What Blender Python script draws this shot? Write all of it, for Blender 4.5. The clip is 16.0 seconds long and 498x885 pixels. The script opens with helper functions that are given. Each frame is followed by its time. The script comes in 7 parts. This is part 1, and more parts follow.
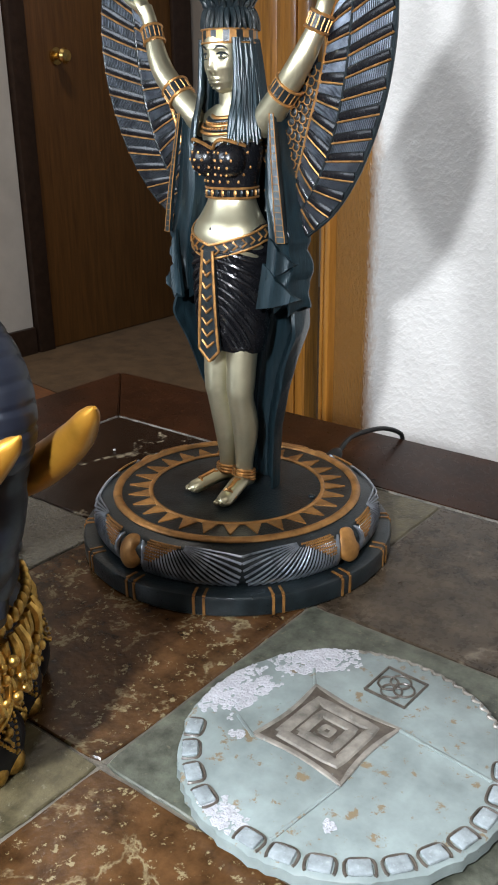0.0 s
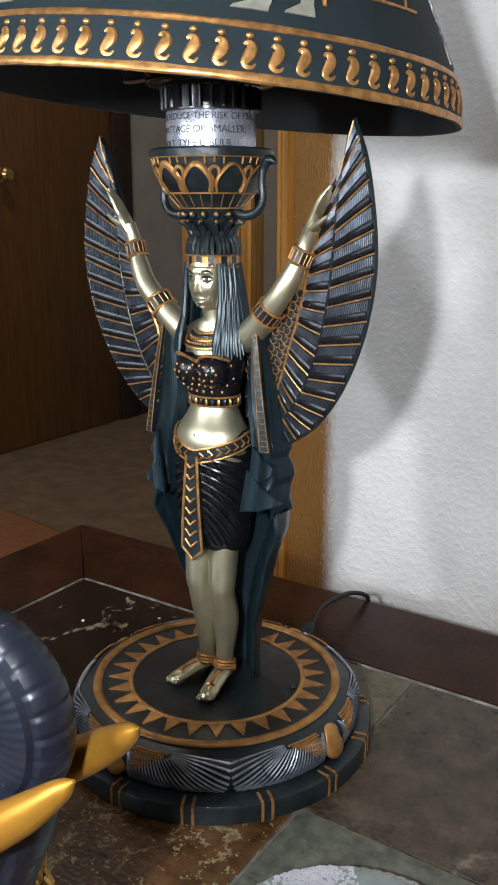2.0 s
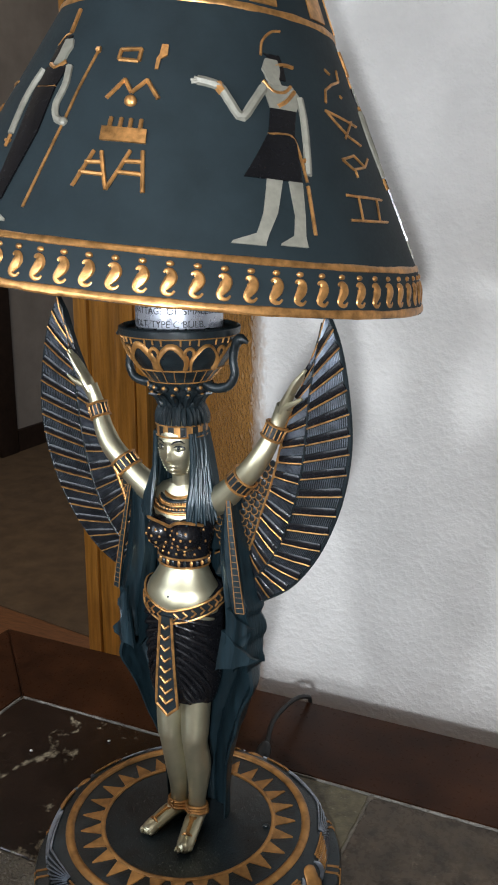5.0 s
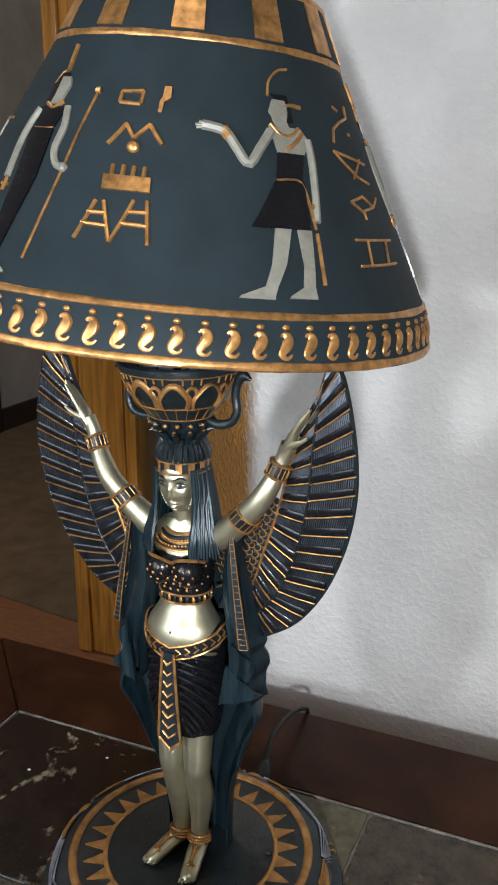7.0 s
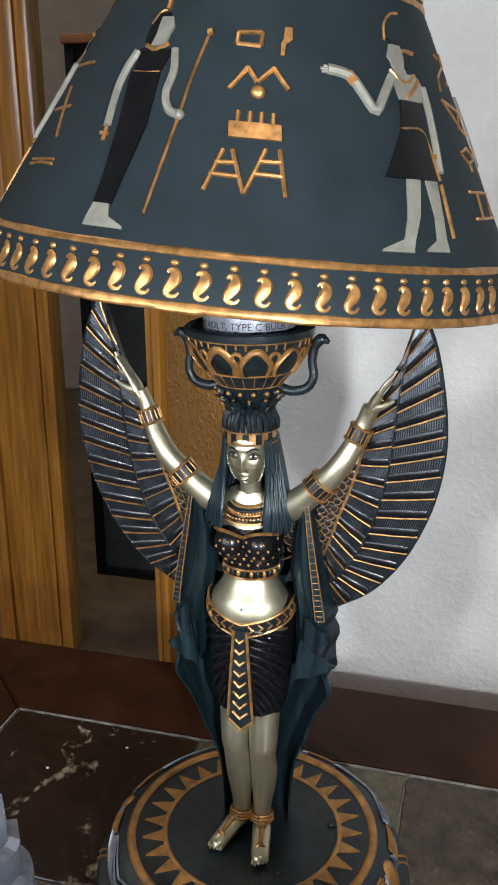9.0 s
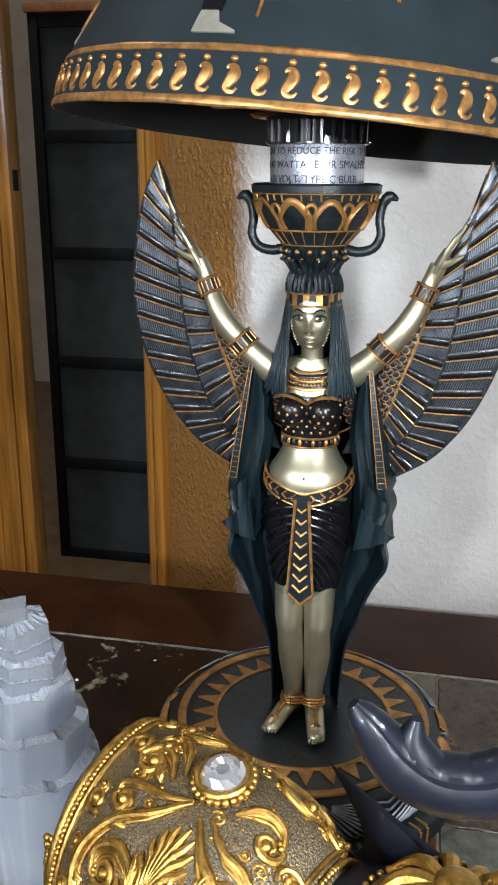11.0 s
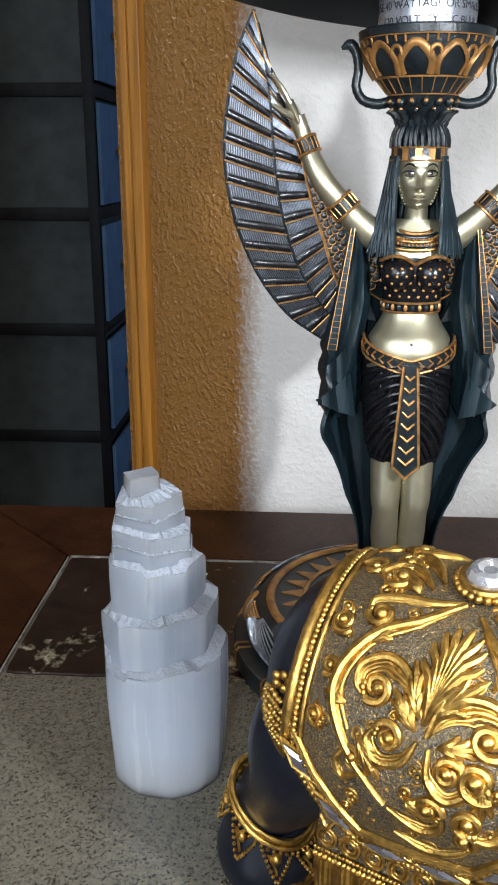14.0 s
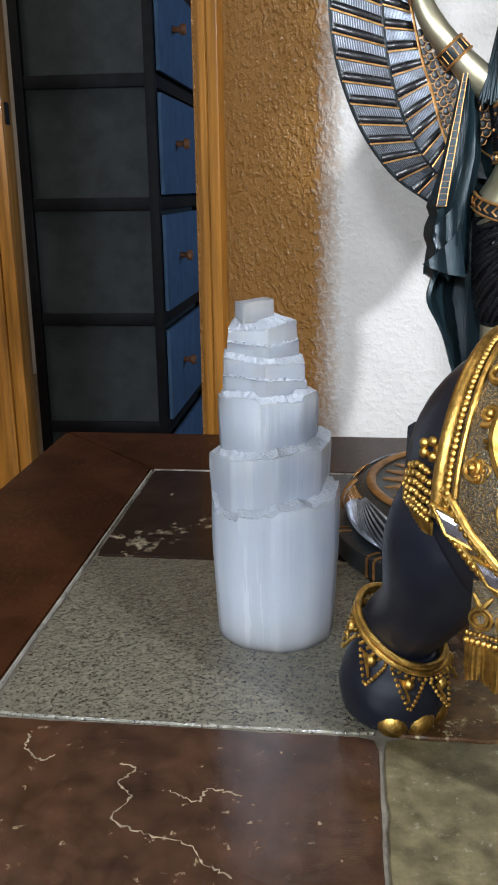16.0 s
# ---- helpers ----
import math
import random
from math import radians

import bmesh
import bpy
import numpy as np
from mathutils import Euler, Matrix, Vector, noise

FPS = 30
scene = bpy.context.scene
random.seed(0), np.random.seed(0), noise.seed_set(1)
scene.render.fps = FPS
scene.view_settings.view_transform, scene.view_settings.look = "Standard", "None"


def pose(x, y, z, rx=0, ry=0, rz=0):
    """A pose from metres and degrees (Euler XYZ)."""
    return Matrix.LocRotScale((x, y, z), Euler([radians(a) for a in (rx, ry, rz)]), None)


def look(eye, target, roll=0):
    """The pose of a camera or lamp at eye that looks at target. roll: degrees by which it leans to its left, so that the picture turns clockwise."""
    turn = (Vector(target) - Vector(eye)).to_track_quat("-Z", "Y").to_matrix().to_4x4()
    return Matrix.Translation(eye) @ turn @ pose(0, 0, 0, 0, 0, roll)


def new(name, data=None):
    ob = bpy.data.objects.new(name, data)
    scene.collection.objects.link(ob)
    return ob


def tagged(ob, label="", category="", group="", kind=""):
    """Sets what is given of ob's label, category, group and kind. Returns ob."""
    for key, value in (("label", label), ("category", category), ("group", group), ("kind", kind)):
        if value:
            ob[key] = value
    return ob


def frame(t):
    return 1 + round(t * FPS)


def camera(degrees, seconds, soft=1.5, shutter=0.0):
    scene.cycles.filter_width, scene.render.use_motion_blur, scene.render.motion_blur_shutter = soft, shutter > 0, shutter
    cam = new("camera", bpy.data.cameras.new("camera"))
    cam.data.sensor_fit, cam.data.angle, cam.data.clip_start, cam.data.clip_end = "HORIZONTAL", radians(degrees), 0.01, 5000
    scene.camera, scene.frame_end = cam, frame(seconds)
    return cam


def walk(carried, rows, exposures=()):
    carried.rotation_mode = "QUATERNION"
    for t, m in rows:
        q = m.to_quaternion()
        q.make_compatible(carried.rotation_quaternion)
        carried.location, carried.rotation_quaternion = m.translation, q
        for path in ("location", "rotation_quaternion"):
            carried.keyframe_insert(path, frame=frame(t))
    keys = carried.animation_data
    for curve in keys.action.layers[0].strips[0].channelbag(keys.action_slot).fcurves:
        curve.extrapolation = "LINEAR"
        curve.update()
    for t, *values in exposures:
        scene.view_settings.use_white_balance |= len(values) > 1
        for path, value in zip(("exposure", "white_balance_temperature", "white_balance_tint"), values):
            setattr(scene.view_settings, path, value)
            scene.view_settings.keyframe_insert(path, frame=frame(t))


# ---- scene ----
cam = camera(31.8, 16.0, 1.9)
UNIT = 0.5
PATH = [
    (0, (0.52, -0.533, 0.409), (-0.637, 0.93, -0.311), -0.7),
    (0.5, (0.501, -0.531, 0.439), (-0.644, 0.963, -0.236), -0.5),
    (1, (0.495, -0.538, 0.471), (-0.623, 1.004, -0.142), -0.1),
    (1.5, (0.489, -0.542, 0.489), (-0.603, 1.035, -0.077), -0.0),
    (2, (0.477, -0.548, 0.508), (-0.595, 1.056, -0.016), 0.0),
    (2.5, (0.467, -0.555, 0.525), (-0.581, 1.075, 0.028), 0.2),
    (3, (0.455, -0.568, 0.544), (-0.551, 1.093, 0.067), 0.3),
    (3.5, (0.442, -0.58, 0.563), (-0.507, 1.117, 0.095), 0.1),
    (4, (0.433, -0.578, 0.584), (-0.467, 1.146, 0.117), -0.0),
    (4.2, (0.423, -0.58, 0.6), (-0.449, 1.155, 0.123), -0.0),
    (6.3, (0.378, -0.568, 0.671), (-0.426, 1.19, 0.156), 0.0),
    (6.5, (0.377, -0.565, 0.678), (-0.431, 1.187, 0.148), 0.0),
    (7, (0.366, -0.56, 0.693), (-0.413, 1.194, 0.13), 0.0),
    (7.5, (0.333, -0.567, 0.696), (-0.395, 1.196, 0.094), -0.3),
    (8, (0.288, -0.577, 0.698), (-0.364, 1.211, 0.081), -0.5),
    (8.5, (0.241, -0.58, 0.688), (-0.337, 1.233, 0.073), -0.5),
    (9, (0.203, -0.594, 0.677), (-0.305, 1.242, 0.067), -0.3),
    (9.5, (0.171, -0.615, 0.658), (-0.284, 1.238, 0.057), -0.0),
    (9.7, (0.159, -0.621, 0.644), (-0.278, 1.237, 0.046), 0.1),
    (11.8, (0.077, -0.658, 0.536), (-0.248, 1.222, -0.063), 0.3),
    (12, (0.065, -0.655, 0.533), (-0.24, 1.228, -0.068), 0.3),
    (12.5, (0.025, -0.656, 0.527), (-0.241, 1.232, -0.076), 0.2),
    (13, (-0.005, -0.657, 0.502), (-0.24, 1.235, -0.102), 0.1),
    (13.5, (-0.036, -0.661, 0.488), (-0.195, 1.236, -0.126), -0.0),
    (14, (-0.074, -0.675, 0.459), (-0.194, 1.222, -0.162), 0.1),
    (14.5, (-0.1, -0.687, 0.416), (-0.237, 1.208, -0.207), 0.1),
    (15, (-0.115, -0.697, 0.39), (-0.269, 1.201, -0.222), 0.3),
    (15.5, (-0.119, -0.692, 0.347), (-0.305, 1.209, -0.244), 0.0),
    (16, (-0.122, -0.691, 0.318), (-0.348, 1.215, -0.242), -0.8),
]
walk(cam, [(t, look([v * UNIT for v in eye], [v * UNIT for v in target], roll)) for t, eye, target, roll in PATH], [(0, 0.42), (1.5, 0.20), (4, -0.05), (8, -0.04), (9.5, 0.03), (12, 0.12), (14, 0.20), (16, 0.35)])

# ---------------------------------------------------------------- light
world = bpy.data.worlds.new("world")
world.use_nodes = True
world.node_tree.nodes["Background"].inputs[0].default_value = (0.55, 0.62, 0.75, 1)
world.node_tree.nodes["Background"].inputs[1].default_value = 0.010
scene.world = world


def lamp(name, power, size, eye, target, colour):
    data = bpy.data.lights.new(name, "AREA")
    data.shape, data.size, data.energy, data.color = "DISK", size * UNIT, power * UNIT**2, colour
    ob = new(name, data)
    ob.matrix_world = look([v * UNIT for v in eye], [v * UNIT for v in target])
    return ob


# Two fixed stand-ins for the one small white light carried with the camera.
lamp("camera_light_stand_in", 12.5, 0.04, (0.43, -0.77, 0.595), (0.0, 0.4, 0.3), (0.86, 0.92, 1.0))
lamp("camera_light_stand_in", 9.0, 0.10, (-0.20, -1.15, 0.59), (0.0, 0.4, 0.25), (0.86, 0.92, 1.0))
# Faint overhead fill, added to lift the shadows; no lamp is known there.
lamp("overhead_fill_light", 19.0, 1.0, (0.6, -1.6, 3.7), (0.6, -1.5, 0.0), (1.0, 0.95, 0.9))
# Unseen lamp added to brighten the west wall and its door.
lamp("west_wall_fill_light", 35.0, 0.5, (-2.0, 1.6, 3.6), (-3.6, 2.3, 0.6), (1.0, 0.93, 0.85))
# large soft fill, added unseen behind the walk to soften the shadows
lamp("soft_fill_light", 40.0, 1.4, (-1.45, -2.2, 1.2), (0.0, 0.2, 0.3), (0.78, 0.88, 1.0))
# blue dusk of the next room, through a window assumed out of view
lamp("window_light", 24.0, 1.4, (2.65, 3.7, 1.2), (-0.8, 2.9, 0.2), (0.45, 0.65, 1.0))


# ---------------------------------------------------------------- materials
def surf(name, colour, rough=0.5, metal=0.0, dark=0.7, scale=30.0, bump=0.15, fine=400.0, depth=0.0006, worn=None, spread=0.62, stretch=(1, 1, 1), coat=0.0, veins=0.0, spec=0.5):
    """A material with two scales of variation, fine relief, and worn patches of another colour."""
    m = bpy.data.materials.new(name)
    m.use_nodes = True
    t = m.node_tree
    b = t.nodes["Principled BSDF"]
    scale, fine, veins, depth = scale / UNIT, fine / UNIT, veins / UNIT, depth * UNIT
    b.inputs["Specular IOR Level"].default_value = spec

    def node(kind, **sets):
        n = t.nodes.new(kind)
        for k, v in sets.items():
            n.inputs[k].default_value = v
        return n

    co, info = node("ShaderNodeTexCoord"), node("ShaderNodeObjectInfo")
    mapping = node("ShaderNodeMapping", Scale=stretch)
    t.links.new(co.outputs["Object"], mapping.inputs["Vector"])
    t.links.new(info.outputs["Random"], mapping.inputs["Location"])
    big = node("ShaderNodeTexNoise", Scale=scale, Detail=5.0, Roughness=0.6)
    small = node("ShaderNodeTexNoise", Scale=fine, Detail=3.0, Roughness=0.6)
    for n in (big, small):
        t.links.new(mapping.outputs[0], n.inputs["Vector"])
    mix = node("ShaderNodeMix")
    mix.data_type = "RGBA"
    mix.inputs[6].default_value = (*[c * dark for c in colour], 1)
    mix.inputs[7].default_value = (*[min(1, c * (2 - dark)) for c in colour], 1)
    mottle = node("ShaderNodeMapRange")
    mottle.inputs[1].default_value, mottle.inputs[2].default_value = 0.28, 0.72
    t.links.new(big.outputs["Fac"], mottle.inputs[0])
    t.links.new(mottle.outputs[0], mix.inputs[0])
    out = mix.outputs[2]
    if worn:
        ramp = t.nodes.new("ShaderNodeValToRGB")
        ramp.color_ramp.elements[0].position, ramp.color_ramp.elements[1].position = spread, min(0.99, spread + 0.03)
        patches = node("ShaderNodeTexNoise", Scale=scale * 2.2, Detail=8.0, Roughness=0.72)
        t.links.new(mapping.outputs[0], patches.inputs["Vector"])
        t.links.new(patches.outputs["Fac"], ramp.inputs[0])
        over = node("ShaderNodeMix")
        over.data_type = "RGBA"
        t.links.new(ramp.outputs[0], over.inputs[0])
        t.links.new(out, over.inputs[6])
        over.inputs[7].default_value = (*worn, 1)
        out = over.outputs[2]
    if veins:
        # thin wandering lines, broken up
        wander = node("ShaderNodeTexNoise", Scale=veins, Detail=6.0, Roughness=0.62, Distortion=0.4)
        t.links.new(mapping.outputs[0], wander.inputs["Vector"])
        off = node("ShaderNodeMath")
        off.operation = "SUBTRACT"
        off.inputs[1].default_value = 0.5
        size = node("ShaderNodeMath")
        size.operation = "ABSOLUTE"
        thin = node("ShaderNodeMapRange")
        for i, v in ((1, 0.0), (2, 0.022), (3, 1.0), (4, 0.0)):
            thin.inputs[i].default_value = v
        broken = node("ShaderNodeMapRange")
        for i, v in ((1, 0.46), (2, 0.60), (3, 0.0), (4, 1.0)):
            broken.inputs[i].default_value = v
        both = node("ShaderNodeMath")
        both.operation = "MULTIPLY"
        t.links.new(wander.outputs["Fac"], off.inputs[0])
        t.links.new(off.outputs[0], size.inputs[0])
        t.links.new(size.outputs[0], thin.inputs[0])
        t.links.new(big.outputs["Fac"], broken.inputs[0])
        t.links.new(thin.outputs[0], both.inputs[0])
        t.links.new(broken.outputs[0], both.inputs[1])
        over = node("ShaderNodeMix")
        over.data_type = "RGBA"
        t.links.new(both.outputs[0], over.inputs[0])
        t.links.new(out, over.inputs[6])
        over.inputs[7].default_value = (*worn, 1)
        out = over.outputs[2]
    t.links.new(out, b.inputs["Base Color"])
    gloss = node("ShaderNodeMapRange")
    gloss.inputs[3].default_value, gloss.inputs[4].default_value = max(0.05, rough - 0.1), min(1, rough + 0.1)
    t.links.new(small.outputs["Fac"], gloss.inputs[0])
    t.links.new(gloss.outputs[0], b.inputs["Roughness"])
    b.inputs["Metallic"].default_value = metal
    b.inputs["Coat Weight"].default_value = coat
    if bump:
        bp = node("ShaderNodeBump", Strength=bump, Distance=depth)
        t.links.new(small.outputs["Fac"], bp.inputs["Height"])
        t.links.new(bp.outputs[0], b.inputs["Normal"])
    return m


def plaster():
    """White knock-down plaster, with tan paint on the slanting return beside the doorway."""
    m = surf("plaster", (0.635, 0.61, 0.575), 0.75, dark=0.90, scale=7, bump=0)
    t = m.node_tree
    b = t.nodes["Principled BSDF"]
    geo = t.nodes.new("ShaderNodeNewGeometry")
    trowel, grit = t.nodes.new("ShaderNodeTexNoise"), t.nodes.new("ShaderNodeTexNoise")
    trowel.inputs["Scale"].default_value, trowel.inputs["Detail"].default_value = 105 / UNIT, 2.5
    trowel.inputs["Distortion"].default_value = 0.1
    grit.inputs["Scale"].default_value, grit.inputs["Detail"].default_value = 420 / UNIT, 2
    ramp = t.nodes.new("ShaderNodeValToRGB")
    ramp.color_ramp.elements[0].position, ramp.color_ramp.elements[1].position = 0.44, 0.74
    add = t.nodes.new("ShaderNodeMath")
    add.operation = "MULTIPLY_ADD"
    add.inputs[1].default_value = 0.25
    bump = t.nodes.new("ShaderNodeBump")
    bump.inputs["Strength"].default_value, bump.inputs["Distance"].default_value = 0.5, 0.0066 * UNIT
    for n in (trowel, grit):
        t.links.new(geo.outputs["Position"], n.inputs["Vector"])
    t.links.new(trowel.outputs["Fac"], ramp.inputs[0])
    t.links.new(grit.outputs["Fac"], add.inputs[0])
    t.links.new(ramp.outputs[0], add.inputs[2])
    t.links.new(add.outputs[0], bump.inputs["Height"])
    t.links.new(bump.outputs[0], b.inputs["Normal"])
    # the ragged edge of the tan paint, along the wall's length
    sep, push, edge, mix = (t.nodes.new(k) for k in ("ShaderNodeSeparateXYZ", "ShaderNodeMath", "ShaderNodeMapRange", "ShaderNodeMix"))
    t.links.new(geo.outputs["Position"], sep.inputs[0])
    push.operation = "MULTIPLY_ADD"
    push.inputs[1].default_value = 0.045 * UNIT
    t.links.new(trowel.outputs["Fac"], push.inputs[0])
    t.links.new(sep.outputs["X"], push.inputs[2])
    for i, v in ((1, -0.157 * UNIT), (2, -0.113 * UNIT), (3, 1.0), (4, 0.0)):
        edge.inputs[i].default_value = v
    t.links.new(push.outputs[0], edge.inputs[0])
    mix.data_type = "RGBA"
    old = b.inputs["Base Color"].links[0].from_socket
    t.links.new(edge.outputs[0], mix.inputs[0])
    t.links.new(old, mix.inputs[6])
    mix.inputs[7].default_value = (0.33, 0.163, 0.046, 1)
    t.links.new(mix.outputs[2], b.inputs["Base Color"])
    coarse = t.nodes.new("ShaderNodeMapRange")
    coarse.inputs[3].default_value, coarse.inputs[4].default_value = 0.31, 0.75
    t.links.new(edge.outputs[0], coarse.inputs[0])
    t.links.new(coarse.outputs[0], bump.inputs["Strength"])
    sheen = t.nodes.new("ShaderNodeMapRange")
    sheen.inputs[3].default_value, sheen.inputs[4].default_value = 0.75, 0.14
    t.links.new(edge.outputs[0], sheen.inputs[0])
    t.links.new(sheen.outputs[0], b.inputs["Roughness"])
    return m


PLASTER = plaster()
DUST = surf("chalky_grout_dust", (0.20, 0.185, 0.16), 0.9, dark=0.45, scale=40, bump=0.8, fine=300, depth=0.0012, worn=(0.10, 0.085, 0.07), spread=0.56)
VEIN = surf("khaki_vein", (0.20, 0.155, 0.10), 0.7, dark=0.4, scale=90)
CRUMB = surf("white_crumb", (0.7, 0.7, 0.68), 0.8)
PAINT = surf("wall_paint", (0.56, 0.53, 0.48), 0.8, dark=0.9, scale=5, bump=0.3, fine=90, depth=0.002)
# Wall paint with the next room's shade put into its colour.
SHADED_PAINT = surf("shaded_wall_paint", (0.34, 0.285, 0.225), 0.8, dark=0.85, scale=4, bump=0.3, fine=90, depth=0.002)
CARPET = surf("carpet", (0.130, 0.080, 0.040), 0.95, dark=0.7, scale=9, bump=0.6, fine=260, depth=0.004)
BOARDS = surf("floor_boards", (0.22, 0.09, 0.035), 0.45, dark=0.6, scale=14, bump=0.1, stretch=(1, 8, 1))
TABLE_WOOD = surf("dark_table_wood", (0.031, 0.0108, 0.0044), 0.30, dark=0.5, scale=16, bump=0.12, fine=240, depth=0.0004, stretch=(1, 1, 1), worn=(0.048, 0.016, 0.007), spread=0.66, spec=0.10)
PINE = surf("amber_pine", (0.43, 0.185, 0.030), 0.3, dark=0.55, scale=22, bump=0.12, stretch=(3, 3, 0.18), coat=0.5)
DOOR_WOOD = surf("dark_door_wood", (0.108, 0.046, 0.011), 0.45, dark=0.7, scale=12, bump=0.1, stretch=(4, 4, 0.3), spec=0.3)
BASE_WOOD = surf("dark_baseboard", (0.035, 0.020, 0.013), 0.5, dark=0.7, scale=20, spec=0.2)
BRASS = surf("brass", (0.75, 0.52, 0.18), 0.25, 1.0, scale=30)
GROUT = surf("grout", (0.115, 0.10, 0.078), 0.9, dark=0.6, scale=60, bump=0.6, fine=350, depth=0.0015)
SLATE_BROWN = surf("rust_slate", (0.066, 0.0315, 0.0125), 0.22, dark=0.35, scale=52, bump=0.4, fine=190, depth=0.0009, worn=(0.22, 0.175, 0.095), spread=0.582, veins=11.0, spec=0.3)
SLATE_BLACK = surf("black_slate", (0.018, 0.0095, 0.006), 0.22, dark=0.55, scale=60, bump=0.3, fine=160, depth=0.0008, worn=(0.34, 0.29, 0.20), spread=0.675, veins=5.0, spec=0.3)
SLATE_RUST = surf("plain_rust_slate", (0.036, 0.0165, 0.0090), 0.20, dark=0.45, scale=50, bump=0.30, fine=150, depth=0.0008, worn=(0.20, 0.145, 0.09), spread=0.628, spec=0.9)
SLATE_GREY = surf("grey_slate", (0.050, 0.036, 0.0235), 0.28, dark=0.35, scale=40, bump=0.35, fine=160, depth=0.0008, worn=(0.16, 0.13, 0.095), spread=0.62, veins=6.0, spec=0.3)
SLATE_OLIVE = surf("olive_slate", (0.088, 0.073, 0.040), 0.34, dark=0.45, scale=80, bump=0.8, fine=220, depth=0.0008, worn=(0.155, 0.14, 0.10), spread=0.6, spec=0.35)
SLATE_PITTED = surf("pitted_slate", (0.108, 0.100, 0.074), 0.20, dark=0.75, scale=210, bump=0.8, fine=300, depth=0.0018, worn=(0.016, 0.013, 0.009), spread=0.54, spec=0.8)
SLATE_GREEN = surf("green_slate", (0.078, 0.082, 0.062), 0.40, dark=0.4, scale=80, bump=0.7, fine=200, depth=0.0008, worn=(0.14, 0.125, 0.085), spread=0.62, spec=0.35)
RESIN = surf("blue_black_resin", (0.0080, 0.0120, 0.0138), 0.31, 0.0, dark=0.4, scale=70, bump=0.7, fine=420, depth=0.0006, spec=0.4)
JET = surf("glossy_black_resin", (0.0055, 0.0055, 0.0065), 0.25, 0.0, dark=0.7, scale=60, bump=0.12, spec=0.36)
CLOAK = surf("teal_black_cloak", (0.0085, 0.0185, 0.0235), 0.34, 0.3, dark=0.4, scale=60, bump=0.55, fine=260, depth=0.0007, stretch=(2.4, 2.4, 0.16), spec=0.45)
FEATHER = surf("gunmetal_feather", (0.122, 0.136, 0.160), 0.38, 1.0, dark=0.35, scale=70, bump=0.3, fine=600, depth=0.0004)
BASE_RELIEF = surf("gunmetal_relief", (0.36, 0.395, 0.455), 0.36, 0.9, dark=0.4, scale=60, bump=0.3, fine=500, depth=0.0005)
SHADE = surf("charcoal_shade", (0.0135, 0.0207, 0.0236), 0.62, 0.0, dark=0.8, scale=25, bump=0.15, fine=350, depth=0.0004, worn=(0.0185, 0.0268, 0.0305), spread=0.66, spec=0.15)
SHADE_IN = surf("shade_lining", (0.012, 0.013, 0.014), 0.85)
GOLD = surf("antique_gold_paint", (0.45, 0.225, 0.075), 0.38, 0.75, dark=0.45, scale=120, bump=0.25, fine=500, depth=0.0005)
COPPER = surf("matt_copper_paint", (0.30, 0.145, 0.042), 0.44, 0.5, dark=0.5, scale=70, bump=0.2, fine=400, depth=0.0004)
SKIN = surf("champagne_silver", (0.49, 0.45, 0.31), 0.38, 0.9, dark=0.85, scale=30, bump=0.12, fine=160, depth=0.0005)
PEWTER = surf("pale_pewter_paint", (0.215, 0.205, 0.165), 0.48, 0.15, dark=0.75, scale=80, bump=0.2)
BRIGHT_GOLD = surf("bright_gold", (0.49, 0.295, 0.075), 0.38, 1.0, dark=0.42, scale=150, bump=0.5, fine=620, depth=0.0008)
FLECKED = surf("gold_flecked_pewter", (0.085, 0.077, 0.062), 0.36, 0.7, dark=0.45, scale=560, bump=0.9, fine=640, depth=0.0012, worn=(0.36, 0.225, 0.065), spread=0.528)
ELEPHANT_BLACK = surf("satin_slate_black", (0.0060, 0.0075, 0.0130), 0.42, 0.0, dark=0.7, scale=40, bump=0.12, coat=0.1, spec=0.32)
CABLE = surf("black_rubber", (0.007, 0.007, 0.007), 0.5, bump=0.1, spec=0.25)
GLAZE = surf("celadon_glaze", (0.222, 0.262, 0.255), 0.32, dark=0.72, scale=34, bump=0.2, fine=220, depth=0.0006, worn=(0.20, 0.15, 0.09), spread=0.585, coat=0.15)
UMBER = surf("umber_relief", (0.195, 0.176, 0.150), 0.42, dark=0.45, scale=80, bump=0.4, fine=300, depth=0.0008, worn=(0.25, 0.255, 0.235), spread=0.62)
UMBER_DARK = surf("dark_umber_glaze", (0.078, 0.064, 0.051), 0.35, dark=0.4, scale=90, bump=0.4, fine=300, depth=0.0008, worn=(0.15, 0.16, 0.15), spread=0.64)
TUSK_GOLD = surf("smooth_gold_paint", (0.43, 0.205, 0.026), 0.36, 0.7, dark=0.8, scale=40, bump=0.1)
CHALK = surf("chipped_white_glaze", (0.44, 0.44, 0.47), 0.45, dark=0.8, scale=120, bump=0.9, fine=420, depth=0.0018, worn=(0.34, 0.36, 0.34), spread=0.60)
PALE_BLOCK = surf("pale_blue_glaze", (0.27, 0.305, 0.318), 0.25, dark=0.7, scale=120, bump=0.3, coat=0.3)
PLASTIC = surf("black_plastic", (0.010, 0.010, 0.011), 0.18, bump=0.03)
FOIL = surf("silver_label_foil", (0.50, 0.52, 0.58), 0.28, 0.75, dark=0.85, scale=60, bump=0.2, fine=120, depth=0.0008)
INK = surf("label_ink", (0.02, 0.02, 0.022), 0.6, bump=0)
STEEL = surf("dull_steel", (0.42, 0.42, 0.43), 0.35, 0.9)
FABRIC = surf("charcoal_fabric", (0.056, 0.066, 0.068), 0.9, dark=0.8, scale=14, bump=0.4, fine=500, depth=0.001, spec=0.1)
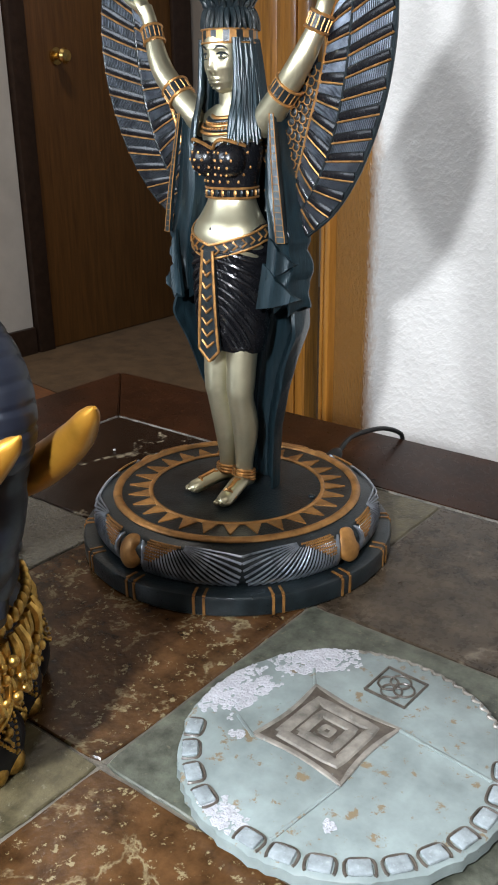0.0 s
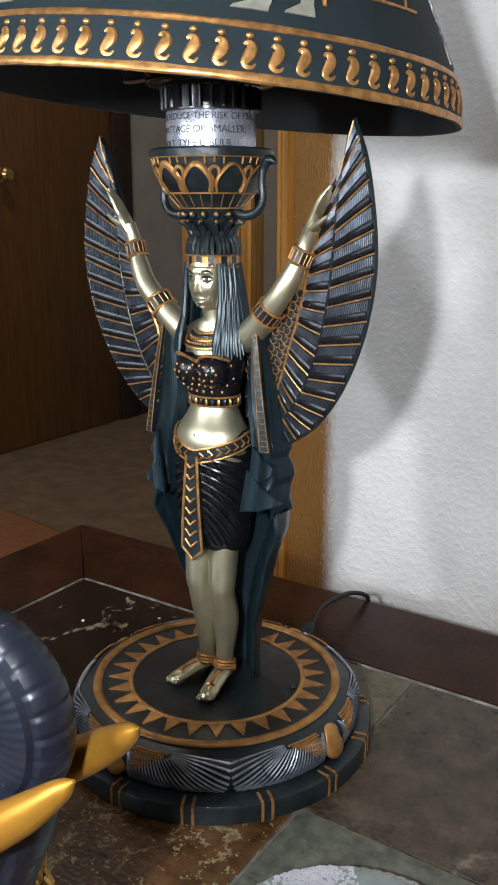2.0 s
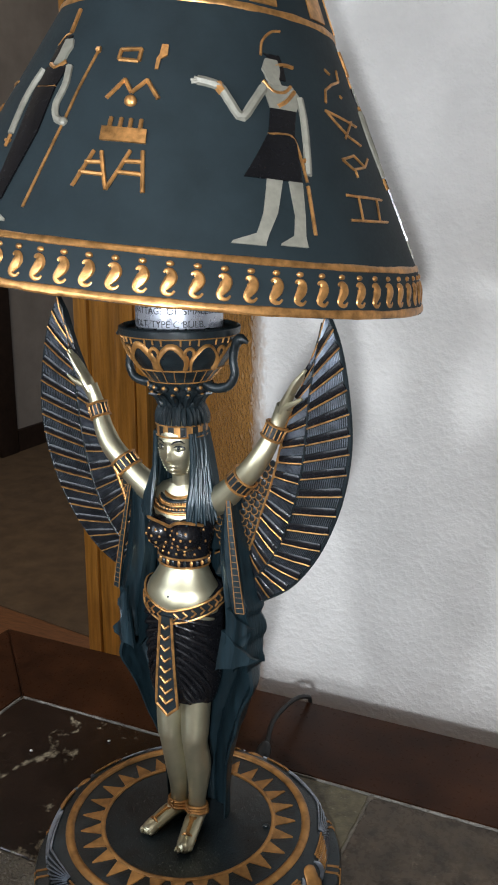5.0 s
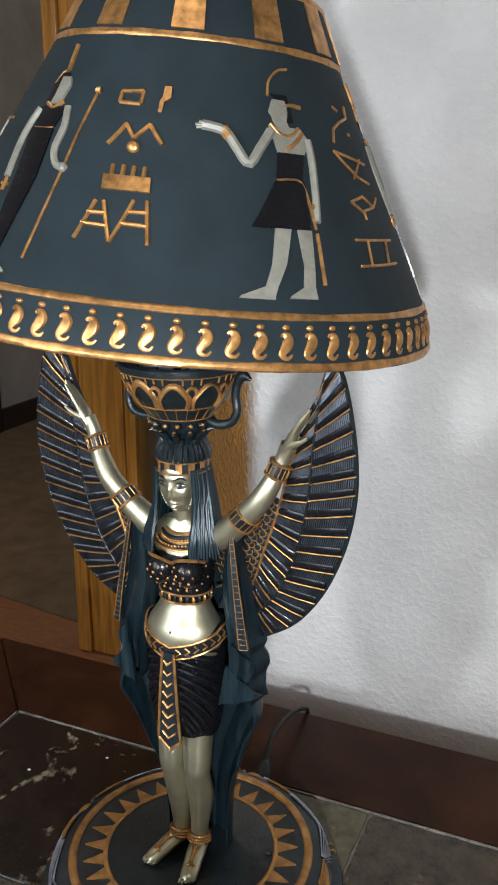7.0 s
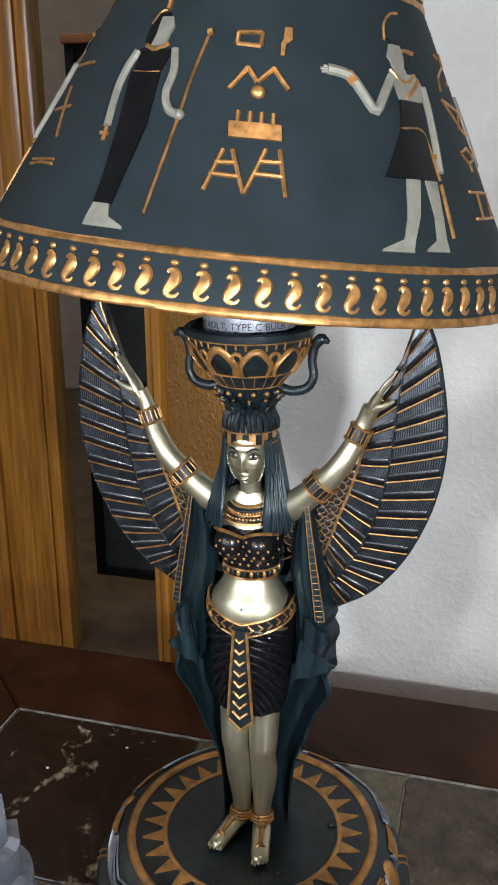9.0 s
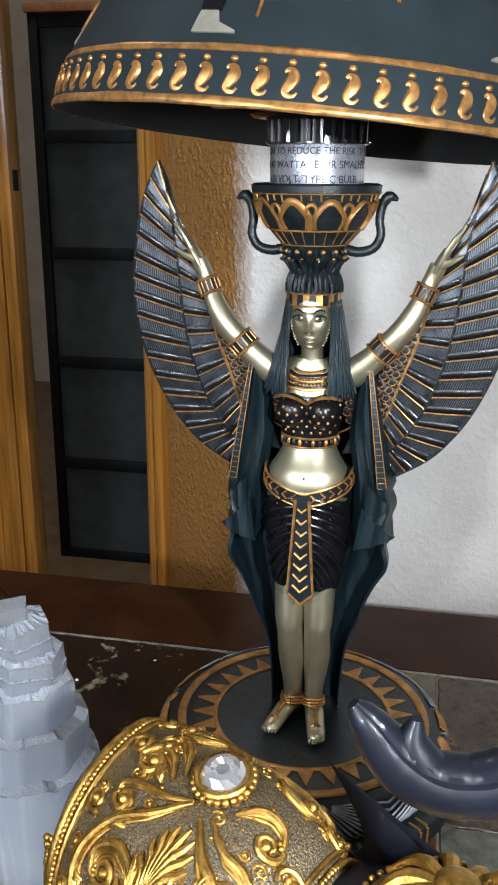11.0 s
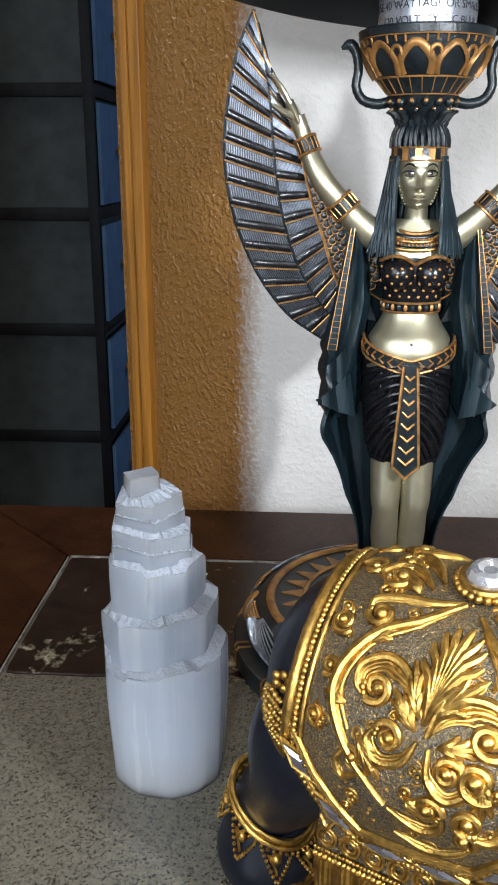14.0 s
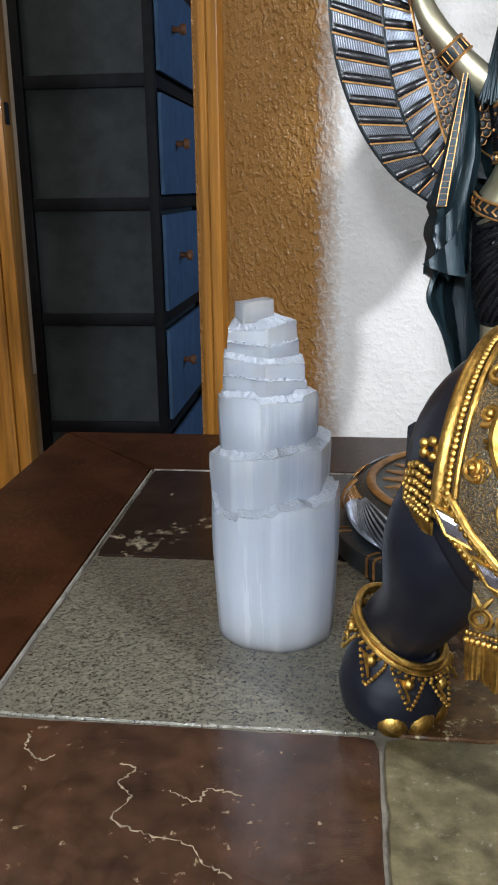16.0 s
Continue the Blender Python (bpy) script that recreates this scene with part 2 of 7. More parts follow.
# Drawer-front fabric with the blue dusk light painted into its colour.
FABRIC_BLUE_LIT = surf("blue_lit_fabric", (0.075, 0.150, 0.260), 0.9, dark=0.8, scale=14, bump=0.4, fine=500, depth=0.001)
BLACK_METAL = surf("black_metal", (0.012, 0.013, 0.015), 0.6, 0.3, spec=0.2)
KNOB_WOOD = surf("knob_wood", (0.36, 0.15, 0.06), 0.5, dark=0.7, scale=60)


def crystal():
    m = surf("selenite", (0.565, 0.615, 0.695), 0.22, dark=0.92, scale=9, bump=0.26, fine=46, depth=0.0016, stretch=(3, 3, 0.12), worn=(0.66, 0.705, 0.78), spread=0.605)
    b = m.node_tree.nodes["Principled BSDF"]
    # milky at the foot, clearer towards the top
    t = m.node_tree
    geo, sep, clear = (t.nodes.new(k) for k in ("ShaderNodeNewGeometry", "ShaderNodeSeparateXYZ", "ShaderNodeMapRange"))
    t.links.new(geo.outputs["Position"], sep.inputs[0])
    t.links.new(sep.outputs["Z"], clear.inputs[0])
    for i, v in ((1, 0.04 * UNIT), (2, 0.19 * UNIT), (3, 0.33), (4, 0.70)):
        clear.inputs[i].default_value = v
    t.links.new(clear.outputs[0], b.inputs["Transmission Weight"])
    b.inputs["IOR"].default_value = 1.45
    b.inputs["Subsurface Weight"].default_value = 1.0
    b.inputs["Subsurface Radius"].default_value = (0.075, 0.082, 0.092)
    b.inputs["Subsurface Scale"].default_value = UNIT
    return m


SELENITE = crystal()
SELENITE_BREAK = surf("selenite_break", (0.44, 0.475, 0.53), 0.45, dark=0.85, scale=200, bump=0.7, fine=420, depth=0.0022)
SELENITE_BREAK.node_tree.nodes["Principled BSDF"].inputs["Transmission Weight"].default_value = 0.45
JEWEL = surf("clear_rhinestone", (0.92, 0.93, 1.0), 0.09, 0.85, dark=0.85, scale=200, bump=0)
SMOKE_JEWEL = surf("smoky_rhinestone", (0.34, 0.33, 0.36), 0.08, 0.8, dark=0.7, scale=200, bump=0)


# ---------------------------------------------------------------- mesh helpers
def empty(name, m=None):
    ob = new(name)
    if m is not None:
        ob.matrix_basis = m
    return ob


def part(name, bm, material, parent=None, label="", smooth=True, m=None):
    """Links a bmesh as one mesh object, under a thing where one is given. material: one, or a list for its slots."""
    data = bpy.data.meshes.new(name)
    bmesh.ops.recalc_face_normals(bm, faces=bm.faces)
    bm.to_mesh(data)
    bm.free()
    for x in material if isinstance(material, (list, tuple)) else [material]:
        data.materials.append(x)
    if smooth:
        data.polygons.foreach_set("use_smooth", [True] * len(data.polygons))
        data.set_sharp_from_angle(angle=radians(38))
    ob = new(name, data)
    ob.parent = parent
    if m is not None:
        ob.matrix_basis = m
    return tagged(ob, label)


def box(bm, x0, x1, y0, y1, z0, z1, bevel=0.0, mi=0):
    made = bmesh.ops.create_cube(bm, size=1.0, matrix=Matrix.Translation(((x0 + x1) / 2, (y0 + y1) / 2, (z0 + z1) / 2)) @ Matrix.Diagonal((x1 - x0, y1 - y0, z1 - z0, 1)))
    faces = {f for v in made["verts"] for f in v.link_faces}
    for f in faces:
        f.material_index = mi
    if bevel:
        edges = {e for v in made["verts"] for e in v.link_edges}
        for f in bmesh.ops.bevel(bm, geom=list(edges), offset=bevel, segments=2, affect="EDGES", profile=0.5)["faces"]:
            f.material_index = mi
    return bm


def skin_rings(bm, rings, mi=0, closed=True, caps=True):
    """Quads between rings of equally many places."""
    rows = [[bm.verts.new(p) for p in ring] for ring in rings]
    n = len(rows[0])
    for a, b in zip(rows, rows[1:]):
        for i in range(n if closed else n - 1):
            f = bm.faces.new((a[i], a[(i + 1) % n], b[(i + 1) % n], b[i]))
            f.material_index = mi
    if caps and closed:
        for row in (rows[0], rows[-1]):
            bm.faces.new(row).material_index = mi
    return rows


def lathe(bm, profile, seg=64, mi=0, caps=False, wave=None):
    """Turns (radius, height) pairs about z. wave(angle, k) adds to the radius."""
    rings = []
    for k, (r, z) in enumerate(profile):
        rings.append([((r + (wave(2 * math.pi * i / seg, k) if wave else 0)) * math.sin(2 * math.pi * i / seg), -(r + (wave(2 * math.pi * i / seg, k) if wave else 0)) * math.cos(2 * math.pi * i / seg), z) for i in range(seg)])
    return skin_rings(bm, rings, mi, True, caps)


def smoothed(points, n):
    """n places along a smooth curve through the points (any number of columns)."""
    p = np.array(points, float)
    p = np.vstack([2 * p[0] - p[1], p, 2 * p[-1] - p[-2]])
    out = []
    for s in np.linspace(0, len(p) - 3 - 1e-6, n):
        i = int(s)
        u = s - i
        a, b, c, d = p[i : i + 4]
        out.append(0.5 * ((2 * b) + (c - a) * u + (2 * a - 5 * b + 4 * c - d) * u**2 + (3 * b - a - 3 * c + d) * u**3))
    return out


def tube(bm, path, radius, seg=8, mi=0, steps=None, flat=1.0, side=None, wave=None):
    """A round tube along a path; radius: one, or one for each place. flat: squeezed across the side vector."""
    rad = [radius] * len(path) if isinstance(radius, (int, float)) else list(radius)
    rows = [(*p, r) for p, r in zip(path, rad)]
    if steps:
        rows = smoothed(rows, steps)
    pts = [Vector(r[:3]) for r in rows]
    rings = []
    up = Vector(side) if side else None
    for i, p in enumerate(pts):
        way = (pts[min(i + 1, len(pts) - 1)] - pts[max(i - 1, 0)]).normalized()
        if up is None:
            up = way.orthogonal()
        a = (up - way * up.dot(way)).normalized()
        if side is None:
            up = a
        b = way.cross(a)
        r = max(float(rows[i][3]), 1e-5) * (wave(i) if wave else 1)
        rings.append([p + a * (r * flat * math.cos(2 * math.pi * k / seg)) + b * (r * math.sin(2 * math.pi * k / seg)) for k in range(seg)])
    return skin_rings(bm, rings, mi)


def ball(bm, c, r, mi=0, seg=8, rings=6, turn=None):
    rx, ry, rz = r if isinstance(r, (tuple, list)) else (r, r, r)
    c = Vector(c)
    rows = []
    for j in range(1, rings):
        t = math.pi * j / rings
        row = [Vector((rx * math.sin(t) * math.cos(2 * math.pi * i / seg), ry * math.sin(t) * math.sin(2 * math.pi * i / seg), rz * math.cos(t))) for i in range(seg)]
        rows.append([c + (turn @ p if turn is not None else p) for p in row])
    made = skin_rings(bm, rows, mi, True, False)
    for row, z in ((made[0], rz), (made[-1], -rz)):
        pole = bm.verts.new(c + (turn @ Vector((0, 0, z)) if turn is not None else Vector((0, 0, z))))
        for i in range(seg):
            bm.faces.new((row[i], row[(i + 1) % seg], pole)).material_index = mi


def prism(bm, poly, z0, z1, mi=0):
    """An upright prism over a plan."""
    skin_rings(bm, [[(x, y, z0) for x, y in poly], [(x, y, z1) for x, y in poly]], mi)


# ---------------------------------------------------------------- the room
FLOOR, CEIL = -0.96, 3.84
WALL_Y = 0.61
WEST = -3.62


def slab(name, x0, x1, y0, y1, z0, z1, material, label="", category=""):
    return tagged(part(name, box(bmesh.new(), x0, x1, y0, y1, z0, z1), material, smooth=False), label, category, kind="structure")


slab("floor", WEST - 0.15, 2.7, -4.0, 5.4, FLOOR - 0.05, FLOOR, BOARDS, "worn red-brown wooden floor boards", "floor")
bm = bmesh.new()
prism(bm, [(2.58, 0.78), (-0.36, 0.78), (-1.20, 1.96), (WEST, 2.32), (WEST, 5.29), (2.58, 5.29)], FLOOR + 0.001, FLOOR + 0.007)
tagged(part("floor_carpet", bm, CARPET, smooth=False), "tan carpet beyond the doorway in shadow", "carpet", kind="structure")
slab("ceiling", WEST - 0.15, 2.7, -4.0, 5.4, CEIL, CEIL + 0.1, PAINT, "plain white painted ceiling", "ceiling")
slab("wall_east", 2.6, 2.7, -4.0, 3.0, FLOOR, CEIL, PAINT, "plain white painted wall", "wall")
slab("wall_east_end", 2.6, 2.7, 4.4, 5.3, FLOOR, CEIL, PAINT, "plain white painted wall", "wall")
# The opening is unseen, left here for the blue light.
slab("wall_east_sill", 2.6, 2.7, 3.0, 4.4, FLOOR, 0.4, PAINT, "painted wall below a window opening", "wall")
slab("wall_east_lintel", 2.6, 2.7, 3.0, 4.4, 2.0, CEIL, PAINT, "painted wall above a window opening", "wall")
slab("wall_south", WEST - 0.15, 2.6, -4.1, -4.0, FLOOR, CEIL, PAINT, "plain white painted wall", "wall")
slab("wall_far", WEST, 2.6, 5.3, 5.4, FLOOR, CEIL, SHADED_PAINT, "painted wall of the next room, its dimness put into the colour", "wall")
slab("wall_west", WEST - 0.15, WEST, -4.0, 2.66, FLOOR, CEIL, PAINT, "off-white painted wall beside a dark door", "wall")
slab("wall_west_next", WEST - 0.15, WEST, 4.12, 5.3, FLOOR, CEIL, SHADED_PAINT, "painted wall with shade in its colour and a dark baseboard", "wall")
slab("wall_west_lintel", WEST - 0.15, WEST, 2.66, 4.12, 3.16, CEIL, PAINT, "painted wall over a dark door", "wall")
slab("baseboard_1", WEST + 0.002, WEST + 0.03, -4.0, 2.655, FLOOR + 0.007, FLOOR + 0.16, BASE_WOOD, "dark wooden baseboard along the wall", "baseboard")
slab("baseboard_2", WEST + 0.002, WEST + 0.03, 4.125, 5.29, FLOOR + 0.007, FLOOR + 0.16, BASE_WOOD, "dark wooden baseboard along the wall", "baseboard")

# the white wall behind the table, with a rounded corner and a slanting return to the doorway
D = Vector((-1.0, 1.0)).normalized()
corner, rr = Vector((-0.150, WALL_Y)), 0.05
turn_angle = math.atan2(D.y, -D.x)
arc = []
for i in range(13):
    a = turn_angle * i / 12
    arc.append((corner.x + 0.03 - rr * math.sin(a), WALL_Y + rr * (1 - math.cos(a))))
ex, ey = arc[-1]
end = (ex + D.x * 0.335, ey + D.y * 0.335)
back = (end[0] - D.y * -0.11, end[1] - D.x * 0.11)
plan = [(2.1, WALL_Y), *arc, end, (end[0] + 0.085, end[1] + 0.07), (0.02, 0.76), (2.1, 0.76)]
bm = bmesh.new()
skin_rings(bm, [[(x, y, z) for x, y in plan] for z in np.linspace(FLOOR, CEIL, 12)])
tagged(part("wall_north", bm, PLASTER), "white knock-down plaster wall with a tan rounded corner", "wall", kind="structure")


def doorway():
    """Amber pine casing round the opening next to the rounded corner."""
    th = math.degrees(math.atan2(D.y, D.x))
    root = empty("door_frame", pose(end[0], end[1], 0, 0, 0, th))
    tagged(root, "amber pine door frame around an open doorway", "door frame", kind="structure")
    bm = box(bmesh.new(), -0.002, 0.014, -0.075, -0.0205, FLOOR + 0.008, 3.10, 0.003)
    part("jamb", bm, PINE, root)
    for plan_ in ([(-0.086, -0.01), (-0.086, 0.012), (-0.080, 0.016), (-0.064, 0.016), (-0.062, -0.01)], [(-0.061, -0.01), (-0.061, 0.018), (-0.056, 0.021), (-0.046, 0.020), (-0.043, -0.01)], [(-0.042, -0.02), (-0.042, 0.017), (-0.036, 0.015), (0.008, -0.0075), (0.012, -0.02)]):
        bm = bmesh.new()
        prism(bm, plan_, FLOOR + 0.008, 3.18)
        part("casing", bm, PINE, root)
    # the next doorway, farther along
    root = empty("door_frame", pose(-1.112, 1.85, 0))
    tagged(root, "wide amber pine door frame of the next room", "door frame", kind="structure")
    for x0, x1 in ((-0.040, 0.0), (0.86, 0.90)):
        part("jamb", box(bmesh.new(), x0, x1, -0.010, 0.07, FLOOR + 0.007, 3.10, 0.003), PINE, root)
    for x0, x1, y in ((-0.115, -0.042, -0.016), (-0.215, -0.117, -0.010), (-0.270, -0.217, -0.022), (0.902, 1.0, -0.016)):
        part("casing", box(bmesh.new(), x0, x1, y, 0.065, FLOOR + 0.007, 3.18, 0.004), PINE, root)
    part("header", box(bmesh.new(), -0.115, 1.0, -0.016, 0.10, 3.182, 3.32, 0.004), PINE, root)
    part("strike_plate", box(bmesh.new(), 0.0005, 0.004, 0.01, 0.04, 0.50, 0.56, 0.001), BLACK_METAL, root)


doorway()


def far_door():
    root = empty("door_1", pose(WEST - 0.02, 2.785, FLOOR))
    tagged(root, "dark brown flush wooden door with a brass knob, closed", "door", kind="structure")
    part("leaf", box(bmesh.new(), 0, 0.04, 0.0, 1.15, 0.012, 4.06, 0.004), DOOR_WOOD, root)
    for y0, y1 in ((-0.115, -0.004), (1.154, 1.325)):
        part("casing", box(bmesh.new(), -0.02, 0.06, y0, y1, 0.007, 4.11, 0.004), BASE_WOOD, root)
    for z in (0.55, 2.05, 3.6):
        hinge = box(bmesh.new(), 0.041, 0.047, 1.118, 1.162, z, z + 0.18, 0.001)
        tube(hinge, [(0.052, 1.152, z - 0.004), (0.052, 1.152, z + 0.184)], 0.010, 8)
        part("hinge", hinge, BRASS, root, "dull brass butt hinge")
    knob = bmesh.new()
    lathe(knob, [(0.0, 0.0), (0.045, 0.0), (0.045, 0.009), (0.018, 0.012), (0.016, 0.045), (0.036, 0.057), (0.042, 0.078), (0.030, 0.096), (0.0, 0.100)], 24)
    part("door_knob", knob, BRASS, root, "round polished brass knob", m=pose(0.04, 0.20, 1.635, 0, 90, 0))


far_door()


def drawer_unit():
    """A tall metal rack with fabric bins; its bins pull out to one side."""
    root = empty("fabric_drawer_unit", pose(-1.29, 2.42, FLOOR))
    tagged(root, "tall black metal rack with charcoal fabric drawers and wooden knobs", "drawer unit")
    w, d, n = 0.495, 0.80, 5
    for x in (0.0, w - 0.035):
        for y in (0.0, d - 0.035):
            part("post", box(bmesh.new(), x, x + 0.035, y, y + 0.035, 0.007, 2.03, 0.002), BLACK_METAL, root)
    levels = (0.045, 0.434, 0.842, 1.250, 1.655, 2.03)
    for z in levels:
        part("rail", box(bmesh.new(), 0.035, w - 0.035, 0.004, 0.018, z - 0.044, z, 0.002), BLACK_METAL, root)
        part("rail", box(bmesh.new(), w - 0.018, w - 0.004, 0.035, d - 0.035, z - 0.044, z, 0.002), BLACK_METAL, root)
    part("top", box(bmesh.new(), -0.01, w + 0.01, -0.01, d + 0.01, 2.032, 2.062, 0.003), KNOB_WOOD, root, "brown wooden top board")
    rnd = random.Random(3)
    for k in range(n):
        z0, z1 = levels[k] - 0.012, levels[k + 1] - 0.018
        bm = bmesh.new()
        rings = []
        for j in range(7):
            z = z0 + (z1 - z0) * j / 6
            sag = 0.006 * math.sin(math.pi * j / 6) + rnd.uniform(0, 0.002)
            ring = []
            for i in range(9):
                ring.append((0.010 + (w - 0.032) * i / 8, 0.021 + sag * math.sin(math.pi * i / 8), z))
            for i in range(1, 9):
                ring.append((w - 0.021 - sag * math.sin(math.pi * i / 8), 0.021 + (d - 0.042) * i / 8, z))
            ring.append((0.012, d - 0.02, z))
            rings.append(ring)
        skin_rings(bm, rings)
        bin_part = part("drawer", bm, FABRIC, root)
        part("drawer_front", box(bmesh.new(), w + 0.002, w + 0.016, 0.024, d - 0.03, z0 + 0.020, z1 - 0.044, 0.0015), FABRIC_BLUE_LIT, bin_part, "fabric front with blue dusk light in its colour")
        kb = bmesh.new()
        lathe(kb, [(0.0, 0.0), (0.012, 0.0), (0.010, 0.024), (0.020, 0.032), (0.018, 0.048), (0.0, 0.052)], 16)
        part("knob", kb, KNOB_WOOD, bin_part, "small wooden knob", m=pose(w + 0.014, 0.28, (z0 + z1) / 2, 0, 90, 0))


drawer_unit()

# ---------------------------------------------------------------- the table
TX, TY, TILE = -0.3495, 0.270, 0.25
FRAME = 0.157


VEINS = (
    [(-0.2487, -0.2702), (-0.2387, -0.2744), (-0.2454, -0.2864), (-0.236, -0.2983), (-0.2426, -0.3159), (-0.2242, -0.3242), (-0.1994, -0.3307), (-0.1883, -0.3419), (-0.1732, -0.3507)],
    [(-0.3119, -0.2479), (-0.3077, -0.2631), (-0.2965, -0.2712), (-0.2892, -0.2668)],
    [(-0.2163, -0.2908), (-0.2007, -0.2985), (-0.1941, -0.2877), (-0.1754, -0.2924)],
)


def table():
    root = empty("coffee_table", pose(0, 0, FLOOR))
    tagged(root, "low dark-stained wooden table inlaid with brown and green slate tiles", "table")
    top = -FLOOR
    x0, x1, y1, y0 = TX, TX + 3 * TILE, TY, TY - 3 * TILE

    def board(poly):
        bm = bmesh.new()
        prism(bm, poly, top - 0.035, top + 0.0005)
        bmesh.ops.recalc_face_normals(bm, faces=bm.faces)
        bmesh.ops.bevel(bm, geom=[e for e in bm.edges if all(v.co.z > top - 0.001 for v in e.verts)], offset=0.0022, segments=2, affect="EDGES")
        part("frame_board", bm, TABLE_WOOD, root)

    a, b, f = 0.003, 0.0008, FRAME
    board([(x0 - f, y1 + f), (x0 - a + b, y1 + a), (x1 + a - b, y1 + a), (x1 + f, y1 + f)])
    board([(x0 - f, y0 - f), (x0 - a, y0 - a - b), (x0 - a, y1 + a - b), (x0 - f, y1 + f - b)])
    board([(x1 + f, y0 - f), (x1 + a, y0 - a), (x1 + a, y1 + a - b), (x1 + f, y1 + f - b)])
    board([(x0 - f + b, y0 - f), (x1 + f - b, y0 - f), (x1 + a - b, y0 - a), (x0 - a + b, y0 - a)])
    part("grout_bed", box(bmesh.new(), x0 - 0.004, x1 + 0.004, y0 - 0.004, y1 + 0.004, top - 0.03, top - 0.0022), GROUT, root)
    rag = random.Random(17)
    for (ax, ay), (bx, by), (nx, ny) in (((x0, y1), (x1, y1), (0, 1)), ((x0, y0), (x0, y1), (-1, 0)), ((x1, y0), (x1, y1), (1, 0)), ((x0, y0), (x1, y0), (0, -1))):
        rows = []
        for u in np.linspace(0, 1, 60):
            px, py, w = ax + (bx - ax) * u, ay + (by - ay) * u, rag.uniform(0.0012, 0.0026)
            rows.append([(px + nx * d, py + ny * d, top + h) for d, h in ((0.0031, -0.002), (0.0031, 0.0002), (0.0032 - w, 0.0003), (0.0029 - w, -0.002))])
        bm = bmesh.new()
        skin_rings(bm, rows)
        part("grout_line", bm, DUST, root)
    kinds = [[SLATE_BLACK, SLATE_OLIVE, SLATE_GREY], [SLATE_PITTED, SLATE_BROWN, SLATE_GREEN], [SLATE_RUST, SLATE_OLIVE, SLATE_BROWN]]
    rnd = random.Random(11)
    for row in range(3):
        for col in range(3):
            ax, ay = x0 + TILE * col, y1 - TILE * (row + 1)
            bm = bmesh.new()
            edge = []
            n = 22
            for s in range(4):
                for i in range(n):
                    u = i / n
                    p = [(u, 0), (1, u), (1 - u, 1), (0, 1 - u)][s]
                    nip = rnd.uniform(0.0, 0.0011) + (rnd.uniform(0.001, 0.004) if i == 0 else 0) + (rnd.uniform(0.001, 0.0025) if rnd.random() < 0.06 else 0)
                    q = [ax + 0.0011 + p[0] * (TILE - 0.0022), ay + 0.0011 + p[1] * (TILE - 0.0022)]
                    c = (ax + TILE / 2, ay + TILE / 2)
                    q = [q[k] + nip * (1 if q[k] < c[k] else -1) * (0.6 if abs(q[k] - c[k]) > TILE * 0.46 else 0) for k in (0, 1)]
                    edge.append(q)
            c = (ax + TILE / 2, ay + TILE / 2)
            ins = [[c[k] + (q[k] - c[k]) * 0.992 for k in (0, 1)] for q in edge]
            skin_rings(bm, [[(*q, top - 0.028) for q in edge], [(*q, top - 0.0012) for q in edge], [(*q, top) for q in ins]])
            stone = part("tile", bm, kinds[row][col], root)
            if (row, col) == (2, 0):
                for line in VEINS:
                    vein = bmesh.new()
                    walk_ = [(x + rnd.uniform(-0.0012, 0.0012), y + rnd.uniform(-0.0012, 0.0012)) for x, y in smoothed(line, 9 * len(line))]
                    tube(vein, [(x, y, top) for x, y in walk_], [rnd.uniform(0.0001, 0.0010) for _ in walk_], 6, 0, flat=0.3, side=(0, 0, 1))
                    part("pale_vein", vein, VEIN, stone, "thin chalky vein in the slate")
    ix0, ix1, iy0, iy1 = x0 - f + 0.02, x1 + f - 0.02, y0 - f + 0.02, y1 + f - 0.02
    for x, y in ((ix0, iy0), (ix1 - 0.07, iy0), (ix0, iy1 - 0.07), (ix1 - 0.07, iy1 - 0.07)):
        part("leg", box(bmesh.new(), x, x + 0.07, y, y + 0.07, 0.0, top - 0.0355, 0.004), TABLE_WOOD, root)
    for x0_, x1_, y0_, y1_ in ((ix0 + 0.071, ix1 - 0.071, iy0 + 0.02, iy0 + 0.04), (ix0 + 0.071, ix1 - 0.071, iy1 - 0.04, iy1 - 0.02), (ix0 + 0.02, ix0 + 0.04, iy0 + 0.071, iy1 - 0.071), (ix1 - 0.04, ix1 - 0.02, iy0 + 0.071, iy1 - 0.071)):
        part("apron", box(bmesh.new(), x0_, x1_, y0_, y1_, top - 0.12, top - 0.0355, 0.002), TABLE_WOOD, root)


table()

# ---------------------------------------------------------------- the lamp
lamp_root = empty("table_lamp", pose(0.017, 0.083, 0.001, 0, 0, -1.5))
tagged(lamp_root, "winged goddess table lamp with a charcoal and gold shade", "table lamp")


TRI_TURN = 11.4


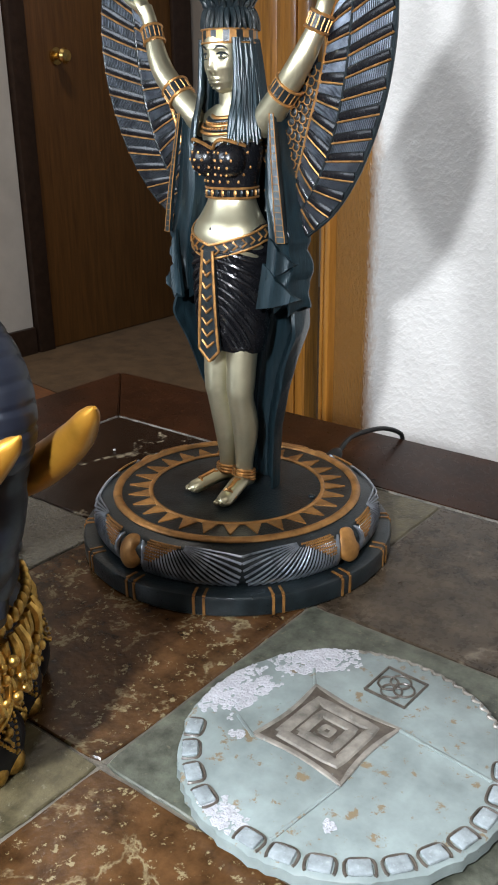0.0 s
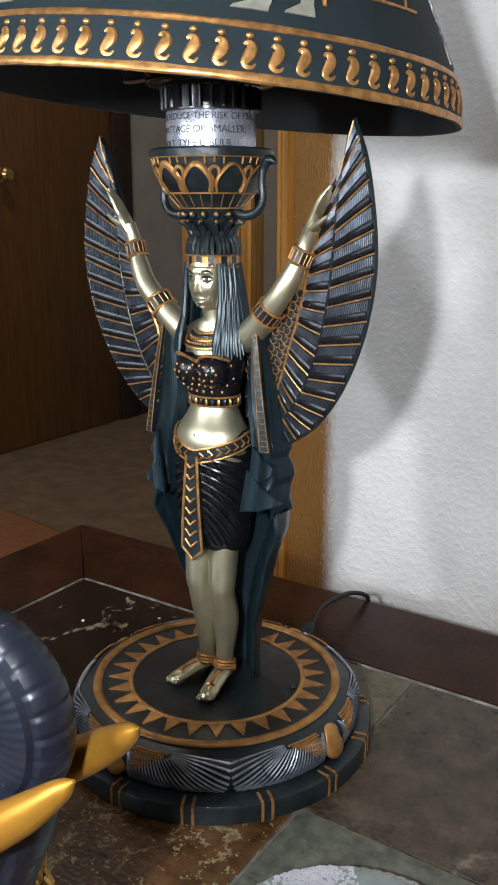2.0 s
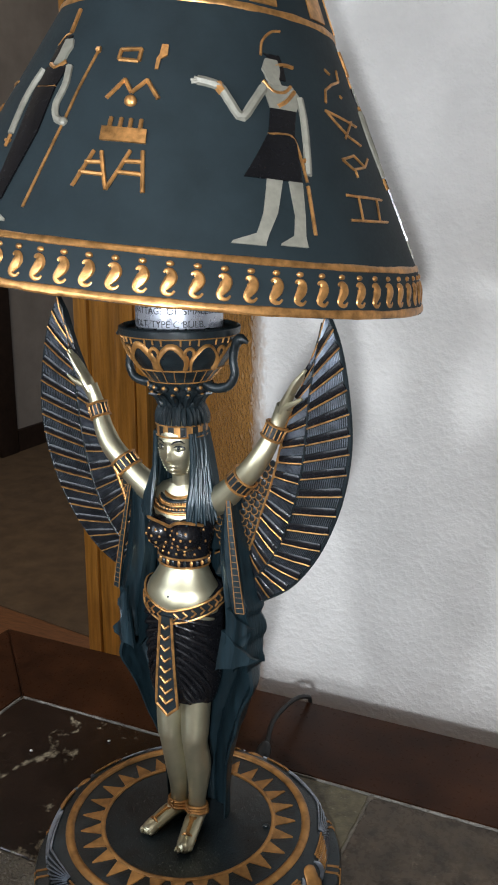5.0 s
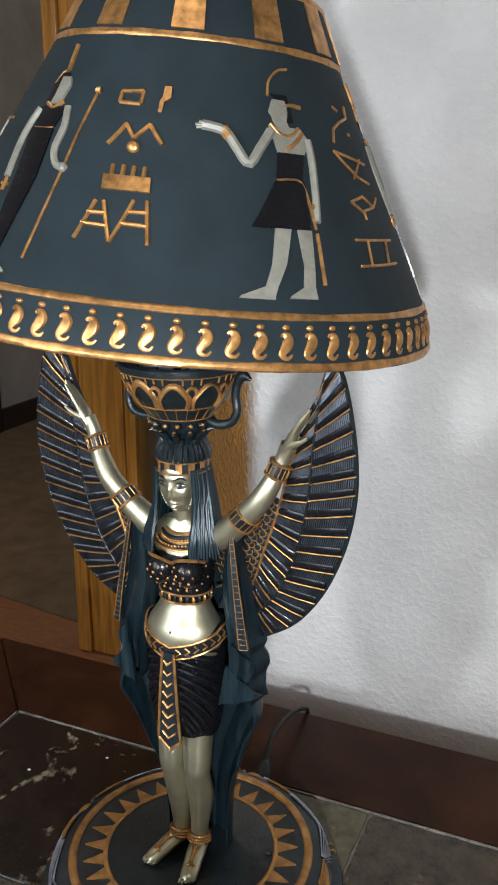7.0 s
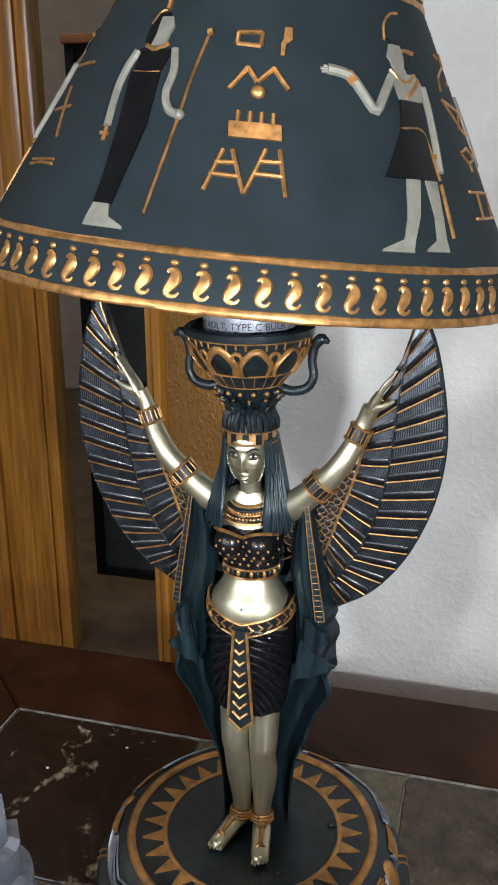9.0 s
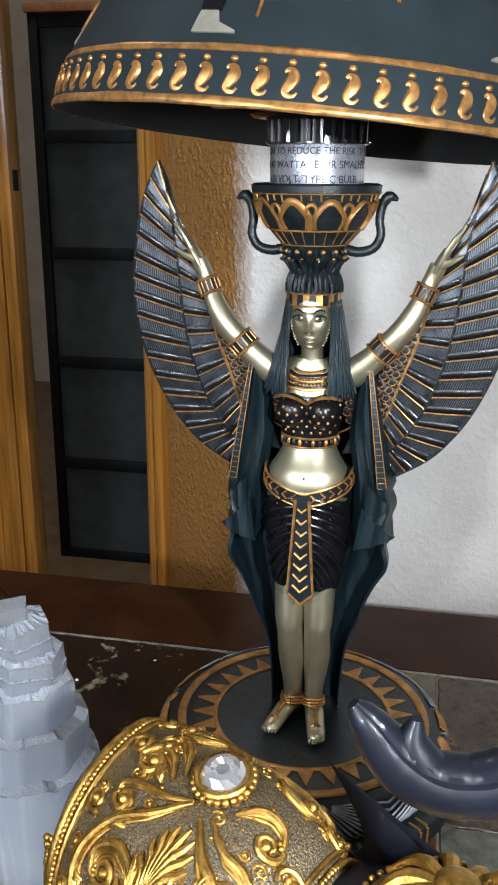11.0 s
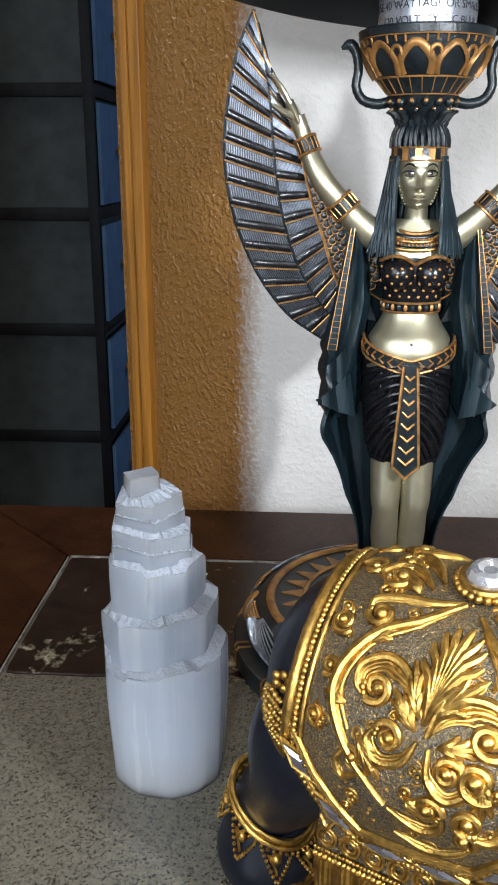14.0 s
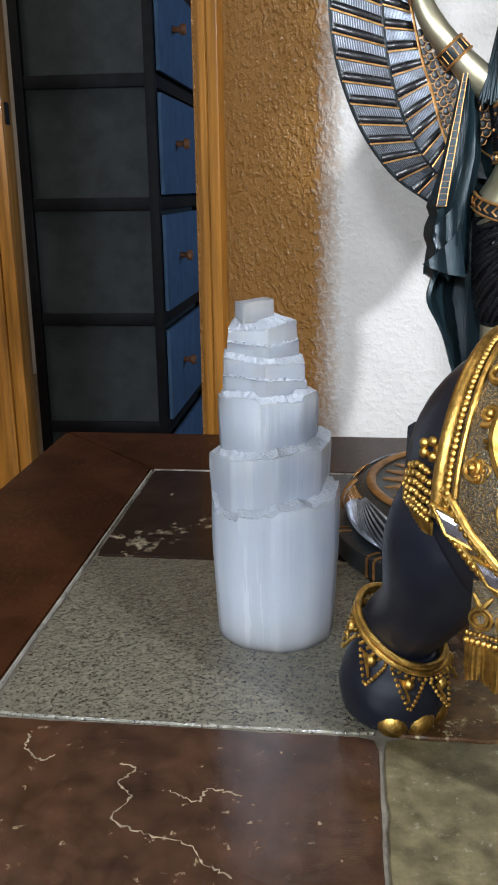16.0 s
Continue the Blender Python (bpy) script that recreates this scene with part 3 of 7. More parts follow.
def lamp_base():
    """A stepped round plinth: a bulging band of wing reliefs between a low rim and a gold-ringed top."""
    body = bmesh.new()
    bulge = lambda v: (0.1245 + 0.0150 * max(0.0, math.cos(-1.5 + 2.95 * v)) ** 0.8, 0.036 + 0.0165 * math.sin(-1.5 + 2.95 * v))
    prof = [(0.1510, 0.0), (0.1528, 0.0015), (0.1532, 0.0160), (0.1520, 0.0185), (0.1495, 0.0196), (0.1375, 0.0197)]
    prof += [bulge(v) for v in np.linspace(0, 1, 22)]
    prof += [(0.1215, 0.0545), (0.1150, 0.0550), (0.0862, 0.0552), (0.0845, 0.0546), (0.0, 0.0544)]
    lathe(body, prof, 192, 0)
    base = part("base", body, RESIN, lamp_root, "round blue-black base with wing reliefs")
    for r, t in ((0.1175, 0.0043), (0.0852, 0.0023)):
        ring = bmesh.new()
        rows = [[((r + t * math.cos(b)) * math.sin(a), -(r + t * math.cos(b)) * math.cos(a), 0.0555 + 0.75 * t * math.sin(b)) for b in np.linspace(0, 2 * math.pi, 10, endpoint=False)] for a in np.linspace(0, 2 * math.pi, 120)]
        skin_rings(ring, rows, caps=False)
        part("gold_ring", ring, COPPER, base)
    tri = bmesh.new()
    pts = [(0.0862, -0.094), (0.0866, 0.0), (0.0862, 0.094), (0.1070, 0.004), (0.1070, -0.004)]
    skin_rings(tri, [[(r * math.sin(a), -r * math.cos(a), z) for r, a in pts] for z in (0.0545, 0.0562)])
    first = part("gold_triangle", tri, COPPER, base, smooth=False, m=pose(0, 0, 0, 0, 0, TRI_TURN))
    for n in range(1, 28):
        copy = bpy.data.objects.new("gold_triangle", first.data)
        scene.collection.objects.link(copy)
        copy.parent, copy.matrix_basis = base, pose(0, 0, 0, 0, 0, TRI_TURN + 360 * n / 28)
    # paired gold marks on the rim
    mark = bmesh.new()
    for dx in (-0.0045, 0.0045):
        box(mark, dx - 0.0012, dx + 0.0012, -0.15385, -0.1500, 0.001, 0.0180)
        box(mark, dx - 0.0012, dx + 0.0012, -0.1520, -0.1395, 0.0180, 0.0203)
    first = part("rim_mark", mark, COPPER, base, smooth=False, m=pose(0, 0, 0, 0, 0, 2))
    for n in range(1, 14):
        copy = bpy.data.objects.new("rim_mark", first.data)
        scene.collection.objects.link(copy)
        copy.parent, copy.matrix_basis = base, pose(0, 0, 0, 0, 0, 2 + 360 * n / 14)
    med = bmesh.new()
    ball(med, (0, 0, 0), (0.0140, 0.0075, 0.0160), 0, 24, 16)
    for v in med.verts:
        notch = math.exp(-((v.co.x - 0.0125) ** 2 + (v.co.z - 0.003) ** 2) / 2.5e-5)
        v.co.x -= 0.006 * notch
    first = None
    for n in range(4):
        turn = pose(0, 0, 0, 0, 0, -3 + 90 * n) @ pose(0, -0.1368, 0.0375, -22, 0, 0)
        if first is None:
            first = part("medallion", med, COPPER, base, "smooth copper oval medallion", m=turn)
        else:
            copy = bpy.data.objects.new("medallion", first.data)
            scene.collection.objects.link(copy)
            copy.parent, copy.matrix_basis = base, turn
            tagged(copy, "smooth copper oval medallion")

    # spread wings between the medallions: two tiers of quills fanned from the shoulder, and scales above
    def on(deg, v, off=0.0):
        r, z = bulge(min(1.0, max(0.0, v)))
        a, w = radians(deg), -1.5 + 2.95 * v
        r, z = r + off * max(0.1, math.cos(w)), z + off * math.sin(w)
        return (r * math.sin(a), -r * math.cos(a), z)

    def quills(bm, first, way):
        for k in range(23):
            u = k / 22
            root = (8.0 + 13.0 * min(1.0, u * 1.4), 0.86 + 0.08 * u)
            phi = radians(-102 + 104 * u**1.15)
            dx, dv = math.cos(phi), math.sin(phi)
            # how far the quill runs before it meets the lower edge or the facing wing
            far = min((44.9 - root[0]) / (dx * 412) if dx > 0.02 else 9.0, (root[1] - 0.06) / (-dv * 23.0) if dv < -0.02 else 9.0, 0.058)
            for lo, hi, w in ((0.10, 0.54, 0.00072), (0.55, 1.0, 0.0010)):
                path, rad = [], []
                for t in np.linspace(lo, hi, 6):
                    bend = 0.30 * far * t * t * (0.4 + u)
                    d, v = root[0] + 412 * far * t * dx, root[1] + 23.0 * (far * t * dv - bend * 0.35)
                    path.append(on(first + way * d, max(0.03, v), 0.0015))
                    rad.append(w * (0.75 + 0.5 * (t - lo) / (hi - lo)))
                tube(bm, path, rad, 6)

    wings, scales = bmesh.new(), bmesh.new()
    for n in range(4):
        for first, way in ((-3 + 90 * n, 1), (87 + 90 * n, -1)):
            quills(wings, first, way)
            for i in range(15):
                for j in range(8):
                    d, v = 8.0 + 1.0 * i + 0.5 * (j % 2), 0.54 + 0.050 * j
                    if d < 11.5 + 1.5 * j:
                        ball(scales, on(first + way * d, v, 0.0017), (0.0013, 0.0013, 0.0012), 0, 6, 4)
            # a curled ridge beside the medallion
            tube(wings, [on(first + way * d, v, 0.001) for d, v in ((6.0, 0.25), (7.2, 0.40), (7.4, 0.58), (6.4, 0.74), (5.2, 0.84))], [0.0012, 0.0022, 0.0026, 0.0020, 0.0010], 7, 0, 12)
    tagged(part("wing_relief", wings, BASE_RELIEF, base, "fanned feather relief in dark gunmetal"), kind="stuff")
    tagged(part("scale_relief", scales, COPPER, base), kind="stuff")
    nub = bmesh.new()
    ball(nub, (0.074, 0.024, 0.0562), (0.004, 0.003, 0.002), 0, 8, 6)
    part("nub", nub, RESIN, base)


lamp_base()


def statue():
    """The winged figure, one mesh. Material slots below."""
    SK, BLK, GLD, CLK, FTH, RES, CPR = range(7)
    bm = bmesh.new()

    def oval(z, cx, cy, rx, ry, n=28, ripple=0.0, count=0, phase=0.0, power=1.0):
        out = []
        for i in range(n):
            a = 2 * math.pi * i / n
            k = 1 + ripple * math.sin(count * a + phase)
            out.append((cx + rx * k * math.sin(a), cy - ry * k * math.cos(a), z))
        return out

    # legs and feet
    for s, foot in ((-1, (-0.026, -0.040)), (1, (0.021, -0.047))):
        tube(bm, [(s * 0.0135, -0.004, 0.215), (s * 0.0135, -0.008, 0.165), (s * 0.0128, -0.007, 0.150), (s * 0.0122, 0.000, 0.120), (s * 0.0105, 0.000, 0.088), (s * 0.0100, -0.001, 0.066)], [0.0155, 0.0135, 0.0122, 0.0125, 0.0090, 0.0085], 18, SK, 22)
        ax, ay = s * 0.0100, 0.003
        d = Vector((foot[0] - ax, foot[1] - ay))
        heel = (ax - d.x * 0.1, ay - d.y * 0.1, 0.0620)
        tube(bm, [heel, (ax + d.x * 0.25, ay + d.y * 0.25, 0.0668), (ax + d.x * 0.62, ay + d.y * 0.62, 0.0630), (ax + d.x * 0.9, ay + d.y * 0.9, 0.0596), (foot[0], foot[1], 0.0582)], [0.0070, 0.0092, 0.0088, 0.0082, 0.0040], 14, SK, 14, flat=0.72, side=(0, 0, 1))
        side = Vector((-d.y, d.x)).normalized()
        for k in range(5):
            o = (k - 2) * 0.0031
            ball(bm, (ax + d.x * (0.98 - 0.02 * abs(k - 1)) + side.x * o, ay + d.y * (1.0 - 0.03 * abs(k - 1)) + side.y * o, 0.0592), (0.0019, 0.0046, 0.0023), SK, 9, 7)
        for z, r in ((0.0765, 0.0102), (0.0735, 0.0106), (0.0705, 0.0108)):
            ring = [(ax + r * math.sin(a), -0.001 - r * math.cos(a), z + 0.002 * math.cos(a)) for a in np.linspace(0, 2 * math.pi, 17)]
            tube(bm, ring, 0.0016, 6, GLD)
        tube(bm, [(ax + side.x * 0.009, ay + side.y * 0.009, 0.066), (ax + d.x * 0.45, ay + d.y * 0.45, 0.0722), (ax - side.x * 0.009, ay - side.y * 0.009, 0.066)], 0.0018, 6, GLD, 9)
        tube(bm, [(ax + d.x * 0.40, ay + d.y * 0.40, 0.0720), (ax + d.x * 0.75, ay + d.y * 0.75, 0.0680)], [0.0026, 0.0018], 6, GLD)
        tube(bm, [(ax + d.x * 0.75 + side.x * 0.008, ay + d.y * 0.75 + side.y * 0.008, 0.061), (ax + d.x * 0.75, ay + d.y * 0.75, 0.0685), (ax + d.x * 0.75 - side.x * 0.008, ay + d.y * 0.75 - side.y * 0.008, 0.061)], 0.0017, 6, GLD, 9)

    # wrapped skirt, with gathered folds that run from the belt knot
    rings = []
    for z, rx, ry, cy in smoothed([(0.312, 0.0372, 0.0270, 0.0), (0.298, 0.0385, 0.0295, 0.0), (0.275, 0.0385, 0.0305, 0.0), (0.245, 0.0375, 0.0300, 0.0), (0.220, 0.0352, 0.0282, 0.0), (0.206, 0.0325, 0.0260, 0.0), (0.200, 0.0300, 0.0240, 0.0)], 84):
        ring = []
        low = max(0.0, (0.225 - z) / 0.036)
        for i in range(180):
            a = 2 * math.pi * i / 180
            front = max(0.0, math.cos(a))
            x, h = abs(rx * math.sin(a)), 0.318 - z
            fold = max(0.0, 1 - 1.4 * low) * (0.55 - abs(math.sin(23 * math.atan2(h, x + 0.010))) ** 0.7) * 0.125 * front**0.3 * min(1, math.hypot(x, h) / 0.045) * min(1, max(0, (x - 0.004) / 0.006))
            hem = -0.007 * low**2 * math.sin(a)
            top = -0.0175 * max(0.0, 1 - min(a, 2 * math.pi - a) / 1.45) * max(0, z - 0.285) / 0.027
            ring.append((rx * (1 + fold) * math.sin(a), cy - ry * (1 + fold) * math.cos(a), z + hem + top))
        rings.append(ring)
    skin_rings(bm, rings, BLK)
    # belly, ribs and chest
    torso = [(0.268, 0.0330, 0.0255, 0.0), (0.285, 0.0372, 0.0280, -0.001), (0.299, 0.0372, 0.0290, -0.002), (0.310, 0.0350, 0.0268, -0.002), (0.320, 0.0288, 0.0222, -0.001), (0.330, 0.0236, 0.0188, 0.0), (0.340, 0.0225, 0.0180, 0.0), (0.360, 0.0265, 0.0205, 0.001), (0.378, 0.0290, 0.0205, 0.002), (0.393, 0.0340, 0.0172, 0.004), (0.402, 0.0310, 0.0150, 0.005), (0.409, 0.0160, 0.0120, 0.004)]
    skin_rings(bm, [oval(z, 0, cy, rx, ry, 40) for z, rx, ry, cy in smoothed(torso, 36)], SK)
    ball(bm, (0.0, -0.0290, 0.3080), (0.0014, 0.0008, 0.0018), RES, 8, 6)
    # bodice
    shell = [(0.3335, 0.0236, 0.0196), (0.345, 0.0250, 0.0205), (0.360, 0.0284, 0.0230), (0.372, 0.0302, 0.0232), (0.3790, 0.0306, 0.0222)]
    skin_rings(bm, [oval(z, 0, 0.0005, rx, ry, 48) for z, rx, ry in smoothed(shell, 14)], BLK)
    for s in (-1, 1):
        ball(bm, (s * 0.0132, -0.0165, 0.3655), (0.0142, 0.0145, 0.0152), BLK, 22, 14)
        arc = [(s * (0.0005 + 0.0278 * u), -0.0240 - 0.0075 * math.sin(math.pi * u) + 0.010 * u**3, 0.3740 + 0.0075 * math.sin(math.pi * u * 0.9)) for u in np.linspace(0, 1, 9)]
        tube(bm, arc, 0.0016, 6, GLD)
    for z in (0.3335, 0.3415):
        tube(bm, [(0.0246 * math.sin(a), 0.0005 - 0.0206 * math.cos(a), z) for a in np.linspace(0, 2 * math.pi, 41)], 0.0011, 6, GLD)
    for i in range(26):
        a = 2 * math.pi * i / 26
        ball(bm, (0.0245 * math.sin(a), 0.0005 - 0.0204 * math.cos(a), 0.3375), (0.0018, 0.0008, 0.0030), GLD if i % 2 else RES, 6, 4)
    for k, z in enumerate((0.3470, 0.3530, 0.3590, 0.3650, 0.3710)):
        for i in range(8):
            x = -0.0265 + 0.0076 * i + (0.0038 if k % 2 else 0)
            rx = float(np.interp(z, [s[0] for s in shell], [s[1] for s in shell]))
            ry = float(np.interp(z, [s[0] for s in shell], [s[2] for s in shell]))
            if abs(x) > rx * 0.97:
                continue
            y = 0.0005 - ry * math.sqrt(max(0, 1 - (x / rx) ** 2))
            for s in (-1, 1):
                q = 1 - ((x - s * 0.0132) / 0.0142) ** 2 - ((z - 0.3655) / 0.0152) ** 2
                if q > 0:
                    y = min(y, -0.0165 - 0.0145 * math.sqrt(q))
            ball(bm, (x, y, z), (0.0014, 0.0008, 0.0014), GLD, 8, 5)
    # neck, collar and necklace
    tube(bm, [(0, 0.003, 0.398), (0, 0.001, 0.412), (0, -0.002, 0.428)], [0.0125, 0.0098, 0.0095], 18, SK, 9)
    for r, z, w, mi in ((0.0150, 0.4030, 0.0016, GLD), (0.0185, 0.4000, 0.0019, RES), (0.0212, 0.3968, 0.0013, GLD), (0.0238, 0.3938, 0.0018, RES), (0.0262, 0.3905, 0.0013, GLD)):
        tube(bm, [(r * math.sin(a), -0.002 - r * 0.78 * math.cos(a), z - 0.005 * math.cos(a)) for a in np.linspace(-2.0, 2.0, 25)], w, 7, mi)
    for a in np.linspace(-1.35, 1.35, 21):
        for r, z in ((0.0200, 0.3985), (0.0240, 0.3945)):
            ball(bm, (r * math.sin(a), -0.0028 - r * 0.80 * math.cos(a), z - 0.005 * math.cos(a)), 0.0013, GLD, 6, 4)
    # head: an oval mask with brow, nose, lips and chin
    def mask(a, z):
        """A place on the head at the angle a from the front, at the height z."""
        b = abs(a)
        u = (z - 0.4165) / 0.0550
        k = float(np.interp(u, [0.0, 0.03, 0.08, 0.18, 0.35, 0.55, 0.75, 0.90, 1.0], [0.0030, 0.0072, 0.0105, 0.0138, 0.0168, 0.0182, 0.0180, 0.0160, 0.0120]))
        g = lambda v, m, w: math.exp(-(((v - m) / w) ** 2))
        slim = g(b, 0, 0.11)
        bump = 0.0046 * slim * g(z, 0.4350, 0.0026) + 0.0030 * slim * g(z, 0.4405, 0.0050)
        bump += 0.0017 * g(b, 0.13, 0.08) * g(z, 0.4338, 0.0016)
        bump += g(b, 0, 0.26) * (0.0026 * g(z, 0.4283, 0.0013) + 0.0028 * g(z, 0.4252, 0.0014) - 0.0012 * g(z, 0.4268, 0.0005) - 0.0008 * g(z, 0.4222, 0.0013))
        bump += 0.0022 * g(b, 0, 0.34) * g(z, 0.4190, 0.0026) + 0.0010 * g(b, 0.72, 0.25) * g(z, 0.4375, 0.0050)
        bump += 0.0011 * g(b, 0.42, 0.35) * g(z, 0.4515, 0.0018) - 0.0026 * g(b, 0.50, 0.20) * g(z, 0.4455, 0.0034)
        y = (k * 1.10 + bump) * math.cos(a)
        return (k * math.sin(a) + 0.6 * bump * math.sin(a), -0.0035 - y, z)

    skin_rings(bm, [[mask(math.remainder(2 * math.pi * j / 96, 2 * math.pi), z) for j in range(96)] for z in np.linspace(0.4165, 0.4715, 64)], SK)
    for s in (-1, 1):
        c = Vector(mask(s * 0.50, 0.4455))
        out = Vector((s * 0.40, -0.9, 0)).normalized()
        tilt = out.to_track_quat("-Y", "Z").to_matrix()
        ball(bm, c + out * 0.0002, (0.0052, 0.0016, 0.0023), SK, 14, 10, tilt)
        lid = lambda t, h, o: c + tilt @ Vector((0.0058 * math.cos(t), -o, h * math.sin(t)))
        tube(bm, [lid(t, 0.0025, 0.0013) for t in np.linspace(-0.1, math.pi + 0.1, 11)], [0.0004 + 0.0005 * math.sin(math.pi * i / 10) for i in range(11)], 6, RES)
        tube(bm, [lid(t, 0.0023, 0.0011) for t in np.linspace(math.pi, 2 * math.pi, 9)], 0.00035, 5, RES)
        ball(bm, c + out * 0.0016 + Vector((0, 0, 0.0003)), (0.0015, 0.0005, 0.0016), RES, 10, 8, tilt)
        tube(bm, [Vector(mask(s * a, z)) + out * 0.0004 for a, z in ((0.20, 0.4503), (0.40, 0.4524), (0.62, 0.4526), (0.82, 0.4502))], [0.0004, 0.0008, 0.0008, 0.0003], 6, RES, 12)
        # beaded edge of the wig beside the cheek
        for z in np.linspace(0.4215, 0.4535, 15):
            ball(bm, Vector(mask(s * 1.12, z)) + Vector((s * 0.0008, -0.0004, 0)), 0.0010, SK, 6, 4)
    tube(bm, [Vector(mask(a, 0.4268)) + Vector((0, -0.0001, 0.0003 * abs(a) / 0.3)) for a in np.linspace(-0.36, 0.36, 9)], 0.00028, 5, RES)
    # hair: a cap, a back fall and two front falls of twisted strands
    ball(bm, (0, 0.003, 0.4560), (0.0222, 0.0228, 0.0285), CLK, 28, 18)
    for k in range(16):
        a = radians(70 + k * 220 / 15)
        x, y = 0.0205 * math.sin(a), 0.0045 - 0.0195 * math.cos(a)
        tube(bm, [(x * 0.95, y, 0.458), (x * 1.15, y + 0.001, 0.435), (x * 1.40, y + 0.002, 0.405), (x * 1.55, y + 0.003, 0.388 - 0.004 * (k % 3))], [0.0036, 0.0042, 0.0042, 0.0022], 7, CLK, 10)
    for s in (-1, 1):
        for k in range(11):
            u = k / 10
            y0 = -0.0150 + 0.0165 * u
            wig = 0.0008 * math.sin(k * 2.3)
            tube(bm, [(s * (0.0178 + 0.0042 * u), y0, 0.459), (s * (0.0190 + 0.0052 * u + wig), y0 + 0.0005, 0.440), (s * (0.0195 + 0.0095 * u - wig), -0.0165 + 0.0135 * u, 0.415), (s * (0.0195 + 0.0150 * u + wig), -0.0220 + 0.0155 * u, 0.397), (s * (0.0190 + 0.0205 * u), -0.0262 + 0.0180 * u, 0.3775 + 0.004 * ((k * 5) % 3) / 2)], [0.0020, 0.0023, 0.0025, 0.0026, 0.0010], 7, CLK, 14)
    # headband with gold and black bars
    for z in (0.4555, 0.4655):
        tube(bm, [(0.0232 * math.sin(a), 0.0010 - 0.0240 * math.cos(a), z) for a in np.linspace(0, 2 * math.pi, 41)], 0.0008, 6, GLD)
    for i in range(26):
        a0, a1 = 2 * math.pi * i / 26, 2 * math.pi * (i + 1) / 26
        quad = lambda r: [((r + 0.0018) * math.sin(a), 0.0010 - (r + 0.0028) * math.cos(a), z) for a, z in ((a0, 0.4555), (a1, 0.4555), (a1, 0.4655), (a0, 0.4655))]
        skin_rings(bm, [quad(0.0195), quad(0.0210)], GLD if i % 2 else RES)
    # scaled cap, then a collar of leaves and beads that carries the bowl
    for i in range(30):
        a = 2 * math.pi * i / 30
        c, q = math.cos(a), math.sin(a)
        wig = 0.05 * math.sin(i * 1.9)
        tube(bm, [(0.0228 * q, 0.002 - 0.0236 * c, 0.4650), (0.0222 * math.sin(a + wig), 0.002 - 0.0228 * math.cos(a + wig), 0.4720), (0.0190 * q, 0.001 - 0.0195 * c, 0.4790 + 0.0008 * (i % 3)), (0.0150 * q, -0.0150 * c, 0.4825)], [0.0018, 0.0024, 0.0024, 0.0012], 6, RES, 8)
    lathe(bm, [(0.0, 0.4780), (0.0165, 0.4785), (0.0160, 0.4850), (0.0185, 0.4905), (0.0235, 0.4955), (0.0240, 0.4985), (0.0, 0.4990)], 28, RES)
    for i in range(12):
        a = 2 * math.pi * (i + 0.5) / 12
        c, q = math.cos(a), math.sin(a)
        tube(bm, [(0.0160 * q, -0.0160 * c, 0.4810), (0.0190 * q, -0.0190 * c, 0.4865), (0.0235 * q, -0.0235 * c, 0.4915), (0.0290 * q, -0.0290 * c, 0.4925)], [0.0028, 0.0034, 0.0028, 0.0008], 7, RES, 8)
        ball(bm, (0.0260 * q, -0.0260 * c, 0.4938), (0.0017, 0.0017, 0.0012), CPR, 7, 5)
        c, q = math.cos(a + 0.26), math.sin(a + 0.26)
        tube(bm, [(0.0155 * q, -0.0155 * c, 0.4790), (0.0192 * q, -0.0192 * c, 0.4835), (0.0218 * q, -0.0218 * c, 0.4862)], [0.0024, 0.0026, 0.0008], 6, RES, 6)
        ball(bm, (0.0180 * q, -0.0180 * c, 0.4800), 0.0011, CPR, 6, 4)
    for i in range(16):
        a = 2 * math.pi * i / 16
        ball(bm, (0.0262 * math.sin(a), -0.0262 * math.cos(a), 0.4990), 0.0034, RES, 10, 8)
        ball(bm, (0.0282 * math.sin(a), -0.0282 * math.cos(a), 0.4998), 0.0020, CPR, 8, 6)
    # arms
    for s in (-1, 1):
        path = [(s * 0.030, 0.004, 0.392), (s * 0.043, 0.004, 0.402), (s * 0.058, 0.003, 0.4165), (s * 0.073, 0.003, 0.4330), (s * 0.083, 0.006, 0.4480), (s * 0.0905, 0.010, 0.4640), (s * 0.0955, 0.012, 0.4770), (s * 0.101, 0.012, 0.489)]
        sway = lambda x, y: y - (0.0145 if s > 0 else 0.0100) * max(0, x - 0.03) / 0.08
        path = [(x, sway(abs(x), y), z) for x, y, z in path]
        tube(bm, path, [0.0125, 0.0125, 0.0108, 0.0100, 0.0092, 0.0076, 0.0066, 0.0072], 16, SK, 34)
        hand = lambda x, y, z: (s * x, sway(x, y), z)
        tube(bm, [hand(0.0985, 0.011, 0.484), hand(0.1030, 0.011, 0.493), hand(0.1075, 0.011, 0.5015)], [0.0064, 0.0080, 0.0066], 12, SK, 8, flat=0.55, side=(s * 0.87, 0, -0.5))
        for f, reach in enumerate((-0.0025, 0.0005, 0.0, -0.0045)):
            o = (f - 1.5) * 0.0032
            tube(bm, [hand(0.1060, 0.011 + o, 0.4990), hand(0.1125 + 0.0004 * f, 0.011 + o * 1.05, 0.5105), hand(0.1205 + reach * 0.5, 0.012 + o * 0.9, 0.5215 + reach)], [0.0023, 0.0021, 0.0011], 8, SK, 9)
        tube(bm, [hand(0.1010, 0.008, 0.4890), hand(0.1110, 0.006, 0.4930), hand(0.1200, 0.007, 0.4985)], [0.0038, 0.0026, 0.0013], 8, SK, 9)
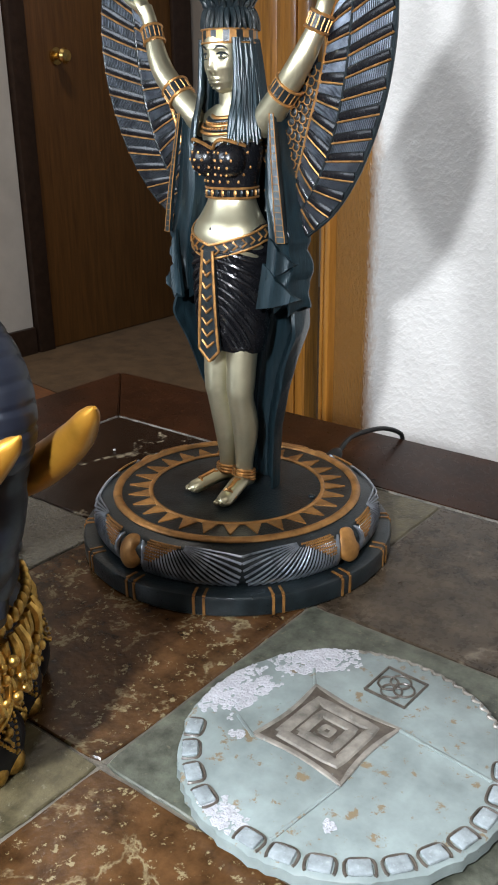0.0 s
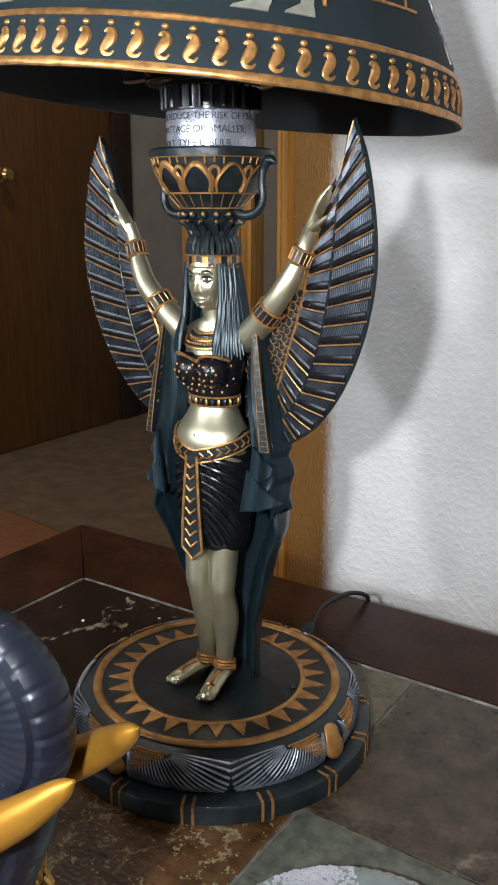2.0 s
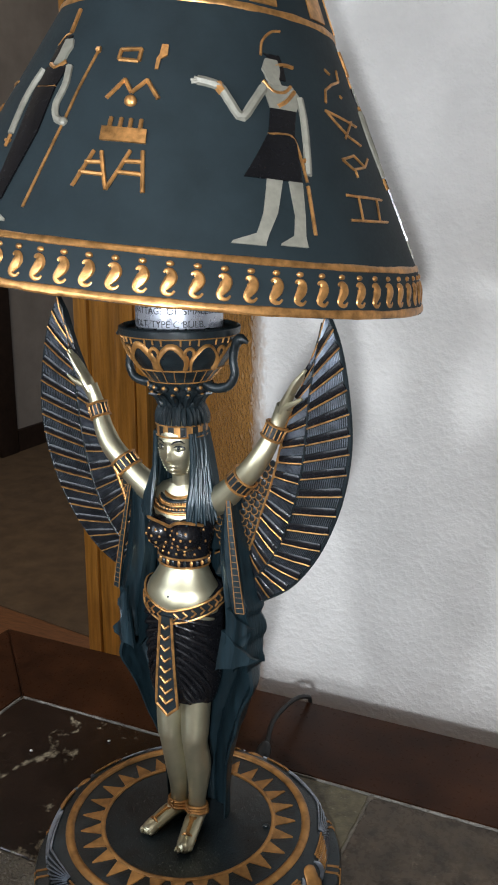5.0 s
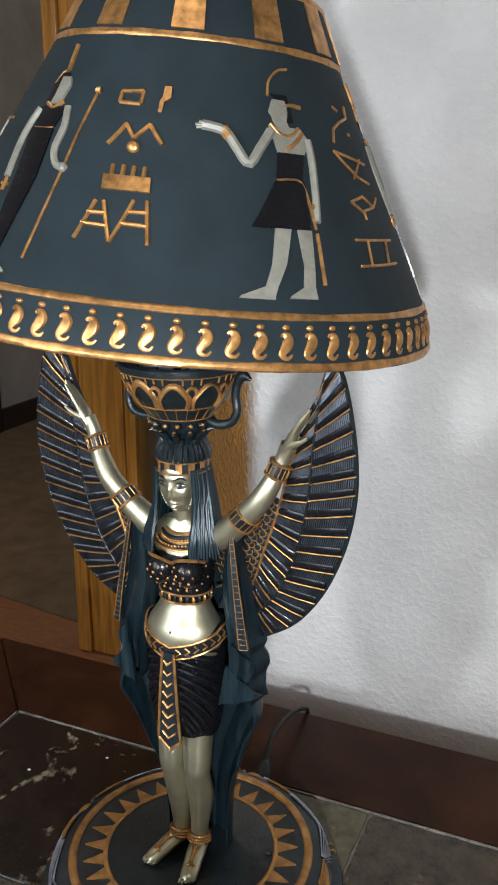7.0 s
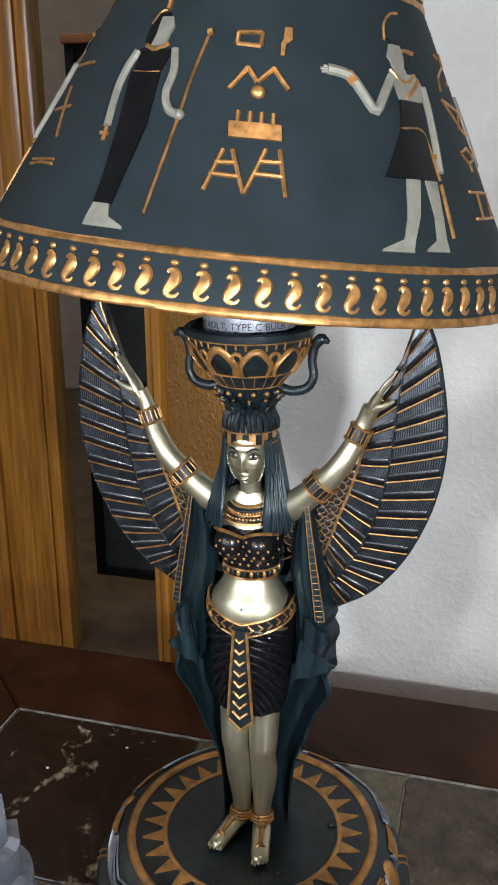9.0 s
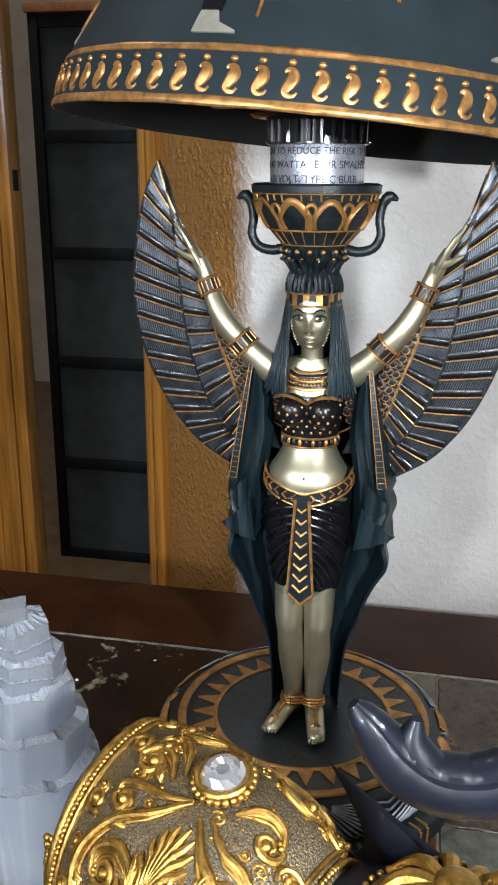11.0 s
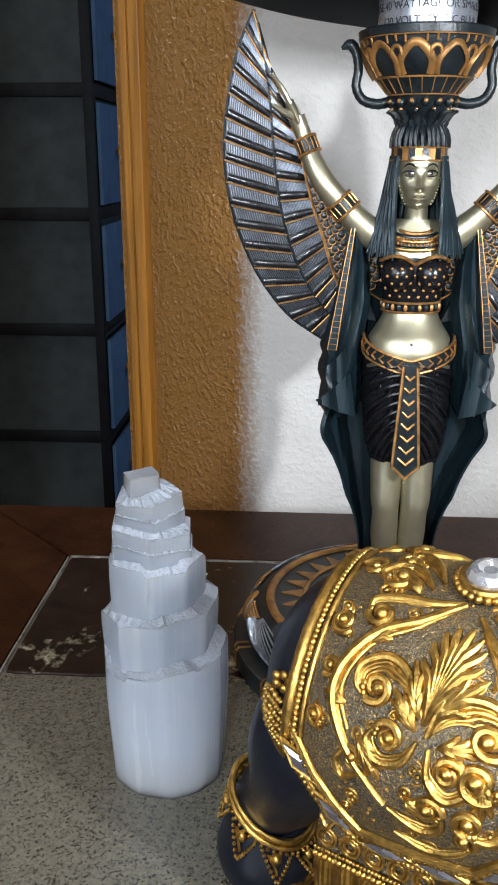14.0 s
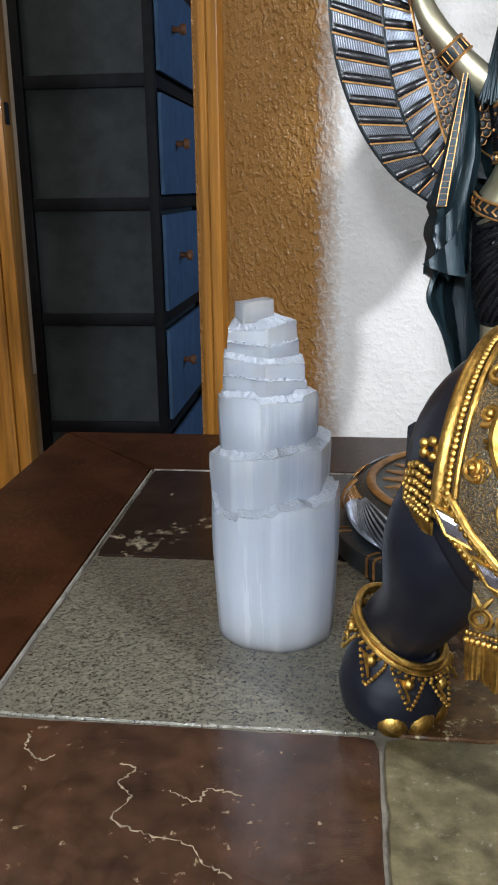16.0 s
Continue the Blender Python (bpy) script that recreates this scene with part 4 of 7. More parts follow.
        for (cx, cz), w, big in (((0.0605, 0.4190), Vector((0.015, 0.0, 0.0165)), 0.0122), ((0.0915, 0.4665), Vector((0.006, 0.002, 0.0145)), 0.0093)):
            w = Vector((s * w.x, w.y, w.z)).normalized()
            c = Vector((s * cx, sway(cx, 0.004 if big > 0.01 else 0.0105), cz))
            a = w.orthogonal().normalized()
            b = w.cross(a)
            ring = lambda o, r: [c + w * o + a * (r * math.cos(q)) + b * (r * math.sin(q)) for q in np.linspace(0, 2 * math.pi, 25)]
            for o in (-0.0062, 0.0062):
                tube(bm, ring(o, big), 0.0013, 6, GLD)
            skin_rings(bm, [ring(o, big)[:-1] for o in (-0.006, 0.006)], RES)
            for q in np.linspace(0, 2 * math.pi, 15)[:-1]:
                p = c + a * (big * math.cos(q)) + b * (big * math.sin(q))
                tube(bm, [p - w * 0.0045, p + w * 0.0045], 0.0006, 5, GLD)

    # belt and apron, with rounded pleats fanned out from under them
    def wrap(a, z, off=0.0016):
        rx = float(np.interp(z, [0.19, 0.215, 0.245, 0.275, 0.298, 0.312], [0.0285, 0.035, 0.0375, 0.0385, 0.0385, 0.0372])) + off
        ry = float(np.interp(z, [0.19, 0.215, 0.245, 0.275, 0.298, 0.312], [0.0225, 0.028, 0.030, 0.0305, 0.0295, 0.027])) + off
        return (rx * math.sin(a), -ry * math.cos(a), z)

    for side in (-1, 1):
        for k in range(10):
            z0 = 0.2900 - 0.0078 * k
            drop = 0.010 + 0.0042 * k
            reach = 1.25 - 0.055 * k
            path = [wrap(side * (0.20 + reach * t), max(0.203, z0 - drop * t**1.4 - 0.004 * t), 0.0004) for t in np.linspace(0, 1, 9)]
            tube(bm, path, [0.0012 + 0.0012 * math.sin(math.pi * min(1, 0.15 + t)) for t in np.linspace(0, 0.85, 9)], 8, BLK)
    vee = lambda a: 0.3110 - 0.0165 * max(0.0, 1 - abs(a) / 1.45) ** 0.85
    for off, mi, w in ((0.0, GLD, 0.0012), (-0.0135, GLD, 0.0011)):
        tube(bm, [wrap(a, vee(a) + off * 0.9) for a in np.linspace(-1.75, 1.75, 33)], w, 6, mi)
    rows = []
    for a in np.linspace(-1.75, 1.75, 33):
        z = vee(a)
        rows.append([wrap(a, z, 0.0014), wrap(a, z - 0.0122, 0.0014), wrap(a, z - 0.0122, -0.001), wrap(a, z, -0.001)])
    skin_rings(bm, rows, RES)
    for k in range(-7, 8):
        if k:
            a = k * 0.215
            z = vee(a) - 0.006
            d = 0.055 * (1 if k > 0 else -1)
            tube(bm, [wrap(a - d, z + 0.0035, 0.0022), wrap(a + d, z, 0.0022), wrap(a - d, z - 0.0035, 0.0022)], 0.0010, 5, GLD)
    yf = lambda z: -0.0345 - 0.0015 * math.sin((0.28 - z) * 30)
    left, right = [], []
    for z in np.linspace(0.2905, 0.2020, 12):
        w = 0.0058 + (0.2905 - z) * 0.065
        left.append((-w, yf(z), z))
        right.append((w, yf(z), z))
    tip = (0.0, yf(0.191), 0.1910)
    rows = [[(x0, y + 0.004, z), (x0, y, z), (x1, y, z), (x1, y + 0.004, z)] for (x0, y, z), (x1, _, _) in zip(left, right)]
    rows.append([(-0.0015, tip[1] + 0.004, tip[2]), (-0.0015, tip[1], tip[2]), (0.0015, tip[1], tip[2]), (0.0015, tip[1] + 0.004, tip[2])])
    skin_rings(bm, rows, RES)
    tube(bm, [*left, tip], 0.0014, 6, GLD)
    tube(bm, [*right, tip], 0.0014, 6, GLD)
    for k in range(8):
        z = 0.2815 - 0.0105 * k
        w = (0.0058 + (0.2905 - z) * 0.065) * 0.62
        y = yf(z) - 0.0008
        tube(bm, [(-w, y, z + w * 0.35), (0, y - 0.0006, z - w * 0.55), (w, y, z + w * 0.35)], [0.0010, 0.0014, 0.0010], 5, GLD)

    # cloak: a back sheet that tapers to the base, open at the front
    ridge = lambda q: 1 - 2 * abs(math.sin(q)) ** 0.8
    widths = [(0.402, 0.048, 0.002, 0.020), (0.385, 0.052, 0.002, 0.028), (0.350, 0.057, 0.002, 0.035), (0.315, 0.062, 0.002, 0.040), (0.285, 0.066, 0.002, 0.043), (0.255, 0.0695, 0.000, 0.044), (0.236, 0.0730, -0.003, 0.044), (0.224, 0.0742, -0.004, 0.044), (0.214, 0.0710, -0.002, 0.044), (0.196, 0.0630, 0.002, 0.043), (0.170, 0.0530, 0.006, 0.041), (0.140, 0.0430, 0.011, 0.040), (0.115, 0.0370, 0.013, 0.039), (0.085, 0.0345, 0.014, 0.039), (0.0555, 0.0335, 0.015, 0.040)]
    rows = []
    for z, w, fy, by in smoothed(widths, 60):
        outer_, inner_ = [], []
        for i in range(81):
            u = i / 80 * 2 - 1
            x = w * math.sin(u * math.pi / 2)
            y = by - (by - fy) * abs(u) ** 3.0
            amp = 0.0024 * min(1, max(0.25, (0.41 - z) / 0.1)) * (1 if z > 0.09 else 0.6)
            y += amp * ridge(u * 11 + 1.2 * math.sin(z * 18)) * (1 - 0.3 * abs(u))
            x += 0.0012 * ridge(z * 55 + 7 * abs(u)) * (1 if u > 0 else -1) * abs(u) ** 4 * max(0.0, min(1.0, (z - 0.10) / 0.06))
            outer_.append((x, y, z))
            inner_.append((x * 0.955, y - 0.0030 * (1 - abs(u)) - 0.0005, z))
        rows.append(outer_ + inner_[::-1])
    skin_rings(bm, rows, CLK)
    # a pleated half-mantle hanging from each upper arm, its outer edge doubled over in folds
    for s in (-1, 1):
        edge_out = [(0.404, 0.0535), (0.365, 0.0600), (0.330, 0.0675), (0.309, 0.0735), (0.300, 0.0775), (0.292, 0.0745), (0.283, 0.0780), (0.274, 0.0785), (0.266, 0.0750), (0.256, 0.0765), (0.246, 0.0775), (0.238, 0.0765)]
        edge_in = [(0.404, 0.0440), (0.370, 0.0370), (0.340, 0.0345), (0.310, 0.0385), (0.280, 0.0405), (0.238, 0.0395)]
        zs = [p[0] for p in edge_out][::-1]
        rows = []
        for j in range(49):
            v = j / 48
            front, rear = [], []
            for i in range(33):
                u = i / 32
                hem = 0.2405 + 0.0085 * abs(math.sin(3.3 * math.pi * (0.12 + u))) - 0.006 * u
                z = 0.404 + (hem - 0.404) * v
                lo = float(np.interp(z, [p[0] for p in edge_in][::-1], [p[1] for p in edge_in][::-1]))
                hi = float(np.interp(z, zs, [p[1] for p in edge_out][::-1]))
                x = lo + (hi - lo) * u
                fold = (0.0008 + 0.0040 * v * v) * ridge(3.3 * math.pi * (0.12 + u) + 0.5 * math.sin(6 * v) * u)
                crease = 0.0030 * ridge(z * 78 + 1.6 * u + 0.6) * u**1.5 * max(0.0, min(1.0, (0.312 - z) / 0.02))
                y = 0.012 - 0.0215 * math.sin(math.pi * min(1.0, 0.10 + 0.62 * u)) - 0.004 * v + 0.016 * u**5 - fold - crease
                front.append((s * x, y, z))
                rear.append((s * x * 0.985, y + 0.0032, z))
            rows.append(front + rear[::-1])
        skin_rings(bm, rows, CLK)
        # triangular cascades where the outer edge doubles back
        for top_, tip_, low_, y0 in (((0.0540, 0.303), (0.0735, 0.281), (0.0520, 0.268), -0.0155), ((0.0500, 0.282), (0.0790, 0.2520), (0.0440, 0.2425), -0.0185)):
            rows = []
            for i in range(13):
                u = i / 12
                x0_, z0_ = top_[0] + (tip_[0] - top_[0]) * u, top_[1] + (tip_[1] - top_[1]) * u
                x1_, z1_ = low_[0] + (tip_[0] - low_[0]) * u, low_[1] + (tip_[1] - low_[1]) * u
                y = y0 + 0.011 * u**2 - 0.0014 * ridge(7.5 * u)
                ring = [(s * (x0_ + (x1_ - x0_) * t), y - 0.0022 * t * (1 - 0.6 * u), z0_ + (z1_ - z0_) * t - 0.0015 * math.sin(math.pi * u)) for t in np.linspace(0, 1, 5)]
                rows.append(ring + [(x, y + 0.0034, z) for x, y, z in ring[::-1]])
            skin_rings(bm, rows, CLK)
        # gold-trimmed edge band
        a = [(s * 0.0500, -0.0100, 0.402), (s * 0.0545, -0.0135, 0.365), (s * 0.0590, -0.0160, 0.330), (s * 0.0625, -0.0170, 0.300)]
        b = [(s * 0.0530, -0.0088, 0.402), (s * 0.0592, -0.0120, 0.365), (s * 0.0652, -0.0140, 0.330), (s * 0.0700, -0.0148, 0.300)]
        a, b = smoothed(a, 19), smoothed(b, 19)
        skin_rings(bm, [[tuple(p), tuple(q), (q[0], q[1] + 0.004, q[2]), (p[0], p[1] + 0.004, p[2])] for p, q in zip(a, b)], CLK)
        tube(bm, a, 0.0005, 5, GLD)
        tube(bm, b, 0.0005, 5, GLD)
        for p, q in list(zip(a, b))[1:]:
            tube(bm, [tuple(p), tuple(q)], 0.0003, 5, CPR)

    # wings: a plate with two rows of ribbed feathers between gold quills
    for s in (-1, 1):
        outer_c = smoothed([(0.1365, 0.570), (0.1480, 0.545), (0.1555, 0.515), (0.1605, 0.480), (0.1605, 0.450), (0.1545, 0.415), (0.1430, 0.382), (0.1270, 0.352), (0.1040, 0.324), (0.0740, 0.303)], 40)
        ridge_c = smoothed([(0.1330, 0.560), (0.1275, 0.530), (0.1225, 0.500), (0.1200, 0.470), (0.1170, 0.440), (0.1110, 0.408), (0.1010, 0.376), (0.0880, 0.350), (0.0740, 0.331), (0.0600, 0.318)], 40)
        inner_c = smoothed([(0.1310, 0.556), (0.1200, 0.520), (0.1080, 0.490), (0.0985, 0.465), (0.0920, 0.440), (0.0850, 0.415), (0.0760, 0.390), (0.0680, 0.365), (0.0600, 0.345), (0.0520, 0.325)], 40)
        depth = lambda x, z: 0.014 - 0.135 * max(0, x - 0.06) - s * 0.004 * x / 0.13
        P = lambda q, o=0.0: (s * q[0], depth(q[0], q[1]) - o, q[1])
        rows = []
        for o, r, i in zip(outer_c, ridge_c, inner_c):
            m1, m2 = (o + r) / 2, (r + i) / 2
            rows.append([P(i), P(m2, 0.0012), P(r, 0.0004), P(m1, 0.0012), P(o), P(o, -0.004), P(r, -0.006), P(i, -0.006)])
        skin_rings(bm, rows, RES)
        tube(bm, [P(o, -0.001) for o in outer_c], 0.0016, 6, RES)
        tube(bm, [P(r, 0.0012) for r in ridge_c], 0.0012, 6, RES)
        tube(bm, [P(i, 0.001) for i in inner_c[8:]], 0.0015, 6, GLD)
        at = lambda c, u: np.array([np.interp(u, np.linspace(0, 1, 40), [p[k] for p in c]) for k in (0, 1)])
        for c_in, c_out, n, shift, first in ((ridge_c, outer_c, 18, -0.055, 0.055), (inner_c, ridge_c, 16, -0.050, 0.10)):
            us = np.linspace(first, 0.985, n)
            for k, u in enumerate(us):
                p, q = at(c_in, min(1, u)), at(c_out, min(1, max(0, u + shift * (1 - 1.7 * u))))
                tube(bm, [P(p, 0.0016), P((p + q) / 2, 0.0026), P(q, 0.0016)], 0.00075, 5, GLD)
                if k + 1 < n:
                    un = us[k + 1]
                    p2, q2 = at(c_in, min(1, un)), at(c_out, min(1, max(0, un + shift * (1 - 1.7 * un))))
                    # the ribbed half of the feather
                    lo, hi = (0.10, 0.52)
                    nb = 20
                    for b in range(nb):
                        f = 0.06 + 0.88 * b / (nb - 1)
                        e0, e1 = p + (q - p) * f, p2 + (q2 - p2) * f
                        c0, c1 = e0 + (e1 - e0) * lo, e0 + (e1 - e0) * hi
                        lift = 0.0016 + 0.0009 * math.sin(math.pi * f)
                        tube(bm, [P(c0, lift), P(c1, lift)], 0.00048, 4, FTH)
                    c0, c1 = p + (p2 - p) * 0.55, q + (q2 - q) * 0.55
                    d0, d1 = p + (p2 - p) * 0.95, q + (q2 - q) * 0.95
                    tube(bm, [P(c0 + (c1 - c0) * 0.03 + (d0 - c0) * 0.5, 0.0012), P((c0 + c1 + d0 + d1) / 4, 0.0020), P(c1 + (d1 - c1) * 0.5 - (c1 - c0) * 0.04, 0.0012)], [np.linalg.norm(d0 - c0) * 0.42, np.linalg.norm(d0 - c0) * 0.25 + np.linalg.norm(d1 - c1) * 0.25, np.linalg.norm(d1 - c1) * 0.40], 10, BLK, 9, flat=0.30, side=(0, 1, 0))
        # scales with gold rims along the arm
        for j in range(4):
            for k in range(15):
                u = 0.46 + 0.44 * k / 14
                c = at(inner_c, u)
                o = 0.0040 + 0.0056 * j
                x, z = c[0] - o * 0.92, c[1] - o * 0.15 - 0.0030 * (j % 2)
                if x < 0.034:
                    continue
                y = depth(c[0], c[1]) - 0.0015 - 0.0006 * j
                tube(bm, [(s * (x + 0.0034 * math.cos(a)), y, z + 0.0034 * math.sin(a)) for a in np.linspace(2.9, 6.6, 9)], 0.0005, 5, CPR)
                ball(bm, (s * x, y + 0.0004, z), (0.0032, 0.0004, 0.0032), RES, 8, 5)
        for j in range(8):
            z = 0.398 - 0.0066 * j
            for k in range(5):
                x = 0.0235 + 0.0066 * (k + 0.5 * (j % 2))
                if x > 0.0505 - 0.0016 * j or x < 0.020 + 0.0012 * j:
                    continue
                y = 0.0205 - 6.0 * x * x
                tube(bm, [(s * (x + 0.0036 * math.cos(a)), y, z + 0.0036 * math.sin(a)) for a in np.linspace(2.9, 6.6, 9)], 0.0005, 5, CPR)
                ball(bm, (s * x, y + 0.0006, z), (0.0034, 0.0006, 0.0034), RES, 8, 5)
        tube(bm, [(s * 0.0500, 0.0055, 0.384), (s * 0.0455, 0.0080, 0.362), (s * 0.0350, 0.0130, 0.346), (s * 0.0230, 0.0170, 0.338)], 0.0009, 6, GLD, 12)
        shell_rows = []
        for i in inner_c[21:]:
            shell_rows.append([P(i), (s * (i[0] - 0.024), 0.010, i[1] - 0.004), (s * (i[0] - 0.024), 0.018, i[1] - 0.004), P(i, -0.006)])
        skin_rings(bm, shell_rows, RES)
    return part("statue", bm, [SKIN, JET, GOLD, CLOAK, FEATHER, RESIN, COPPER], lamp_root, "silver-skinned winged figure with raised arms in a black and gold dress")


statue()


def bowl_and_socket():
    bm = bmesh.new()
    prof = [(0.0, 0.4970), (0.0240, 0.4970), (0.0265, 0.5035), (0.0330, 0.5110), (0.0415, 0.5210), (0.0475, 0.5320), (0.0500, 0.5435), (0.0525, 0.5455), (0.0530, 0.5510), (0.0500, 0.5525), (0.0470, 0.5490), (0.0, 0.5480)]
    lathe(bm, prof, 72)
    bowl = part("bowl", bm, RESIN, lamp_root, "black lotus bowl with gold arches")
    rad = lambda z: float(np.interp(z, [0.497, 0.5035, 0.511, 0.521, 0.532, 0.5435, 0.5455], [0.024, 0.0265, 0.033, 0.0415, 0.0475, 0.05, 0.0522]))
    on = lambda a, z, o=0.0004: ((rad(z) + o) * math.sin(a), -(rad(z) + o) * math.cos(a), z)
    gilt = bmesh.new()
    for z, w in ((0.5448, 0.0006), (0.5165, 0.0008), (0.5045, 0.0006)):
        tube(gilt, [on(a, z) for a in np.linspace(0, 2 * math.pi, 61)], w, 6)
    for k in range(10):
        a0 = 2 * math.pi * (k + 0.62) / 10
        w = 2 * math.pi / 10 * 0.44
        tube(gilt, [on(a0 - w * 0.92, 0.5180), on(a0 - w, 0.5245), on(a0 - w * 0.86, 0.5300), on(a0 - w * 0.35, 0.5375), on(a0, 0.5392), on(a0 + w * 0.35, 0.5375), on(a0 + w * 0.86, 0.5300), on(a0 + w, 0.5245), on(a0 + w * 0.92, 0.5180)], 0.0031, 8, 0, 19, flat=0.40)
        b0 = a0 + math.pi / 10
        tube(gilt, [on(b0 - w * 0.30, 0.5310), on(b0 - w * 0.26, 0.5350), on(b0, 0.5372), on(b0 + w * 0.26, 0.5350), on(b0 + w * 0.30, 0.5310)], 0.0016, 6, 0, 11)
        for d in (-0.55, 0.0, 0.55):
            tube(gilt, [on(b0 + w * d, 0.5392 if d else 0.5402), on(b0 + w * d, 0.5442)], 0.0009, 5)
    for k in range(24):
        a = 2 * math.pi * (k + 0.5) / 24
        tube(gilt, [on(a, 0.5055), on(a, 0.5160)], 0.0004, 5)
    part("gilding", gilt, COPPER, bowl)
    for s in (-1, 1):
        bm = bmesh.new()
        tube(bm, [(s * 0.0240, 0, 0.5010), (s * 0.0360, 0, 0.4985), (s * 0.0480, 0, 0.5020), (s * 0.0535, 0, 0.5120), (s * 0.0520, 0, 0.5240), (s * 0.0540, 0, 0.5360), (s * 0.0590, 0, 0.5425), (s * 0.0660, 0, 0.5400)], [0.0042, 0.0040, 0.0038, 0.0036, 0.0036, 0.0038, 0.0044, 0.0014], 10, 0, 40, wave=lambda i: 1 + 0.08 * (i % 2))
        part("handle", bm, RESIN, bowl, "snake-shaped black handle")
    # lamp holder
    bm = bmesh.new()
    lathe(bm, [(0.0375, 0.5490), (0.0378, 0.5500), (0.0378, 0.5815), (0.0372, 0.5830), (0.0, 0.5830)], 64)
    label = part("holder_label", bm, FOIL, lamp_root, "crinkled silver caution label")
    bm = bmesh.new()
    lathe(bm, [(0.0385, 0.5812), (0.0405, 0.5818), (0.0407, 0.5990), (0.0420, 0.6005), (0.0520, 0.6020), (0.0545, 0.6045), (0.0545, 0.6065), (0.0505, 0.6085), (0.0505, 0.6105), (0.0540, 0.6120), (0.0535, 0.6150), (0.0470, 0.6165), (0.0440, 0.6240), (0.0400, 0.6250), (0.0, 0.6255)], 72)
    holder = part("bulb_holder", bm, PLASTIC, lamp_root, "ribbed glossy black plastic bulb holder")
    rib = bmesh.new()
    tube(rib, [(0, -0.0408, 0.5830), (0, -0.0408, 0.5992)], 0.0019, 6)
    first = part("rib", rib, PLASTIC, holder)
    for n in range(1, 28):
        copy = bpy.data.objects.new("rib", first.data)
        scene.collection.objects.link(copy)
        copy.parent, copy.matrix_basis = holder, pose(0, 0, 0, 0, 0, 360 * n / 28)
    wire = bmesh.new()
    tube(wire, [(0.0535 * math.sin(a), -0.0535 * math.cos(a), 0.6135) for a in np.linspace(0, 2 * math.pi, 49)], 0.0018, 8)
    part("clamp_ring", wire, STEEL, holder)
    for s in (-1, 1):
        wire = bmesh.new()
        tube(wire, [(s * 0.050, -0.012, 0.6120), (s * 0.078, -0.014, 0.6105), (s * 0.083, -0.014, 0.6150), (s * 0.084, -0.010, 0.640), (s * 0.066, 0.0, 0.740), (s * 0.02, 0.0, 0.79)], 0.0022, 8, 0, 40)
        part("wire_arm", wire, STEEL, holder, "bent grey wire that carries the shade")
    # the printed lines
    for text, z, size in (("CAUTION: TO REDUCE THE RISK OF FIRE,", 0.5742, 0.0072), ("USE 40 WATTAGE OR SMALLER,", 0.5638, 0.0080), ("120 VOLT, TYPE C BULB.", 0.5530, 0.0080)):
        data = bpy.data.curves.new("print", "FONT")
        data.body, data.size, data.align_x = text, size, "CENTER"
        data.extrude = 0.00005
        ob = bpy.data.objects.new("print", data)
        mesh = bpy.data.meshes.new_from_object(ob)
        bpy.data.objects.remove(ob)
        for v in mesh.vertices:
            a = v.co.x / 0.0381
            r = 0.03815 + v.co.z
            v.co = (r * math.sin(a), -r * math.cos(a), z + v.co.y)
        mesh.materials.clear()
        mesh.materials.append(INK)
        line = new("printed_line", mesh)
        line.parent = label


bowl_and_socket()

# the shade sits askew on its wire
AX = Vector((0.0899, 0.0412, 1)).normalized()
UX = Vector((0, 1, 0)).cross(AX).normalized()
VX = AX.cross(UX)
SHADE_POSE = Matrix(((UX.x, VX.x, AX.x, 0.0165), (UX.y, VX.y, AX.y, 0.0872), (UX.z, VX.z, AX.z, 0.6), (0, 0, 0, 1)))


